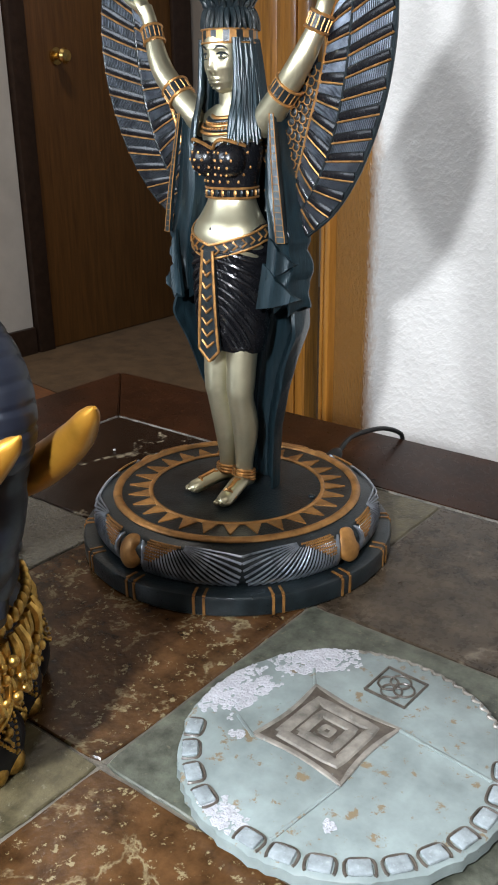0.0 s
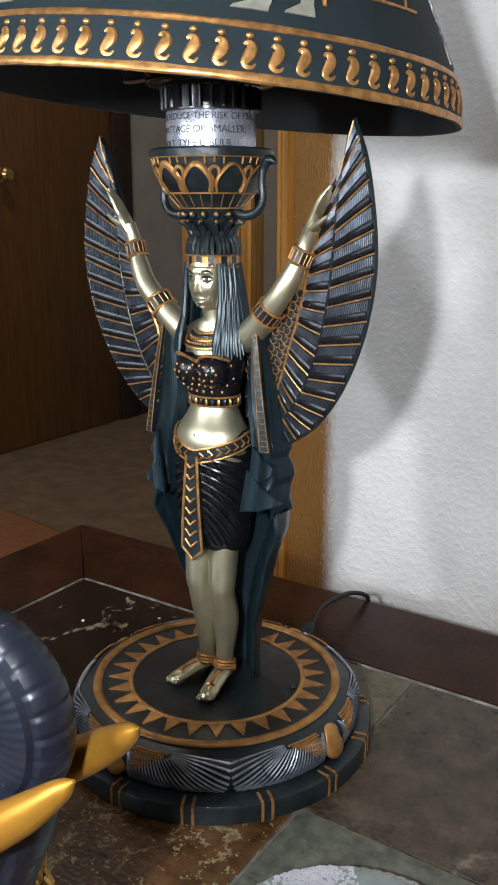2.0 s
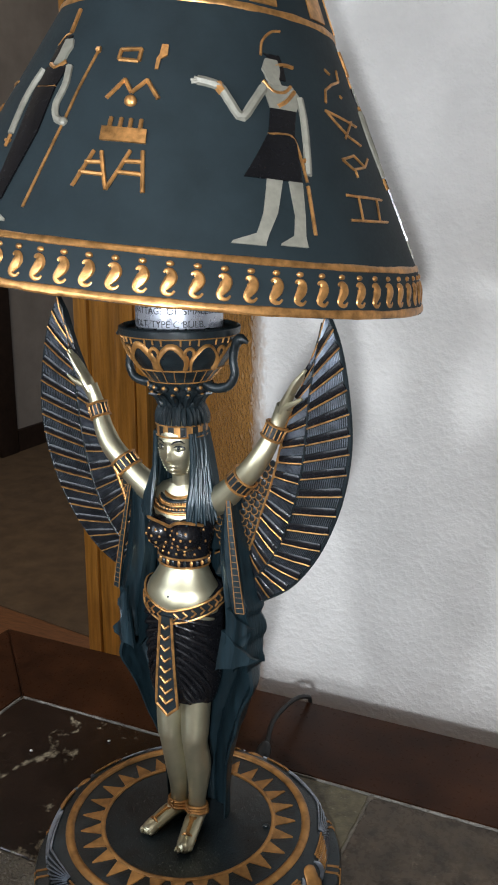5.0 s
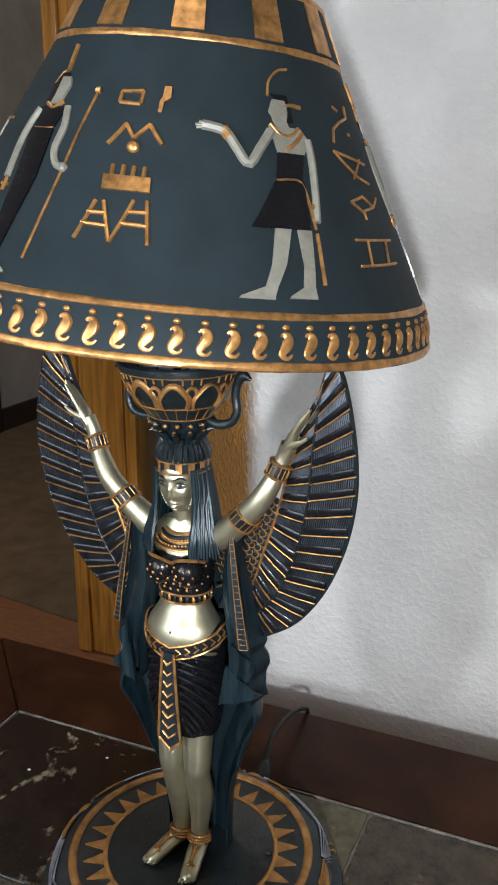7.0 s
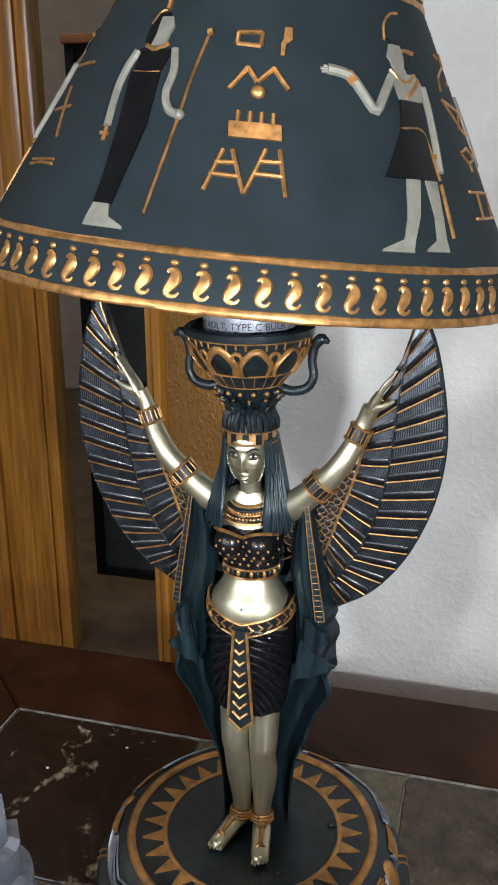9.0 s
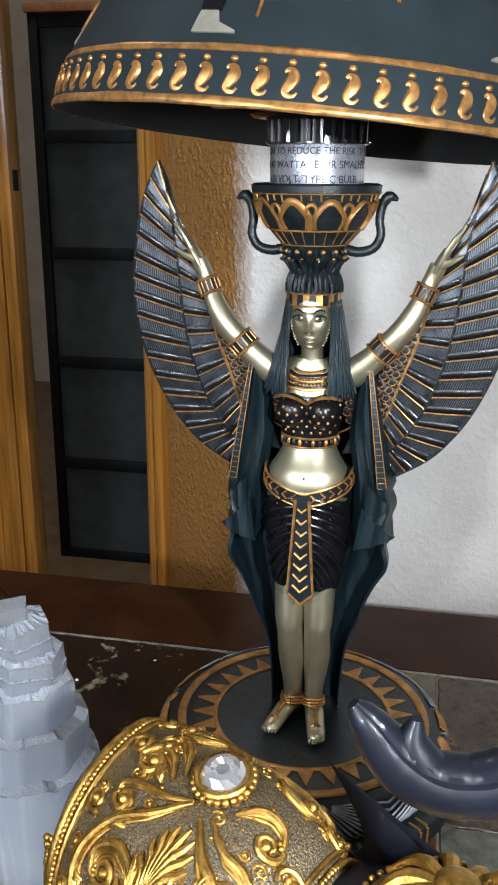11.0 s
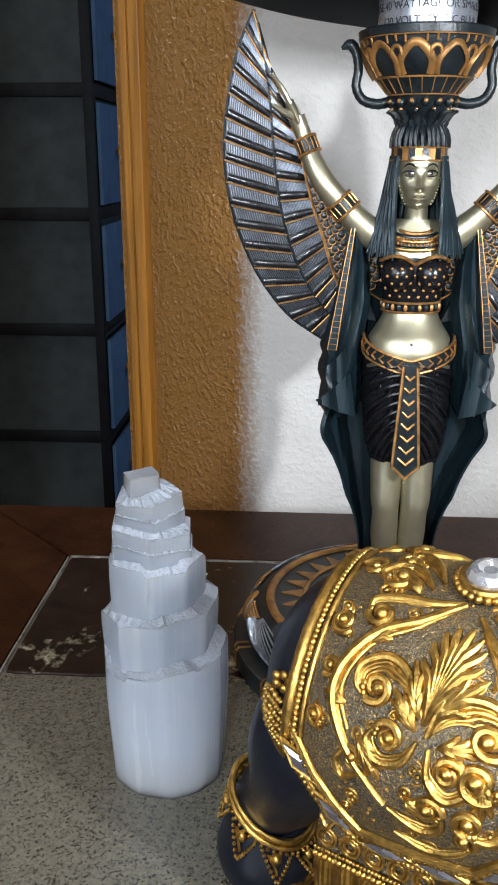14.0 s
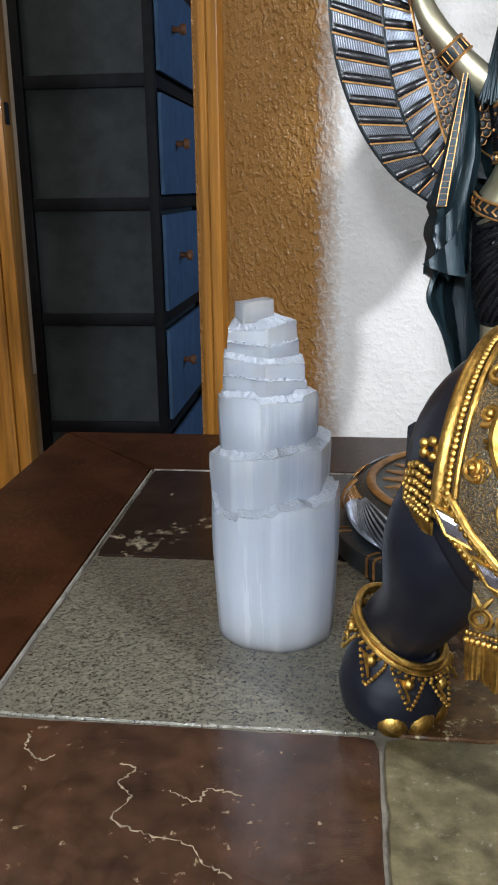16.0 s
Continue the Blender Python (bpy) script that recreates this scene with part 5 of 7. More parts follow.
def lampshade():
    bm = bmesh.new()
    prof = [(0.2030, -0.0126), (0.2070, -0.0126), (0.2065, -0.009), (0.1990, 0.0190), (0.1975, 0.0215), (0.1085, 0.1885), (0.1080, 0.1920), (0.0900, 0.2290), (0.0880, 0.2295), (0.1055, 0.1900), (0.1950, 0.0205), (0.2030, -0.0126)]
    lathe(bm, prof, 160)
    for f in bm.faces:
        c = f.calc_center_median()
        r = math.hypot(c.x, c.y)
        f.material_index = 1 if r < float(np.interp(c.z, [-0.0126, 0.02, 0.19, 0.23], [0.2052, 0.1968, 0.1072, 0.0890])) else 0
    m = lamp_root.matrix_basis.inverted() @ SHADE_POSE
    shade = part("shade", bm, [SHADE, SHADE_IN], lamp_root, "charcoal conical shade with raised gold Egyptian figures", m=m)
    rad = lambda h: float(np.interp(h, [-0.0126, 0.0200, 0.0215, 0.1885, 0.1920, 0.2290], [0.2070, 0.1985, 0.1975, 0.1085, 0.1080, 0.0900]))
    nrm = lambda h: (0.9, 0.44) if h > 0.021 else (0.965, 0.26)

    def on(phi, h, off=0.0):
        a, (nr, nz) = radians(phi), nrm(h)
        r = rad(h) + off * nr
        return (r * math.sin(a), -r * math.cos(a), h + off * nz)

    def hoop(name, h, w, label=""):
        b = bmesh.new()
        rnd = random.Random(int(h * 1000))
        rows = []
        for p in np.linspace(0, 360, 181):
            k = w * (1 + 0.10 * math.sin(p * 0.31) + rnd.uniform(-0.06, 0.06))
            if p in (0, 360):
                k = w
            rows.append([on(p, h + k * math.cos(t) * 0.9, 0.45 * k * math.sin(t)) for t in np.linspace(0, 2 * math.pi, 8, endpoint=False)])
        skin_rings(b, rows, caps=False)
        part(name, b, GOLD, shade, label)

    hoop("gold_hoop", -0.0095, 0.0034)
    hoop("gold_hoop", 0.0212, 0.0026)
    hoop("gold_hoop", 0.1885, 0.0026)
    hoop("gold_hoop", 0.2275, 0.0026)

    # S-shaped ornaments round the hem
    b = bmesh.new()
    pts = [(0.84 * p, 0.0055 + 0.84 * (h - 0.0055)) for p, h in ((-1.1, 0.0098), (-0.5, 0.0112), (0.35, 0.0098), (0.62, 0.0066), (0.30, 0.0030), (-0.45, -0.0006), (-0.75, -0.0036), (-0.1, -0.0058), (0.9, -0.0056), (1.6, -0.0030))]
    tube(b, [on(p, h, 0.0003) for p, h in pts], [0.0009, 0.0018, 0.0033, 0.0041, 0.0040, 0.0032, 0.0024, 0.0017, 0.0012, 0.0008], 8, 0, 30, flat=0.55, side=(0, -1, 0))
    ball(b, on(0.10, 0.0148, 0.0004), (0.0027, 0.0017, 0.0019), 0, 10, 8)
    first = part("swirl", b, GOLD, shade, m=pose(0, 0, 0, 0, 0, 2.0))
    for n in range(1, 72):
        copy = bpy.data.objects.new("swirl", first.data)
        scene.collection.objects.link(copy)
        copy.parent, copy.matrix_basis = shade, pose(0, 0, 0, 0, 0, 2.0 + 5 * n)
    # bars of the top band
    b = bmesh.new()
    rows = [[on(p, h, o) for h, o in ((0.1925, 0.0001), (0.1925, 0.0011), (0.2250, 0.0011), (0.2250, 0.0001))] for p in np.linspace(-5.8, 5.8, 7)]
    skin_rings(b, rows)
    first = part("gold_bar", b, GOLD, shade, m=pose(0, 0, 0, 0, 0, -7.5))
    for n in range(1, 12):
        copy = bpy.data.objects.new("gold_bar", first.data)
        scene.collection.objects.link(copy)
        copy.parent, copy.matrix_basis = shade, pose(0, 0, 0, 0, 0, -7.5 + 30 * n)

    def panel(b, rows, mi=0, off=0.0011):
        """A raised flat shape from rows of (left angle, right angle, height)."""
        grid = []
        for (l0, r0, h0), (l1, r1, h1) in zip(rows, rows[1:]):
            for t in np.linspace(0, 1, 4)[: 4 if (l1, r1, h1) == rows[-1] else 3]:
                l, r, h = l0 + (l1 - l0) * t, r0 + (r1 - r0) * t, h0 + (h1 - h0) * t
                front = [on(l + (r - l) * u, h, off) for u in np.linspace(0, 1, 6)]
                grid.append(front + [on(l + (r - l) * u, h, -0.001) for u in np.linspace(1, 0, 6)])
        skin_rings(b, grid, mi)

    def stroke(b, pts, w=0.0022, mi=0, steps=None):
        tube(b, [on(p, h, 0.0003) for p, h in pts], w * 0.5, 7, mi, steps)

    def straight(b, p, q, w=0.0024, mi=0):
        stroke(b, [(p[0] + (q[0] - p[0]) * t, p[1] + (q[1] - p[1]) * t) for t in np.linspace(0, 1, 5)], w, mi)

    def sitter(kind, turn):
        """One relief figure, simplified to plain shapes: pewter, black and gold."""
        b = bmesh.new()
        if kind == "kilted":
            panel(b, [(48.2, 58.5, 0.1372), (49.0, 60.8, 0.1300), (50.0, 58.2, 0.1207)])
            panel(b, [(50.0, 58.0, 0.1207), (48.5, 56.0, 0.1030)], 1)
            panel(b, [(48.2, 56.4, 0.1026), (41.4, 55.9, 0.0735)], 1, 0.0014)
            panel(b, [(46.9, 50.8, 0.0735), (45.4, 48.6, 0.0520), (43.6, 46.2, 0.0385), (38.6, 45.4, 0.0325), (38.2, 45.4, 0.0309)])
            panel(b, [(52.4, 56.1, 0.0735), (52.8, 55.3, 0.0520), (51.9, 54.6, 0.0390), (48.8, 54.7, 0.0335), (48.5, 54.7, 0.0320)])
            stroke(b, [(48.6, 0.1335), (45.0, 0.1220), (41.6, 0.1115), (38.5, 0.1210), (35.9, 0.1294), (32.5, 0.1318), (29.5, 0.1325)], 0.0068, 0, 20)
            stroke(b, [(60.4, 0.1305), (60.4, 0.1180), (59.6, 0.1010), (58.2, 0.0790)], 0.0058, 0, 14)
            panel(b, [(50.2, 54.4, 0.1538), (49.4, 54.8, 0.1500), (48.7, 54.8, 0.1462), (49.5, 54.4, 0.1435), (49.8, 54.0, 0.1405), (51.0, 54.6, 0.1368)], 0, 0.0016)
            panel(b, [(50.0, 55.6, 0.1575), (53.8, 56.4, 0.1510), (54.4, 56.6, 0.1410)], 1, 0.0010)
            stroke(b, [(49.0, 0.1560), (50.2, 0.1660), (54.0, 0.1735), (58.0, 0.1755)], 0.0020, 2, 14)
            stroke(b, [(53.5, 0.1500), (57.0, 0.1520), (60.4, 0.1515)], 0.0030, 2, 8)
            stroke(b, [(48.8, 0.1385), (51.5, 0.1325), (55.0, 0.1325), (58.0, 0.1375)], 0.0030, 2, 12)
            stroke(b, [(59.0, 0.1345), (55.5, 0.1270), (52.5, 0.1225)], 0.0036, 2, 8)
            stroke(b, [(48.6, 0.1030), (52.0, 0.1042), (55.6, 0.1030), (57.0, 0.0900), (57.6, 0.0745)], 0.0024, 2, 16)
            stroke(b, [(57.6, 0.0720), (57.4, 0.0560), (57.2, 0.0405)], 0.0028, 2, 8)
            stroke(b, [(36.8, 0.1265), (35.0, 0.1315)], 0.0070, 2)
            for k in range(9):
                stroke(b, [(48.9 + 0.75 * k, 0.1018), (43.0 + 1.4 * k, 0.0742)], 0.0011, 1, 5)
            for dp, dh in ((0.0, 0.0022), (-0.9, 0.0004), (-0.6, -0.0014)):
                stroke(b, [(31.0, 0.1322 + dh * 0.5), (28.6 + dp, 0.1322 + dh)], 0.0020, 0, 5)
            stroke(b, [(59.0, 0.0900), (57.6, 0.0880)], 0.0040, 2)
        else:
            panel(b, [(-21.0, -11.0, 0.1362), (-20.5, -12.5, 0.1225)], 1)
            panel(b, [(-21.2, -12.4, 0.1215), (-18.6, -11.2, 0.0900), (-17.2, -12.4, 0.0600), (-17.0, -12.9, 0.0425)], 1, 0.0014)
            panel(b, [(-17.0, -13.4, 0.0425), (-17.4, -12.6, 0.0355), (-17.6, -9.2, 0.0308), (-17.6, -9.0, 0.0292)])
            stroke(b, [(-22.0, 0.1345), (-23.4, 0.1230), (-23.4, 0.1090), (-21.8, 0.0880)], 0.0056, 0, 14)
            stroke(b, [(-10.4, 0.1360), (-8.8, 0.1230), (-9.0, 0.1090), (-7.0, 0.1000), (-4.6, 0.0975)], 0.0056, 0, 16)
            ball(b, on(-4.3, 0.0975), 0.0036, 0, 8, 6)
            panel(b, [(-18.0, -14.2, 0.1560), (-18.0, -13.0, 0.1505), (-17.8, -13.6, 0.1450), (-18.2, -13.8, 0.1380)], 0, 0.0016)
            panel(b, [(-20.0, -15.6, 0.1590), (-21.4, -16.6, 0.1500), (-21.0, -17.2, 0.1400)], 1, 0.0008)
            stroke(b, [(-21.2, 0.1520), (-19.6, 0.1595), (-17.4, 0.1612)], 0.0018, 2, 8)
            stroke(b, [(-17.4, 0.1610), (-18.2, 0.1700), (-19.0, 0.1785)], 0.0036, 2, 8)
            stroke(b, [(-20.0, 0.1385), (-16.5, 0.1355), (-13.0, 0.1400)], 0.0032, 2, 8)
            stroke(b, [(-20.6, 0.1222), (-16.6, 0.1216), (-12.7, 0.1226)], 0.0018, 2, 8)
            stroke(b, [(-2.0, 0.1470), (-3.6, 0.1220), (-4.2, 0.0980), (-5.0, 0.0720), (-5.8, 0.0395)], 0.0022, 2, 20)
            stroke(b, [(-2.6, 0.1478), (-1.2, 0.1484)], 0.0046, 2)
            stroke(b, [(-21.8, 0.0872), (-21.4, 0.0790)], 0.0030, 2)
            stroke(b, [(-23.0, 0.0835), (-20.4, 0.0830)], 0.0026, 2)
        part("relief_figure", b, [PEWTER, JET, GOLD], shade, "flat raised figure in pewter, black and gold", m=pose(0, 0, 0, 0, 0, turn))

    for turn in (0, 120, 240):
        sitter("kilted", turn)
        sitter("robed", turn)

    def signs(turn):
        """Raised picture signs, each a part of its own."""
        one = "raised gold picture sign"
        box_sign = [[(5.9, 0.1488), (12.2, 0.1500), (12.2, 0.1415), (5.9, 0.1420), (5.9, 0.1488)]]
        hills = [[(5.9, 0.1151), (9.7, 0.1285), (12.4, 0.1200), (16.0, 0.1292), (19.9, 0.1174)]]
        stools = [[(4.4, 0.0561), (7.0, 0.0800)], [(8.9, 0.0800), (12.1, 0.0559), (15.6, 0.0820)], [(18.5, 0.0824), (20.0, 0.0561)], [(5.7, 0.0725), (10.0, 0.0731)], [(5.0, 0.0658), (10.9, 0.0654)], [(14.4, 0.0750), (18.9, 0.0754)], [(13.6, 0.0678), (19.2, 0.0675)]]
        bird = [[(76.5, 0.1570), (79.0, 0.1545)], [(85.5, 0.1595), (84.0, 0.1510), (78.0, 0.1470), (73.4, 0.1415), (71.8, 0.1325)], [(81.5, 0.1405), (82.5, 0.1395)]]
        bow = [[(70.4, 0.1270), (74.0, 0.1195), (79.0, 0.1115), (85.3, 0.1075)], [(70.4, 0.1268), (78.0, 0.1240), (86.6, 0.1210)], [(83.9, 0.1235), (80.0, 0.1165), (76.8, 0.1100)]]
        fish = [[(72.1, 0.0943), (78.3, 0.0985), (83.0, 0.0918), (76.1, 0.0886), (72.1, 0.0943)], [(83.0, 0.0918), (87.0, 0.0985)], [(76.8, 0.0880), (77.0, 0.0832)]]
        bench = [[(69.6, 0.0697), (78.0, 0.0700), (87.2, 0.0701)], [(69.2, 0.0530), (78.0, 0.0538), (86.2, 0.0546)], [(74.5, 0.0700), (73.6, 0.0537)], [(83.7, 0.0700), (81.6, 0.0546)]]
        dash = [[(-52.7, 0.1282), (-40.3, 0.1290)]]
        cross = [[(-48.0, 0.1134), (-43.5, 0.0960), (-39.4, 0.0796)], [(-51.4, 0.0976), (-40.8, 0.1000)]]
        bars = [[(-46.6, 0.0608), (-41.0, 0.0625), (-34.9, 0.0622)], [(-46.5, 0.0640), (-35.2, 0.0652)]]
        for lines, w in ((box_sign, 0.0030), (hills, 0.0032), (stools, 0.0030), (bird, 0.0021), (bow, 0.0021), (fish, 0.0021), (bench, 0.0021), (dash, 0.0022), (cross, 0.0022), (bars, 0.0022)):
            b = bmesh.new()
            for pts in lines:
                for p, q in zip(pts, pts[1:]):
                    straight(b, p, q, w)
            if lines is hills:
                ball(b, on(12.7, 0.1142), (0.0048, 0.0030, 0.0044), 0, 12, 8)
            part("raised_sign", b, GOLD, shade, one, m=pose(0, 0, 0, 0, 0, turn))
        b = bmesh.new()
        panel(b, [(18.2, 20.2, 0.1540), (18.0, 20.4, 0.1470), (17.4, 18.6, 0.1440), (17.4, 18.4, 0.1370)])
        part("raised_sign", b, GOLD, shade, one, m=pose(0, 0, 0, 0, 0, turn))
        b = bmesh.new()
        panel(b, [(7.2, 18.5, 0.0962), (7.6, 18.8, 0.0872)], 0, 0.0016)
        for p in (9.0, 11.7, 14.2, 16.8):
            straight(b, (p, 0.0955), (p - 0.1, 0.1025), 0.0032)
        part("raised_sign", b, GOLD, shade, one, m=pose(0, 0, 0, 0, 0, turn))

    for turn in (0, 180):
        signs(turn)


lampshade()


def cable():
    bm = bmesh.new()
    tube(bm, [(0.028, 0.238, 0.034), (0.024, 0.262, 0.039), (0.014, 0.300, 0.040), (0.010, 0.345, 0.034), (0.010, 0.388, 0.025), (0.012, 0.424, 0.009), (0.013, 0.434, -0.005), (0.013, 0.440, -0.05), (0.013, 0.455, -0.15), (0.01, 0.46, FLOOR + 0.005)], 0.0030, 10, 0, 60)
    root = part("power_cable", bm, CABLE, None, "black rubber power cable running off behind the table")
    tagged(root, category="cable")
    grip = bmesh.new()
    tube(grip, [(0.029, 0.222, 0.030), (0.028, 0.236, 0.034), (0.026, 0.250, 0.038), (0.0245, 0.258, 0.039)], [0.0085, 0.0095, 0.0080, 0.0045], 14, 0, 12)
    part("strain_relief", grip, CABLE, root)


cable()

# ---------------------------------------------------------------- things on the table
def selenite():
    """A stepped tower of fibrous crystal: faceted blocks with frosted, broken ledges between them."""
    rnd = random.Random(5)
    bm = bmesh.new()
    # base height, top height, radius below and above, centre x, number of flats
    tiers = [(0.000, 0.106, 0.0432, 0.0466, -0.1745, 11), (0.098, 0.143, 0.0420, 0.0430, -0.1780, 8), (0.136, 0.176, 0.0358, 0.0364, -0.1800, 7), (0.168, 0.192, 0.0322, 0.0324, -0.1815, 6), (0.187, 0.206, 0.0316, 0.0312, -0.1818, 6), (0.200, 0.218, 0.0264, 0.0262, -0.1832, 5), (0.214, 0.229, 0.0256, 0.0250, -0.1836, 5), (0.222, 0.2440, 0.0148, 0.0146, -0.1880, 4)]
    n = 96
    angles = [2 * math.pi * i / n for i in range(n)]
    edge, tops = None, None
    for k, (z0, z1, r0, r1, cx, sides) in enumerate(tiers):
        last = k == len(tiers) - 1
        gap = tiers[k - 1][3] - r0
        whole = k > 0 and gap < 0.003
        if not whole:
            phase = 0.35 if last else rnd.uniform(0, 6.28)
        seg = 2 * math.pi / sides
        lift = [0.0 if last else rnd.uniform(-0.0042, 0.0042) * (0.25 if k > 2 else 1) for _ in range(sides)]
        if not whole:
            push = [1 + (0 if last else rnd.uniform(-0.03, 0.03)) for _ in range(sides)]
        shape, top = [], []
        for a in angles:
            w = (a + phase) % (2 * math.pi)
            f, u = int(w / seg) % sides, (w % seg) / seg
            poly = math.cos(seg / 2) / math.cos(u * seg - seg / 2)
            # ease from one flat to the next over a narrow edge
            g = min(1.0, max(0.0, (u - 0.93) / 0.07))
            mix = lambda v: v[f] + (v[(f + 1) % sides] - v[f]) * g
            shape.append((1 + (poly - 1) * (0.95 if k else 0.35)) * 1.03 * mix(push) * (1 + rnd.uniform(-0.0012, 0.0012)))
            top.append(z1 + mix(lift) + (rnd.uniform(-0.0005, 0.0005) if not last else 0.0) + 0.10 * r1 * math.cos(a - 2.2 + k))
        low = [0.0] * n if tops is None else [min(t + (0.0009 if whole else 0.0038), h - 0.002) for t, h in zip(tops, top)]
        rows = []
        for u in np.linspace(0, 1, 10):
            ring = []
            for i, (a, q, b, h) in enumerate(zip(angles, shape, low, top)):
                r = (r0 + (r1 - r0) * min(1.0, u * 1.6)) * q * (1 - 0.006 * (u > 0.95))
                r *= 1 + 0.002 * math.sin(i * 0.9 + k) * math.sin(3 * u + i * 0.3)
                ring.append((cx + r * math.sin(a), -0.094 - r * math.cos(a), b + (h - b) * u))
            rows.append(ring)
        if edge is not None:
            steps = []
            for t, drop in ((0.35, 0.0016), (0.7, -0.0006)):
                steps.append([tuple(p[c] + (q[c] - p[c]) * t + ((rnd.uniform(-0.0012, 0.0012) - drop * 0.5) if c == 2 else 0) for c in range(3)) for p, q in zip(edge, rows[0])])
            skin_rings(bm, [edge, *steps, rows[0]], 1, caps=False)
        skin_rings(bm, rows, 0, caps=False)
        if k == 0:
            bm.faces.new([bm.verts.new(p) for p in rows[0]])
        edge, tops = rows[-1], top
    bm.faces.new([bm.verts.new(p) for p in edge]).material_index = 1
    bmesh.ops.remove_doubles(bm, verts=bm.verts, dist=0.00002)
    tower = part("selenite_tower", bm, [SELENITE, SELENITE_BREAK], None, "white translucent selenite crystal tower with stepped broken ledges")
    return tagged(tower, category="crystal")


selenite()


def stone_disc():
    """A round glazed plaque with a stepped diamond, a knot stamp and a chain border."""
    root = empty("round_plaque", pose(0.277, -0.128, 0.001, 0, 0, 0))
    tagged(root, "round pale celadon ceramic plaque with brown relief and chipped white rim", "plaque")
    R, H = 0.1105, 0.0125
    rnd = random.Random(8)
    bm = bmesh.new()
    wob = [rnd.uniform(-0.0011, 0.0011) for _ in range(120)]
    lathe(bm, [(0.0, 0.0), (R - 0.003, 0.0), (R, 0.003), (R - 0.0005, H - 0.002), (R - 0.004, H), (R * 0.6, H - 0.0003), (0.0, H - 0.0003)], 120, wave=lambda a, k: wob[int(round(a / (2 * math.pi) * 120)) % 120] if 0 < k < 5 else 0)
    body = part("body", bm, GLAZE, root)
    # chain of small blocks round the edge
    block = bmesh.new()
    box(block, -0.0070, 0.0070, -0.0054, 0.0054, 0.0, 0.0030, 0.0016)
    frame_bm = bmesh.new()
    n = 29
    first = None
    for k in range(n):
        a = 360 * k / n
        at = pose(0, 0, 0, 0, 0, a) @ pose(0, -(R - 0.0085), H - 0.0006)
        if 112 < a < 290 or 338 < a < 352:
            continue
        if first is None:
            first = part("edge_block", block, PALE_BLOCK, body, m=at)
        else:
            ob = bpy.data.objects.new("edge_block", first.data)
            scene.collection.objects.link(ob)
            ob.parent, ob.matrix_basis = body, at
        ring = [at @ Vector((0.0090 * math.copysign(abs(math.cos(t)) ** 0.6, math.cos(t)), 0.0070 * math.copysign(abs(math.sin(t)) ** 0.6, math.sin(t)), 0.0006)) for t in np.linspace(-0.6, math.pi + 0.6, 17)]
        tube(frame_bm, ring, 0.0011, 6)
    rope = bmesh.new()
    for deg in np.arange(100, 205, 5.2):
        a = radians(deg)
        tube(rope, [((R - 0.002) * math.sin(a - 0.03), -(R - 0.002) * math.cos(a - 0.03), H - 0.001), ((R - 0.006) * math.sin(a), -(R - 0.006) * math.cos(a), H + 0.0008), ((R - 0.002) * math.sin(a + 0.045), -(R - 0.002) * math.cos(a + 0.045), H - 0.001)], 0.0013, 6, 0, 7)
    part("edge_rope", rope, UMBER, body, "worn brown rope edge")
    part("edge_chain", frame_bm, UMBER_DARK, body)
    # stepped diamond, in the plaque's own plane
    c, ux, uy = Vector((-0.0155, 0.003)), Vector((0.072, -0.0045)), Vector((0.003, 0.0685))

    def at(u, v, z):
        p = c + ux * u + uy * v
        return (p.x, p.y, z)

    bm = bmesh.new()
    for s, w, h in ((1.0, 0.0022, 0.0034), (0.64, 0.0050, 0.0042), (0.36, 0.0042, 0.0046), (0.10, 0.0024, 0.0040)):
        corners = [(-s, -s), (-s, s), (s, s), (s, -s)]
        if s == 1.0:
            corners = [(-1.0, -0.98), (-0.98, 1.02), (1.0, 0.98), (0.98, -1.0)]
        path = []
        for (a0, b0), (a1, b1) in zip(corners, corners[1:] + corners[:1]):
            for t in np.linspace(0, 1, 7)[:-1]:
                bow = 1 - (0.10 * math.sin(math.pi * t) if s == 1.0 else 0)
                path.append(((a0 + (a1 - a0) * t) * 0.5 * bow, (b0 + (b1 - b0) * t) * 0.5 * bow))
        path.append(path[0])
        tube(bm, [at(u * 1.0, v * 1.0, H + 0.0002) for u, v in path], w, 8, flat=0.5, side=(0, 0, 1))
    sunk = bmesh.new()
    edge = []
    for (a0, b0), (a1, b1) in (((-1, -1), (-1, 1)), ((-1, 1), (1, 1)), ((1, 1), (1, -1)), ((1, -1), (-1, -1))):
        for t in np.linspace(0, 1, 7)[:-1]:
            bow = 1 - 0.10 * math.sin(math.pi * t)
            edge.append(((a0 + (a1 - a0) * t) * 0.5 * bow, (b0 + (b1 - b0) * t) * 0.5 * bow))
    skin_rings(sunk, [[at(u, v, H - 0.001) for u, v in edge], [at(u, v, H + 0.0007) for u, v in edge]])
    part("diamond_panel", sunk, UMBER_DARK, body, "dark brown panel behind a stepped diamond")
    part("diamond_relief", bm, UMBER, body, "stepped diamond in brown relief")
    for p, q in (((0.018, -0.036), (0.010, -0.095)), ((0.022, 0.034), (0.092, 0.026)), ((-0.052, -0.031), (-0.074, -0.020)), ((-0.050, 0.040), (-0.062, 0.056))):
        bm = bmesh.new()
        tube(bm, [(p[0], p[1], H), (q[0], q[1], H)], 0.0014, 6, flat=0.7, side=(0, 0, 1))
        part("ridge_line", bm, GLAZE, body)
    # knot stamp
    bm = bmesh.new()
    sc, a1, a2 = Vector((-0.002, 0.0735)), Vector((0.0165, -0.0010)), Vector((0.0005, 0.0165))
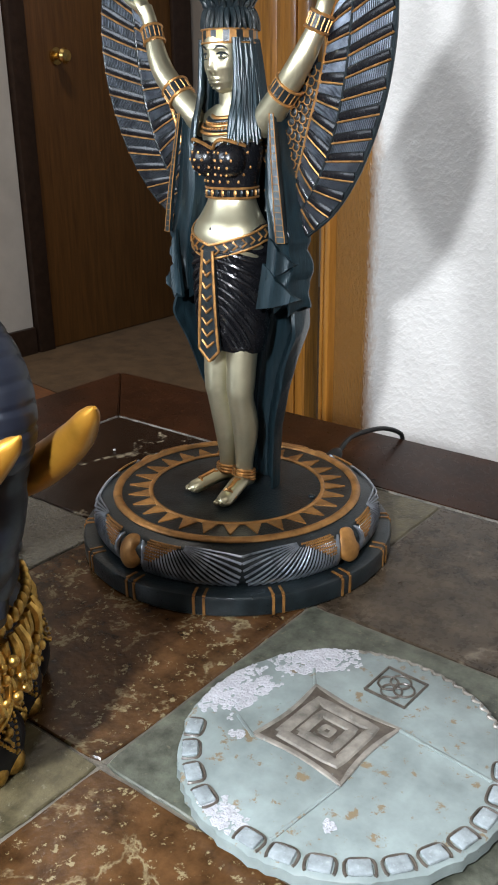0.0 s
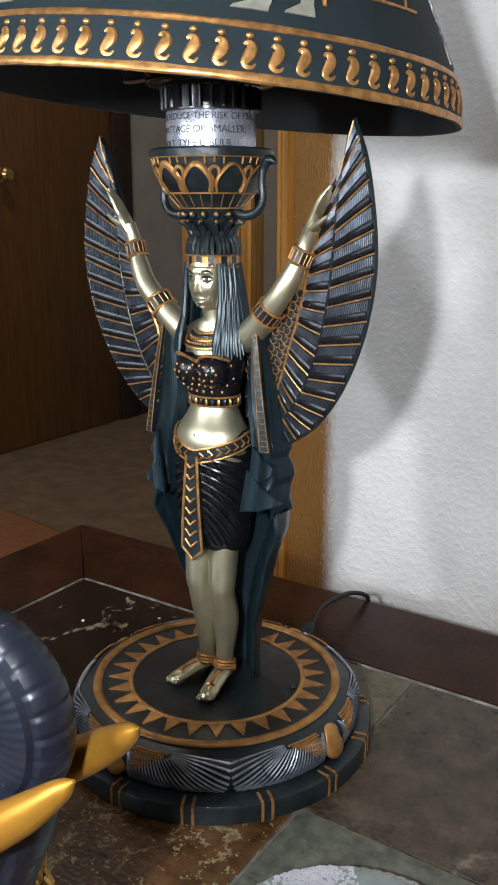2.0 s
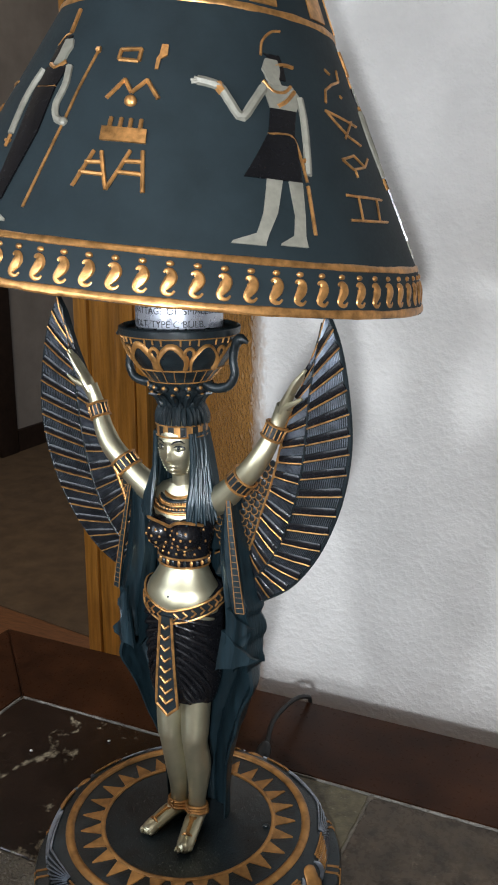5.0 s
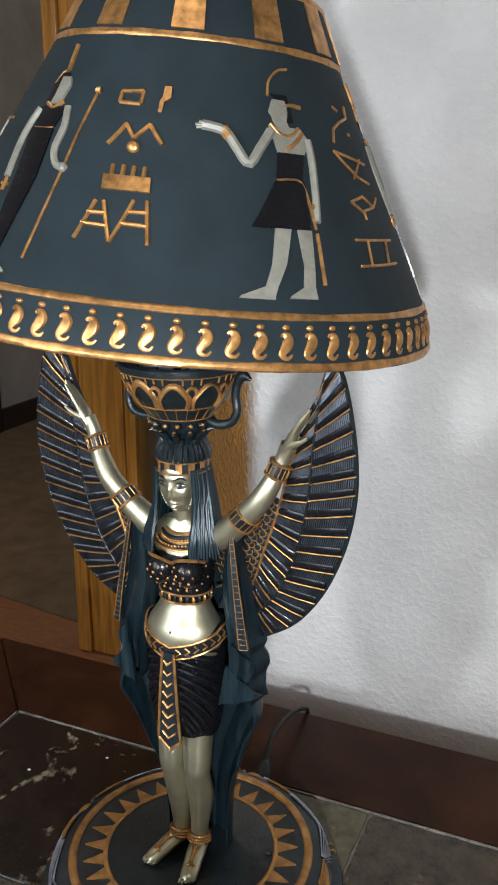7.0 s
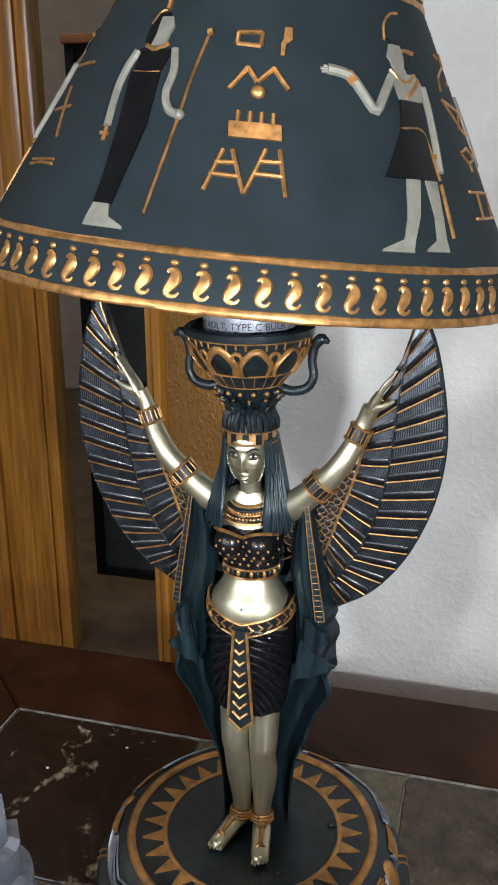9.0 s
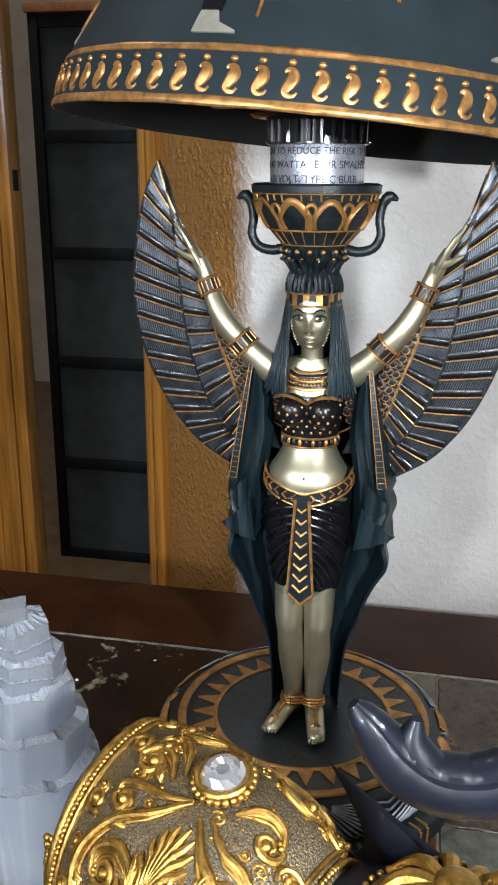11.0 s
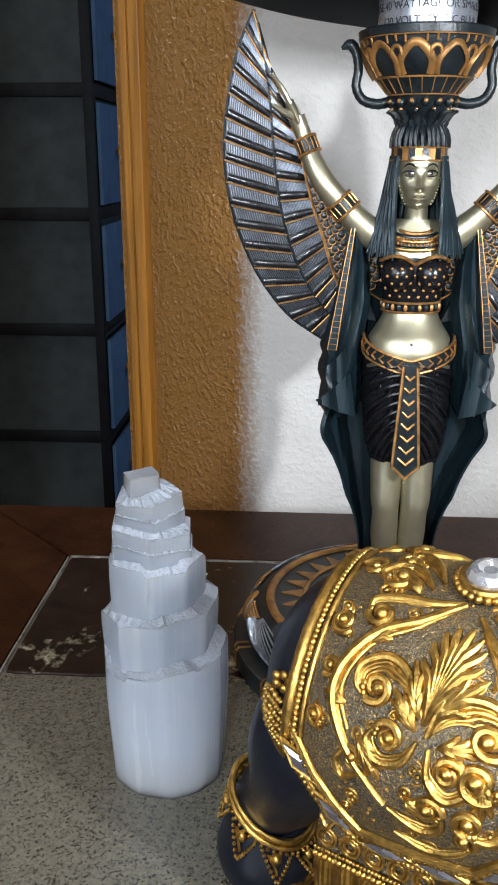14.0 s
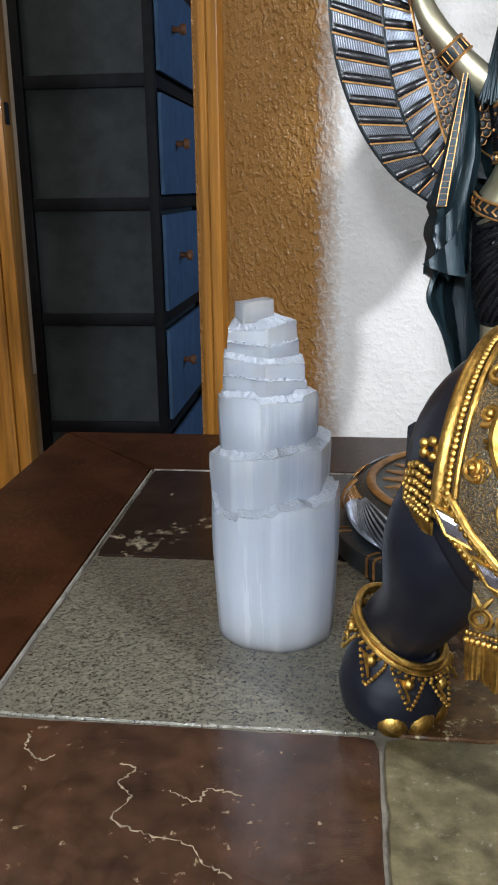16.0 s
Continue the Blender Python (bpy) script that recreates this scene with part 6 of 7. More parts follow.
    S = lambda u, v, z=H + 0.0006: ((sc + a1 * u + a2 * v).x, (sc + a1 * u + a2 * v).y, z)
    tube(bm, [S(*p) for p in ((-1, -1), (-1, 1), (1, 1), (1, -1), (-1, -1))], 0.0013, 6)
    for cu, cv in ((0.4, 0.0), (-0.4, 0.0), (0.0, 0.4), (0.0, -0.4)):
        tube(bm, [S(cu + 0.46 * math.cos(t), cv + 0.46 * math.sin(t)) for t in np.linspace(0, 2 * math.pi, 25)], 0.0009, 6)
    part("knot_stamp", bm, UMBER_DARK, body, "square knot stamp in grey relief")
    # flaking white glaze near the rim: many thin ragged flakes, thickest at the edge
    for a0, a1, depth, count in ((203, 247, 0.026, 420), (248, 289, 0.032, 480), (334, 356, 0.016, 110), (296, 302, 0.034, 26), (22, 28, 0.034, 16)):
        bm = bmesh.new()
        for _ in range(count):
            a = radians(rnd.triangular(a0, a1))
            far = rnd.random() ** 1.5 * depth if count > 30 else depth + rnd.uniform(-0.004, 0.004)
            r = R - 0.004 - far
            size, sides = rnd.uniform(0.0008, 0.0030), rnd.randint(5, 8)
            c = Vector((r * math.sin(a), -r * math.cos(a), H - 0.0004))
            turn, tall = rnd.uniform(0, 6.3), rnd.uniform(0.0004, 0.0009)
            ring = [(size * rnd.uniform(0.55, 1.25) * math.cos(turn + 2 * math.pi * i / sides), size * rnd.uniform(0.55, 1.25) * math.sin(turn + 2 * math.pi * i / sides)) for i in range(sides)]
            skin_rings(bm, [[c + Vector((x, y, 0)) for x, y in ring], [c + Vector((x * 0.9, y * 0.9, tall)) for x, y in ring]])
        tagged(part("white_flaking", bm, CHALK, body, "chipped white glaze along the rim"), kind="stuff")


stone_disc()


def elephant():
    """A caparisoned elephant figurine, one mesh, trunk curled up."""
    BK, GD, FL, JW, SM, TK = range(6)
    bm = bmesh.new()
    W, FAR, H, CZ = 0.080, 0.036, 0.092, 0.165
    stand = pose(0.025, -0.262, 0.0008, 0, 0, -30)
    local = stand.inverted()
    here = lambda x, y, z: tuple(local @ Vector((x, y, z)))

    def hull(x, th, off=0.0):
        """A place on the body: x metres along it, th from the ridge towards the near side."""
        u = x / (0.124 if x < 0 else 0.096)
        s = max(0.0, 1 - abs(u) ** 2.6) ** 0.5
        return (x, -((W if math.sin(th) > 0 else FAR) * s + off) * math.sin(th), CZ + (H * s + off) * math.cos(th) * (1.0 if math.cos(th) > 0 else 0.80) + 0.003 * math.sin(u * 3) - 0.0055 * max(0.0, (x + 0.078) / 0.08) ** 1.7 * max(0.0, math.cos(th)))

    skin_rings(bm, [[hull((0.124 if q < 0 else 0.096) * q, 2 * math.pi * i / 44) for i in range(44)] for q in np.sin(np.linspace(-math.pi / 2 * 0.99, math.pi / 2 * 0.99, 34))], BK)
    # legs: foot x, y; hip x, y; where the nails point
    for fx, fy, tx, ty, nail in ((-0.132, -0.004, -0.085, -0.026, -8), (-0.030, 0.046, -0.040, 0.012, -20), (0.060, 0.014, 0.066, 0.006, 2), (0.006, 0.034, 0.030, 0.016, 2)):
        tube(bm, [(tx * 0.72, ty, 0.178), (tx * 0.78 + fx * 0.10, ty * 0.9 + fy * 0.1, 0.150), (tx * 0.85 + fx * 0.15, ty * 0.85 + fy * 0.15, 0.125), (tx * 0.50 + fx * 0.50, ty * 0.5 + fy * 0.5, 0.085), (fx * 0.93 + tx * 0.07, fy, 0.058), (fx, fy, 0.040), (fx, fy, 0.022), (fx, fy, 0.006), (fx, fy, 0.0)], [0.028, 0.038, 0.037, 0.026, 0.0245, 0.0285, 0.0340, 0.0315, 0.028], 28, BK, 34)
        q = radians(nail)
        for a in (-0.95, -0.32, 0.32, 0.95):
            ball(bm, (fx + 0.0245 * math.cos(q + a), fy + 0.0245 * math.sin(q + a), 0.0070), (0.0108, 0.0108, 0.0105), GD, 16, 10)
        # anklet, higher at the back, with hanging beaded points
        lift = lambda t: 0.056 - 0.016 * math.cos(t - q)
        spot = lambda t, r, dz: (fx + 0.004 + r * math.cos(t), fy + r * math.sin(t), lift(t) + dz)
        for r, dz, w in ((0.0265, 0.003, 0.0022), (0.0280, -0.001, 0.0018)):
            tube(bm, [spot(t, r, dz) for t in np.linspace(0, 2 * math.pi, 41)], w, 8, GD)
        for t in np.linspace(0, 2 * math.pi, 46)[:-1]:
            ball(bm, spot(t, 0.0295, -0.0038), 0.0014, GD, 6, 5)
        for k in range(8):
            t0 = 2 * math.pi * k / 8 + q
            ball(bm, spot(t0, 0.0300, -0.0085), (0.0036, 0.0036, 0.0040), GD, 8, 6)
            for j in range(7):
                w = (1 - j / 6.5) * 0.30
                for d in (-w, w):
                    ball(bm, spot(t0 + d, 0.0300 + 0.0009 * j, -0.006 - 0.0026 * j), 0.0014, GD, 6, 4)
                if j < 4:
                    tube(bm, [spot(t0 - w * 0.6, 0.0305, -0.007), spot(t0, 0.0328, -0.016 - 0.001 * j)], 0.0009, 5, GD)

    # head, ears, trunk and tusks; the head turns a little towards the lamp
    face_at = pose(0.150, -0.324, 0.0, 0, 0, 4)
    f = lambda x, y, z: tuple(local @ (face_at @ Vector((x, y, z))))
    turn = (local @ face_at).to_3x3()
    tube(bm, [here(0.070, -0.290, 0.168), here(0.105, -0.308, 0.186), here(0.135, -0.320, 0.200)], [0.050, 0.046, 0.042], 26, BK, 10)
    ball(bm, f(-0.010, 0, 0.200), (0.047, 0.044, 0.050), BK, 30, 20, turn)
    ball(bm, f(0.010, 0, 0.192), (0.034, 0.036, 0.031), BK, 24, 16, turn)
    ring = [(0.028 + 0.034 * math.cos(radians(a)), 0.0, 0.2885 + 0.034 * math.sin(radians(a))) for a in range(-42, 115, 14)]
    path = [(0.004, 0, 0.190), (0.026, 0, 0.206), (0.043, 0, 0.232)] + ring + [(-0.002, 0, 0.3130), (-0.022, 0, 0.3120), (-0.040, 0, 0.3220), (-0.054, 0, 0.3400), (-0.060, 0, 0.3480)]
    radii = [0.028, 0.0240, 0.0200] + [float(np.interp(i, [0, len(ring) - 1], [0.0185, 0.0150])) for i in range(len(ring))] + [0.0140, 0.0135, 0.0125, 0.0080, 0.0030]
    rings = []
    spine = smoothed([(*p, r) for p, r in zip(path, radii)], 168)
    for i, (x, y, z, r) in enumerate(spine):
        (x0, _, z0, _), (x1, _, z1, _) = spine[max(0, i - 1)], spine[min(167, i + 1)]
        d = math.hypot(x1 - x0, z1 - z0) or 1.0
        ox, oz = (z1 - z0) / d, -(x1 - x0) / d
        ring = []
        for k in range(36):
            a = 2 * math.pi * k / 36
            b = min(a, 2 * math.pi - a)
            # a flat belt of cross ridges between two rims along the outer curve, fine wrinkles inside
            q = 1.0 - 0.10 * math.exp(-(((b - 0.86) / 0.10) ** 2))
            q *= 1 + ((0.016 if i % 8 < 6 else -0.030) if b < 0.74 else (0.006 if i % 4 < 2 else -0.006))
            ring.append(f(x + ox * r * q * math.cos(a), r * q * math.sin(a), z + oz * r * q * math.cos(a)))
        rings.append(ring)
    skin_rings(bm, rings, BK)
    # the second lip at the trunk's end
    tube(bm, [f(-0.026, 0, 0.314), f(-0.034, 0, 0.330), f(-0.033, 0, 0.343)], [0.0115, 0.0080, 0.0026], 16, BK, 12)
    # under lip and chin
    tube(bm, [f(0.006, 0, 0.186), f(0.028, 0, 0.176), f(0.040, 0, 0.168)], [0.024, 0.018, 0.008], 16, BK, 12)
    for s in (-1, 1):
        tip = (0.1055, 0.0205 * s - 0.0045, 0.2915)
        tube(bm, [f(0.014, s * 0.027, 0.230), f(0.046, s * 0.031, 0.244), f(0.078, s * 0.028, 0.267), f(0.098, s * 0.0225 - 0.003, 0.2845), f(*tip)], [0.0105, 0.0108, 0.0086, 0.0050, 0.0008], 16, TK, 30)
        tube(bm, [f(0.004, s * 0.024, 0.213), f(0.022, s * 0.0275, 0.222)], [0.0150, 0.0130], 16, BK)
        ball(bm, f(0.012, s * 0.039, 0.214), (0.0050, 0.0030, 0.0042), GD, 10, 8, turn)
    # ears: thick fans that sweep back to an upper point
    for tip, low, root_hi, root_lo, bow in (((0.073, -0.217, 0.230), (0.092, -0.235, 0.165), (0.138, -0.285, 0.232), (0.132, -0.292, 0.168), 0.010), ((0.062, -0.366, 0.236), (0.085, -0.385, 0.160), (0.128, -0.360, 0.236), (0.134, -0.352, 0.170), -0.010)):
        rows = []
        for j in range(13):
            v = j / 12
            a = Vector(root_hi).lerp(Vector(root_lo), v)
            b = Vector(tip).lerp(Vector(low), v)
            reach = 1.0 - 0.42 * math.sin(math.pi * min(1, v * 1.15)) * (1 - v) + 0.06 * math.sin(9 * v)
            front, rear = [], []
            for i in range(13):
                u = i / 12
                p = a.lerp(a + (b - a) * reach, u)
                p.z += 0.006 * math.sin(math.pi * u) * (1 - v)
                fold = bow * math.sin(math.pi * u) * (0.5 + 0.5 * math.sin(3 * v + 0.6))
                thick = 0.0052 * (1 - 0.75 * u)
                front.append(here(p.x + thick, p.y - fold, p.z))
                rear.append(here(p.x - thick, p.y - fold + (0.002 if bow > 0 else -0.002), p.z))
            rows.append(front + rear[::-1])
        skin_rings(bm, rows, BK)
    # gilt head-dress: a beaded cap, brow plate and rosette
    rows = []
    for t in np.linspace(0.12, 1.25, 8):
        rows.append([f(-0.014 + 0.0505 * math.sin(t) * math.cos(a), 0.0475 * math.sin(t) * math.sin(a), 0.202 + 0.0525 * math.cos(t)) for a in np.linspace(0, 2 * math.pi, 30, endpoint=False)])
    skin_rings(bm, rows, FL)
    for t, r, n in ((1.22, 0.0030, 44), (0.95, 0.0020, 46), (0.55, 0.0022, 26)):
        for a in np.linspace(0, 2 * math.pi, n + 1)[:-1]:
            ball(bm, f(-0.014 + 0.0515 * math.sin(t) * math.cos(a), 0.0485 * math.sin(t) * math.sin(a), 0.203 + 0.0530 * math.cos(t)), r, GD, 8, 6)
    for k in range(9):
        a = 2 * math.pi * k / 9
        tube(bm, [f(-0.014, 0, 0.2565), f(-0.014 + 0.020 * math.cos(a), 0.020 * math.sin(a), 0.2535), f(-0.014 + 0.036 * math.cos(a + 0.25), 0.034 * math.sin(a + 0.25), 0.2400)], [0.0030, 0.0042, 0.0016], 8, GD, 10)
    ball(bm, f(-0.010, 0, 0.258), (0.011, 0.011, 0.006), GD, 16, 10)
    for k in range(-3, 4):
        ball(bm, f(0.026 - 0.0012 * k * k, 0.0085 * k, 0.236 - 0.0008 * k * k), (0.0050, 0.0048, 0.0066), GD, 10, 8)
        ball(bm, f(0.034 - 0.0012 * k * k, 0.0065 * k, 0.226), 0.0026, GD, 8, 6)
    # breast-strap: two rows of gilt drops and a hanging panel between the front legs
    rnd = random.Random(21)
    for k in range(24):
        a = -1.35 + 2.7 * k / 23
        out = lambda r, z: f(-0.012 + r * math.cos(a), 0.60 * (r + 0.062) * math.sin(a), z)
        ball(bm, out(0.036, 0.166 - 0.014 * math.cos(a)), (0.0030, 0.0030, 0.0050), GD, 9, 7)
        hang = 0.030 + 0.010 * math.sin(k * 2.7)
        tube(bm, [out(0.037, 0.160 - 0.015 * math.cos(a)), out(0.040 + 0.003 * math.sin(k * 1.7), 0.150 - 0.016 * math.cos(a)), out(0.037, 0.160 - hang - 0.016 * math.cos(a))], [0.0026, 0.0032, 0.0016], 7, GD, 9)
        for j in range(4):
            ball(bm, out(0.040 + 0.0025 * math.sin(j * 2 + k), 0.150 - 0.0075 * j - 0.016 * math.cos(a)), 0.0022 + 0.0006 * ((j + k) % 3), GD, 8, 6)
    for k in range(14):
        # twisted cords looped across the breast
        a = -1.2 + 2.4 * k / 13
        loop = [f(-0.012 + 0.039 * math.cos(a + 0.16 * t), 0.060 * math.sin(a + 0.16 * t), 0.138 - 0.020 * math.sin(math.pi * t) - 0.014 * math.cos(a)) for t in np.linspace(0, 1, 9)]
        tube(bm, loop, 0.0020, 7, GD, wave=lambda i: 1 + 0.25 * (i % 2))
    rows = []
    for z, w, d in ((0.160, 0.034, 0.016), (0.140, 0.036, 0.020), (0.120, 0.034, 0.016), (0.104, 0.030, 0.010)):
        rows.append([f(-0.010 + d * math.cos(a), w * math.sin(a), z) for a in np.linspace(0, 2 * math.pi, 28, endpoint=False)])
    skin_rings(bm, rows, FL)
    for _ in range(90):
        a, z = rnd.uniform(-1.6, 1.6), rnd.uniform(0.106, 0.156)
        d, w = float(np.interp(z, [0.104, 0.12, 0.14, 0.16], [0.010, 0.016, 0.020, 0.016])), 0.034
        p = Vector(f(-0.010 + (d + 0.001) * math.cos(a), w * math.sin(a), z))
        g = [p + Vector((0.0, 0.0005 * j, 0)) + Vector((0, 0.0045 * math.cos(j * 1.1), 0.0045 * math.sin(j * 1.1))) * (1 - j / 7) for j in range(7)]
        tube(bm, g, 0.0013, 6, GD)
    # saddle cloth: straight across the back, its lower corners cut off
    A, B, TD = -0.078, 0.0735, 0.090

    def depth_at(x, inset=0.0):
        """How far down the cloth reaches, in metres from the ridge."""
        if x < -0.030:
            return 0.141 + 0.052 * (x - A) / (-0.030 - A) - inset
        if x > 0.028:
            return 0.141 + 0.052 * (B - x) / (B - 0.028) - inset
        return 0.193 - inset

    def face(s, t, off=0.0055):
        """A place on the cloth: metres along, metres down from the ridge."""
        return hull(s, t / TD, off)

    us = np.linspace(A, B, 44)
    skin_rings(bm, [[hull(u, a, 0.0042) for a in np.linspace(-depth_at(u) / TD, depth_at(u) / TD, 61)] + [hull(u, a, 0.0) for a in np.linspace(depth_at(u) / TD, -depth_at(u) / TD, 61)] for u in us], FL)
    for s in (-1, 1):
        for x, way in ((A, 1), (B, -1)):
            ts = np.linspace(0, 0.141, 24)
            tube(bm, [face(x, s * t, 0.0040) for t in ts], 0.0042, 10, GD)
            tube(bm, [face(x + way * 0.0100, s * t, 0.0050) for t in np.linspace(0, 0.128, 24)], 0.0016, 8, GD)
            for t in np.linspace(0.002, 0.140, 42):
                ball(bm, face(x + way * 0.0058, s * t, 0.0062), 0.0020, GD, 8, 6)
        for inset, w, n in ((0.001, 0.0021, 62), (0.0165, 0.0019, 54)):
            for x in np.linspace(A + inset * 0.1, B - inset * 0.1, n):
                ball(bm, face(x, s * depth_at(x, inset), 0.0056), w, GD, 8, 6)
        for inset, w in ((0.0040, 0.0012), (0.0200, 0.0024)):
            tube(bm, [face(x, s * depth_at(x, inset), 0.0050) for x in np.linspace(A + 0.003, B - 0.003, 40)], w, 8, GD)
        # smoky lozenges in the lower border
        for x in (-0.067, -0.044, -0.017, 0.012, 0.040, 0.062):
            p = Vector(face(x, s * depth_at(x, 0.0102), 0.0046))
            q = Vector(face(x + 0.003, s * depth_at(x + 0.003, 0.0102), 0.0046)) - p
            n = Vector((0, p.y, (p.z - CZ) * 0.8)).normalized()
            ex = (q - n * q.dot(n)).normalized()
            ey = n.cross(ex)
            shape = [(0.0125, 0), (0.0, 0.0052), (-0.0125, 0), (0.0, -0.0052)]
            skin_rings(bm, [[p + ex * (a * k) + ey * (b * k) + n * h for a, b in shape] for k, h in ((1.0, 0.0), (0.92, 0.0022), (0.5, 0.0034))], SM)
            tube(bm, [p + ex * (a * 1.14) + ey * (b * 1.14) + n * 0.0008 for a, b in shape + shape[:1]], 0.0016, 6, GD)
        # curtain below, with rosettes, a bead band and fringe
        yb = lambda z: -s * float(np.interp(z, [0.045, 0.075, 0.125], [0.071, 0.070, 0.066])) * (1 if s > 0 else 0.55)
        rows = []
        for x in np.linspace(-0.060, 0.064, 40):
            wob = 0.0014 * math.sin(x * 260)
            rows.append([(x, yb(0.125) + wob, 0.132), (x, yb(0.115) + wob, 0.115), (x, yb(0.100) + wob, 0.100), (x, yb(0.100) * 0.93, 0.100), (x, yb(0.12) * 0.88, 0.132)])
        skin_rings(bm, rows, FL)
        for k in range(9):
            c = -0.054 + 0.0138 * k
            for r in (0.0056, 0.0033):
                tube(bm, [(c + r * math.cos(t), yb(0.11) - s * 0.0012, 0.1125 + r * math.sin(t)) for t in np.linspace(0, 2 * math.pi, 15)], 0.0011, 6, GD)
            tube(bm, [(c - 0.005, yb(0.12) - s * 0.001, 0.125), (c, yb(0.12) - s * 0.0018, 0.119), (c + 0.005, yb(0.12) - s * 0.001, 0.125)], [0.0008, 0.0018, 0.0008], 6, GD, 7)
        for z, r, n in ((0.1005, 0.0020, 44), (0.1045, 0.0014, 60)):
            for k in range(n):
                ball(bm, (-0.060 + 0.124 * k / (n - 1), yb(z) - s * 0.0018, z), r, GD, 7, 5)
        for k in range(48):
            x = -0.059 + 0.122 * k / 47
            y, low = yb(0.09) - s * 0.0008 * math.sin(k * 1.3), 0.0780 + 0.0020 * math.sin(k * 0.8)
            tube(bm, [(x, y, 0.0990), (x, y - s * 0.0006, 0.088), (x + 0.0005 * math.sin(9 * k), y, low)], [0.0022, 0.0021, 0.0013], 6, GD, 5)

    # leaf scrolls in relief
    def line(pts, w, off=0.0046, taper=True):
        n = len(pts)
        tube(bm, [face(*p, off) for p in pts], [w * ((0.18 + 0.85 * math.sin(math.pi * min(0.93, 0.04 + i / n)) ** 0.6) if taper else 1) for i in range(n)], 9, GD)

    def volute(cx, cy, r, turns, start, sign, w, off=0.0046):
        n = max(14, int(24 * turns))
        pts = [(cx + r * (1 - 0.86 * i / n) * math.cos(start + sign * 2 * math.pi * turns * i / n), cy + r * (1 - 0.86 * i / n) * math.sin(start + sign * 2 * math.pi * turns * i / n)) for i in range(n + 1)]
        tube(bm, [face(*p, off) for p in pts], [w * (1.15 - 0.35 * i / n) for i in range(n + 1)], 8, GD)
        ball(bm, face(*pts[-1], off + 0.0008), w * 1.6, GD, 10, 8)

    def scroll(pts, w, ribs=3, sign=1):
        """A stem that swells and curls into a volute, with finer leaf ribs nested inside its bend."""
        path = [(x, side * t) for x, t, *_ in smoothed([(*p, 0.0) for p in pts], 34)]
        line(path, w, 0.0050)
        (x1, t1), (x0, t0) = path[-1], path[-5]
        d = Vector((x1 - x0, t1 - t0)).normalized()
        r = w * 3.0
        c = Vector((x1, t1)) + Vector((-d.y, d.x)) * sign * side * r
        start = math.atan2(t1 - c.y, x1 - c.x)
        volute(c.x, c.y, r, 1.35, start, sign * side, w * 0.85, 0.0050)
        for k in range(ribs):
            f = 0.86 - 0.15 * k
            inner = []
            for i, (x, t) in enumerate(path[: 32 - 3 * k]):
                g = 1 - (1 - f) * min(1.0, i / 9)
                inner.append((c.x + (x - c.x) * g, c.y + (t - c.y) * g))
            line(inner, w * (0.62 - 0.09 * k), 0.0044)
            ball(bm, face(*inner[-1], 0.0052), w * 0.75, GD, 8, 6)

    def acanthus(base, tip, spread, n, w):
        """A fanned leaf: swelling, curled-over fingers on both sides of a rib."""
        b0, t0 = Vector((base[0], side * base[1])), Vector((tip[0], side * tip[1]))
        d = t0 - b0
        m = Vector((-d.y, d.x))
        for k in range(n):
            u = (k - (n - 1) / 2) / max(1, (n - 1) / 2)
            reach = 1.0 - 0.42 * u * u
            pts = []
            for i in range(9):
                q = i / 8
                p = b0 + d * (reach * q * (1 - 0.10 * abs(u) * q)) + m * (spread * u * (0.25 * q + 0.75 * q * q) * reach)
                if q > 0.8:
                    p += m * (0.06 * (1 if u > 0 else -1) * abs(u) ** 0.5)
                pts.append((p.x, p.y))
            tube(bm, [face(*p, 0.0040 + 0.0016 * math.sin(math.pi * i / 8)) for i, p in enumerate(pts)], [w * v for v in (0.55, 0.75, 0.95, 1.1, 1.2, 1.25, 1.2, 1.0, 0.5)], 8, GD)

    for side in (1, -1):
        S = lambda x, t, r, turns, start, sign, w: volute(x, side * t, r, turns, start * side, sign * side, w)
        # the great stem from the stone towards the tail, and its branches
        line([(x, side * t) for x, t, _ in smoothed([(-0.001, 0.034, 0), (-0.017, 0.049, 0), (-0.036, 0.061, 0), (-0.049, 0.079, 0), (-0.052, 0.097, 0), (-0.044, 0.114, 0), (-0.032, 0.128, 0), (-0.016, 0.142, 0)], 40)], 0.0031, 0.0052)
        line([(x, side * t) for x, t, _ in smoothed([(-0.003, 0.037, 0), (-0.018, 0.053, 0), (-0.036, 0.066, 0), (-0.0455, 0.082, 0), (-0.0475, 0.097, 0), (-0.040, 0.112, 0)], 30)], 0.0015, 0.0046)
        scroll([(-0.001, 0.033), (-0.016, 0.0385), (-0.033, 0.040), (-0.046, 0.044), (-0.047, 0.052)], 0.0024, 1, -1)
        scroll([(-0.004, 0.095), (-0.0125, 0.080), (-0.026, 0.0725), (-0.039, 0.079), (-0.040, 0.089), (-0.034, 0.0945)], 0.0026, 3, -1)
        scroll([(0.000, 0.103), (0.004, 0.089), (0.016, 0.0800), (0.031, 0.0800), (0.0395, 0.089), (0.036, 0.099)], 0.0029, 4, 1)
        scroll([(0.008, 0.039), (0.020, 0.053), (0.034, 0.063), (0.042, 0.077), (0.0455, 0.093), (0.042, 0.112), (0.034, 0.122)], 0.0032, 1, 1)
        scroll([(0.014, 0.036), (0.028, 0.045), (0.041, 0.047), (0.050, 0.054), (0.047, 0.064)], 0.0025, 2, 1)
        scroll([(0.046, 0.098), (0.053, 0.084), (0.060, 0.078), (0.064, 0.088), (0.060, 0.098)], 0.0021, 2, 1)
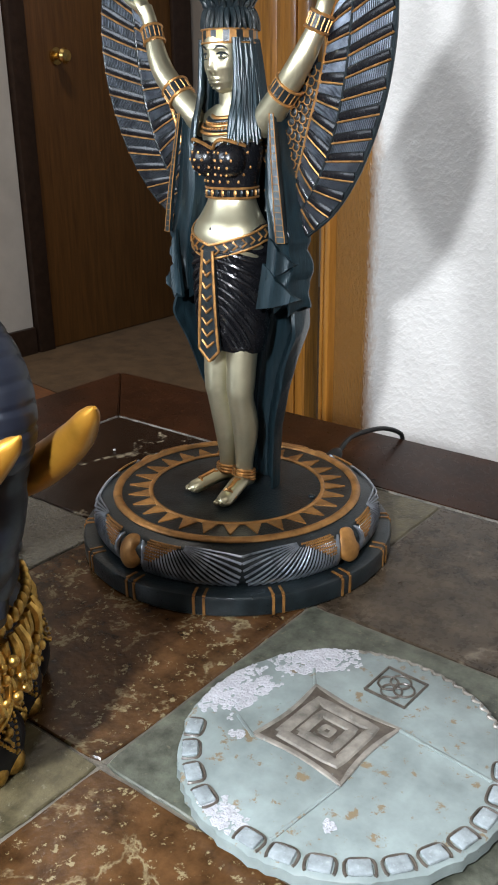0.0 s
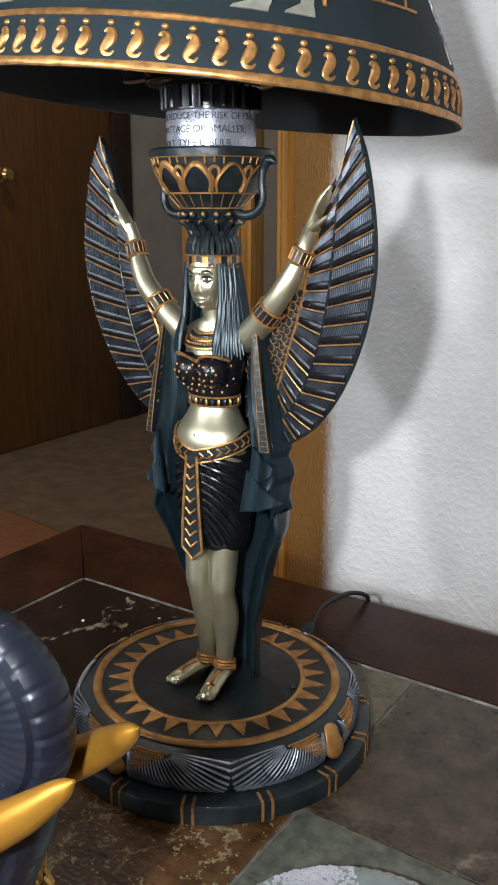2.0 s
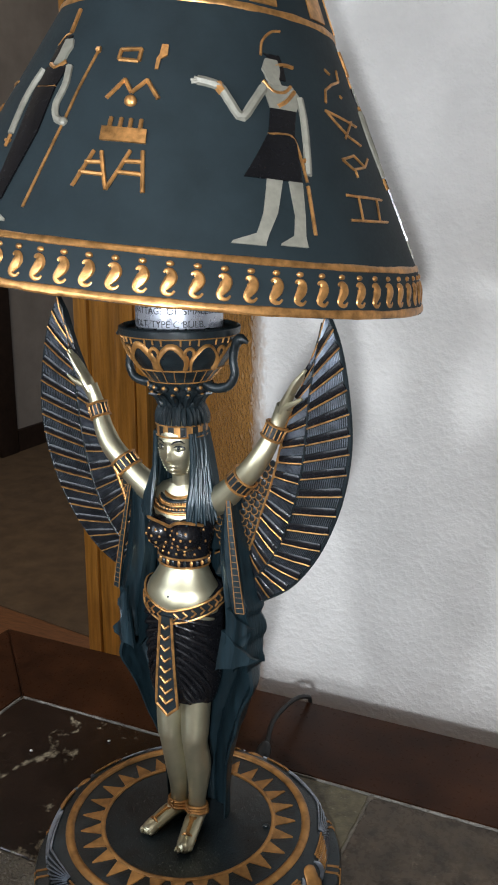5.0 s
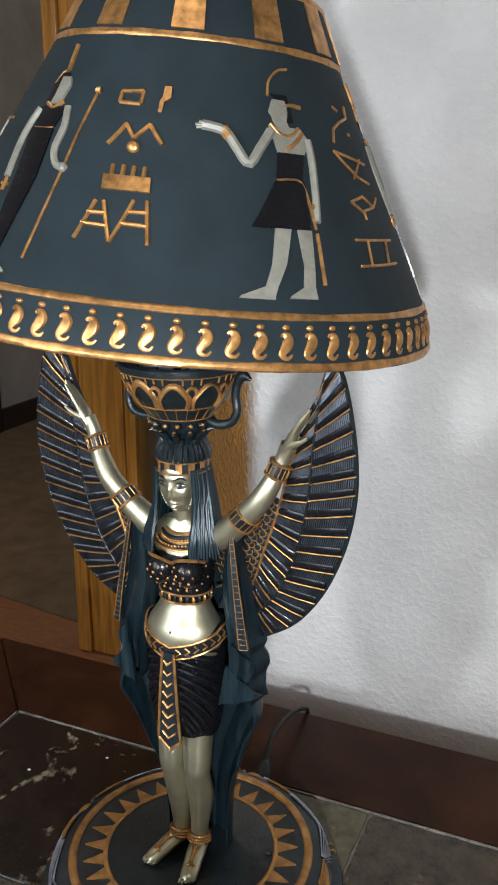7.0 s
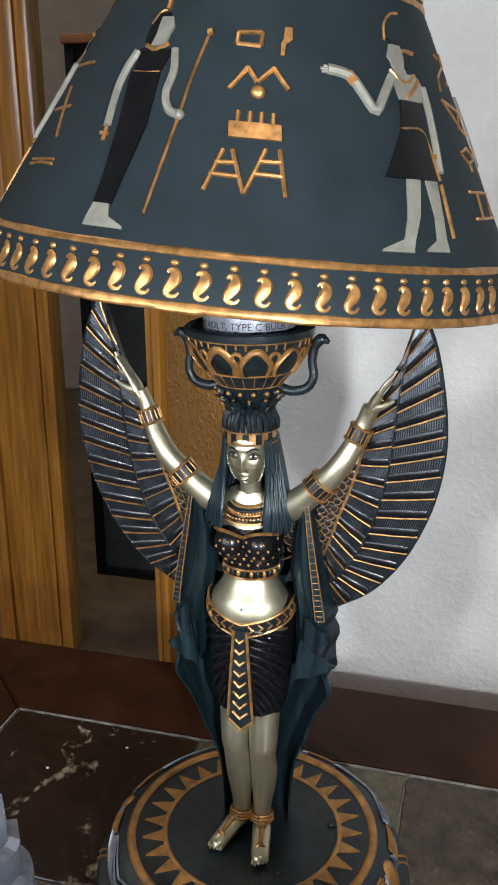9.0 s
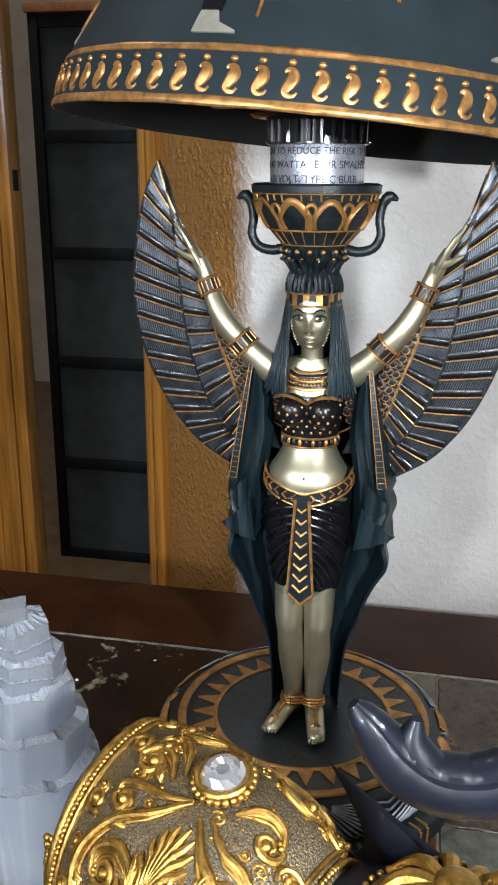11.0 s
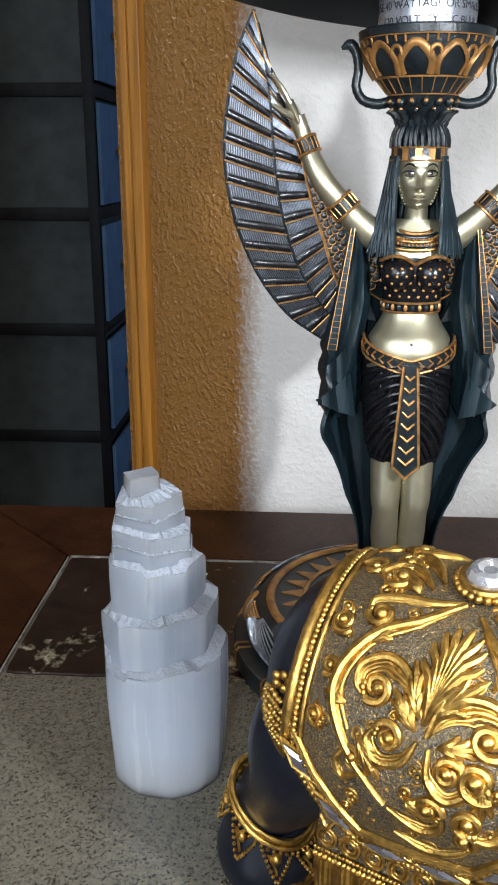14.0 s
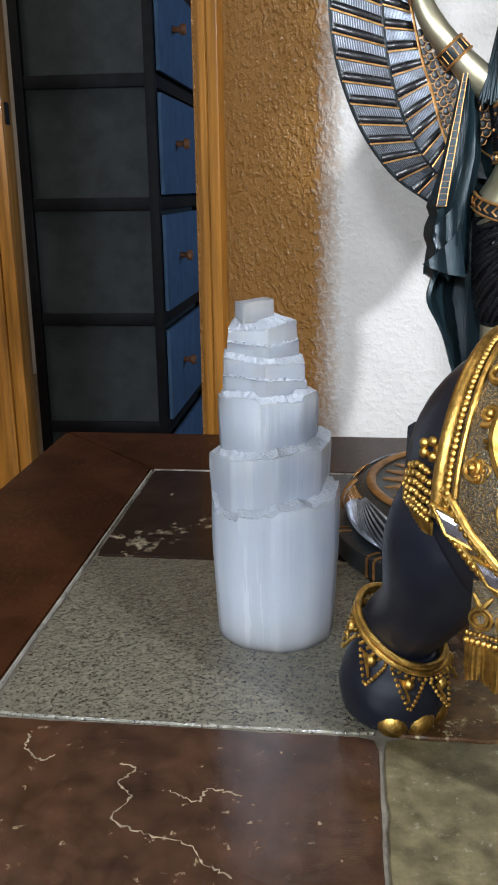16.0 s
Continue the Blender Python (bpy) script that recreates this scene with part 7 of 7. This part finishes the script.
        scroll([(-0.004, 0.106), (-0.010, 0.118), (-0.022, 0.121), (-0.029, 0.112), (-0.024, 0.104)], 0.0024, 2, 1)
        scroll([(0.002, 0.108), (0.004, 0.122), (0.014, 0.129), (0.023, 0.122), (0.020, 0.113)], 0.0025, 2, -1)
        scroll([(-0.014, 0.143), (0.002, 0.150), (0.012, 0.146), (0.013, 0.137)], 0.0023, 2, -1)
        scroll([(0.040, 0.118), (0.044, 0.134), (0.036, 0.146), (0.024, 0.145)], 0.0024, 2, 1)
        scroll([(-0.030, 0.131), (-0.040, 0.136), (-0.044, 0.128), (-0.040, 0.121)], 0.0018, 1, 1)
        scroll([(-0.010, 0.158), (0.006, 0.164), (0.020, 0.160), (0.028, 0.153)], 0.0020, 1, -1)
        # the crossing of the back above the stone
        scroll([(-0.020, 0.030), (-0.030, 0.018), (-0.042, 0.016), (-0.050, 0.024), (-0.045, 0.031)], 0.0026, 2, -1)
        scroll([(-0.016, 0.024), (-0.024, 0.010), (-0.034, 0.003), (-0.042, 0.006)], 0.0024, 2, -1)
        scroll([(0.022, 0.026), (0.032, 0.014), (0.044, 0.014), (0.050, 0.024)], 0.0025, 2, 1)
        S(-0.058, 0.060, 0.0075, 1.5, 0.6, 1, 0.0018)
        S(-0.058, 0.085, 0.0058, 1.4, 2.0, -1, 0.0015)
        S(-0.060, 0.112, 0.0056, 1.4, 1.0, 1, 0.0015)
        S(-0.058, 0.018, 0.0075, 1.5, 3.4, 1, 0.0018)
        S(0.060, 0.060, 0.0062, 1.4, 1.0, 1, 0.0016)
        S(0.058, 0.120, 0.0062, 1.4, 0.2, -1, 0.0016)
        S(0.060, 0.032, 0.0075, 1.5, 2.4, 1, 0.0018)
        # leaves
        acanthus((-0.003, 0.098), (0.007, 0.046), 0.34, 9, 0.0024)
        acanthus((-0.001, 0.096), (0.021, 0.069), 0.30, 5, 0.0021)
        acanthus((-0.006, 0.096), (-0.014, 0.070), 0.28, 5, 0.0019)
        acanthus((-0.006, 0.102), (-0.020, 0.086), 0.34, 5, 0.0018)
        acanthus((0.006, 0.106), (0.026, 0.100), 0.36, 5, 0.0018)
        acanthus((-0.034, 0.112), (-0.020, 0.130), 0.34, 5, 0.0018)
        acanthus((0.030, 0.112), (0.030, 0.134), 0.36, 5, 0.0019)
        acanthus((-0.026, 0.034), (-0.036, 0.024), 0.40, 5, 0.0018)
        acanthus((-0.040, 0.070), (-0.030, 0.052), 0.42, 5, 0.0015)
        acanthus((0.024, 0.072), (0.032, 0.056), 0.42, 5, 0.0015)
        acanthus((0.046, 0.110), (0.060, 0.108), 0.42, 5, 0.0015)
        acanthus((-0.044, 0.100), (-0.058, 0.098), 0.42, 5, 0.0014)
        acanthus((-0.006, 0.134), (0.004, 0.140), 0.5, 5, 0.0015)
        for _ in range(48):
            x = rnd.uniform(A + 0.016, B - 0.016)
            t = rnd.uniform(0.008, depth_at(x, 0.030))
            volute(x, side * t, rnd.uniform(0.0030, 0.0048), 1.3, rnd.uniform(0, 6.3), rnd.choice((-1, 1)), 0.0008, 0.0040)
        for _ in range(90):
            x = rnd.uniform(A + 0.014, B - 0.014)
            t = rnd.uniform(0.006, depth_at(x, 0.026))
            ball(bm, face(x, side * t, 0.0044), rnd.uniform(0.0007, 0.0012), GD, 6, 4)
    # large clear stone beside the ridge, in a beaded collar
    stone = Vector(face(0.0035, 0.0135, 0.003))
    nrm = Vector((0, stone.y * 1.15, stone.z - CZ)).normalized()
    m = Matrix.Translation(stone + nrm * 0.004) @ nrm.to_track_quat("Z", "Y").to_matrix().to_4x4()
    facet = lambda r, z, n, o: [m @ Vector((0.88 * r * math.cos(t + o), 0.88 * r * math.sin(t + o), z)) for t in np.linspace(0, 2 * math.pi, n, endpoint=False)]
    skin_rings(bm, [facet(0.0125, -0.002, 12, 0), facet(0.0138, 0.0025, 12, 0), facet(0.0138, 0.0038, 12, 0.26), facet(0.0108, 0.0075, 12, 0.0), facet(0.0072, 0.0084, 12, 0.26), facet(0.0040, 0.0066, 12, 0.0)], JW)
    tube(bm, [m @ Vector((0.0138 * math.cos(t), 0.0138 * math.sin(t), 0.001)) for t in np.linspace(0, 2 * math.pi, 33)], 0.0022, 8, GD)
    for t in np.linspace(0, 2 * math.pi, 25)[:-1]:
        ball(bm, m @ Vector((0.0162 * math.cos(t), 0.0162 * math.sin(t), -0.001)), 0.0023, GD, 8, 6)
    # rump strap: a beaded, pointed cap with a short fringe
    for j in range(6):
        half = 0.0135 - 0.0014 * abs(j - 3)
        for k in range(11):
            u = k / 10 * 2 - 1
            p = Vector(hull(-0.096 + u * half * 0.95, 1.28 + 0.068 * j + 0.04 * abs(u), 0.0030 + 0.0016 * (1 - u * u)))
            ball(bm, p, 0.0021 if (j + k) % 2 else 0.0015, GD, 7, 5)
    for k in range(15):
        u = k / 14 * 2 - 1
        path = [hull(-0.096 + u * 0.0125, th, 0.0030) for th in (1.66, 1.74, 1.84 - 0.05 * abs(u))]
        tube(bm, path, [0.0014, 0.0013, 0.0006], 6, GD)
    for k in range(5):
        a = 2 * math.pi * k / 5
        p = Vector(hull(-0.088, 1.16, 0.004))
        ball(bm, p + Vector((0.0042 * math.cos(a), -0.001, 0.0042 * math.sin(a))), (0.0028, 0.0022, 0.0028), GD, 8, 6)
    tube(bm, [hull(-0.122, 0.2, 0), (-0.134, 0.016, 0.150), (-0.132, 0.016, 0.110)], [0.007, 0.0045, 0.003], 8, BK, 10)
    ob = part("elephant_figurine", bm, [ELEPHANT_BLACK, BRIGHT_GOLD, FLECKED, JEWEL, SMOKE_JEWEL, TUSK_GOLD], None, "black elephant figurine with raised trunk and ornate gold jewelled saddle cloth", m=stand)
    for p in ob.data.polygons:
        if p.material_index in (JW, SM):
            p.use_smooth = False
    return tagged(ob, category="figurine")


elephant()


CRUMBS = ((-0.181, 0.231, 0.0022), (-0.256, 0.172, 0.0024))


def crumbs():
    """Specks of white dust left on the tiles."""
    rnd = random.Random(4)
    for x, y, r in CRUMBS:
        bm = bmesh.new()
        ball(bm, (0, 0, r * 0.5), (r, r * rnd.uniform(0.6, 0.9), r * 0.5), 0, 7, 5)
        for v in bm.verts:
            v.co *= rnd.uniform(0.8, 1.2)
        ob = part("dust_crumb", bm, CRUMB, None, "tiny white crumb of dust on a slate tile", m=pose(x, y, 0.0006, 0, 0, rnd.uniform(0, 360)))
        tagged(ob, category="crumb", group="crumbs on the tiles")


crumbs()


# The plan above is drawn in half metres: bring meshes and places to true size.
for mesh in bpy.data.meshes:
    mesh.transform(Matrix.Scale(UNIT, 4))
for ob in scene.objects:
    if ob.type in {"MESH", "EMPTY"}:
        m = ob.matrix_basis.copy()
        m.translation *= UNIT
        ob.matrix_basis = m
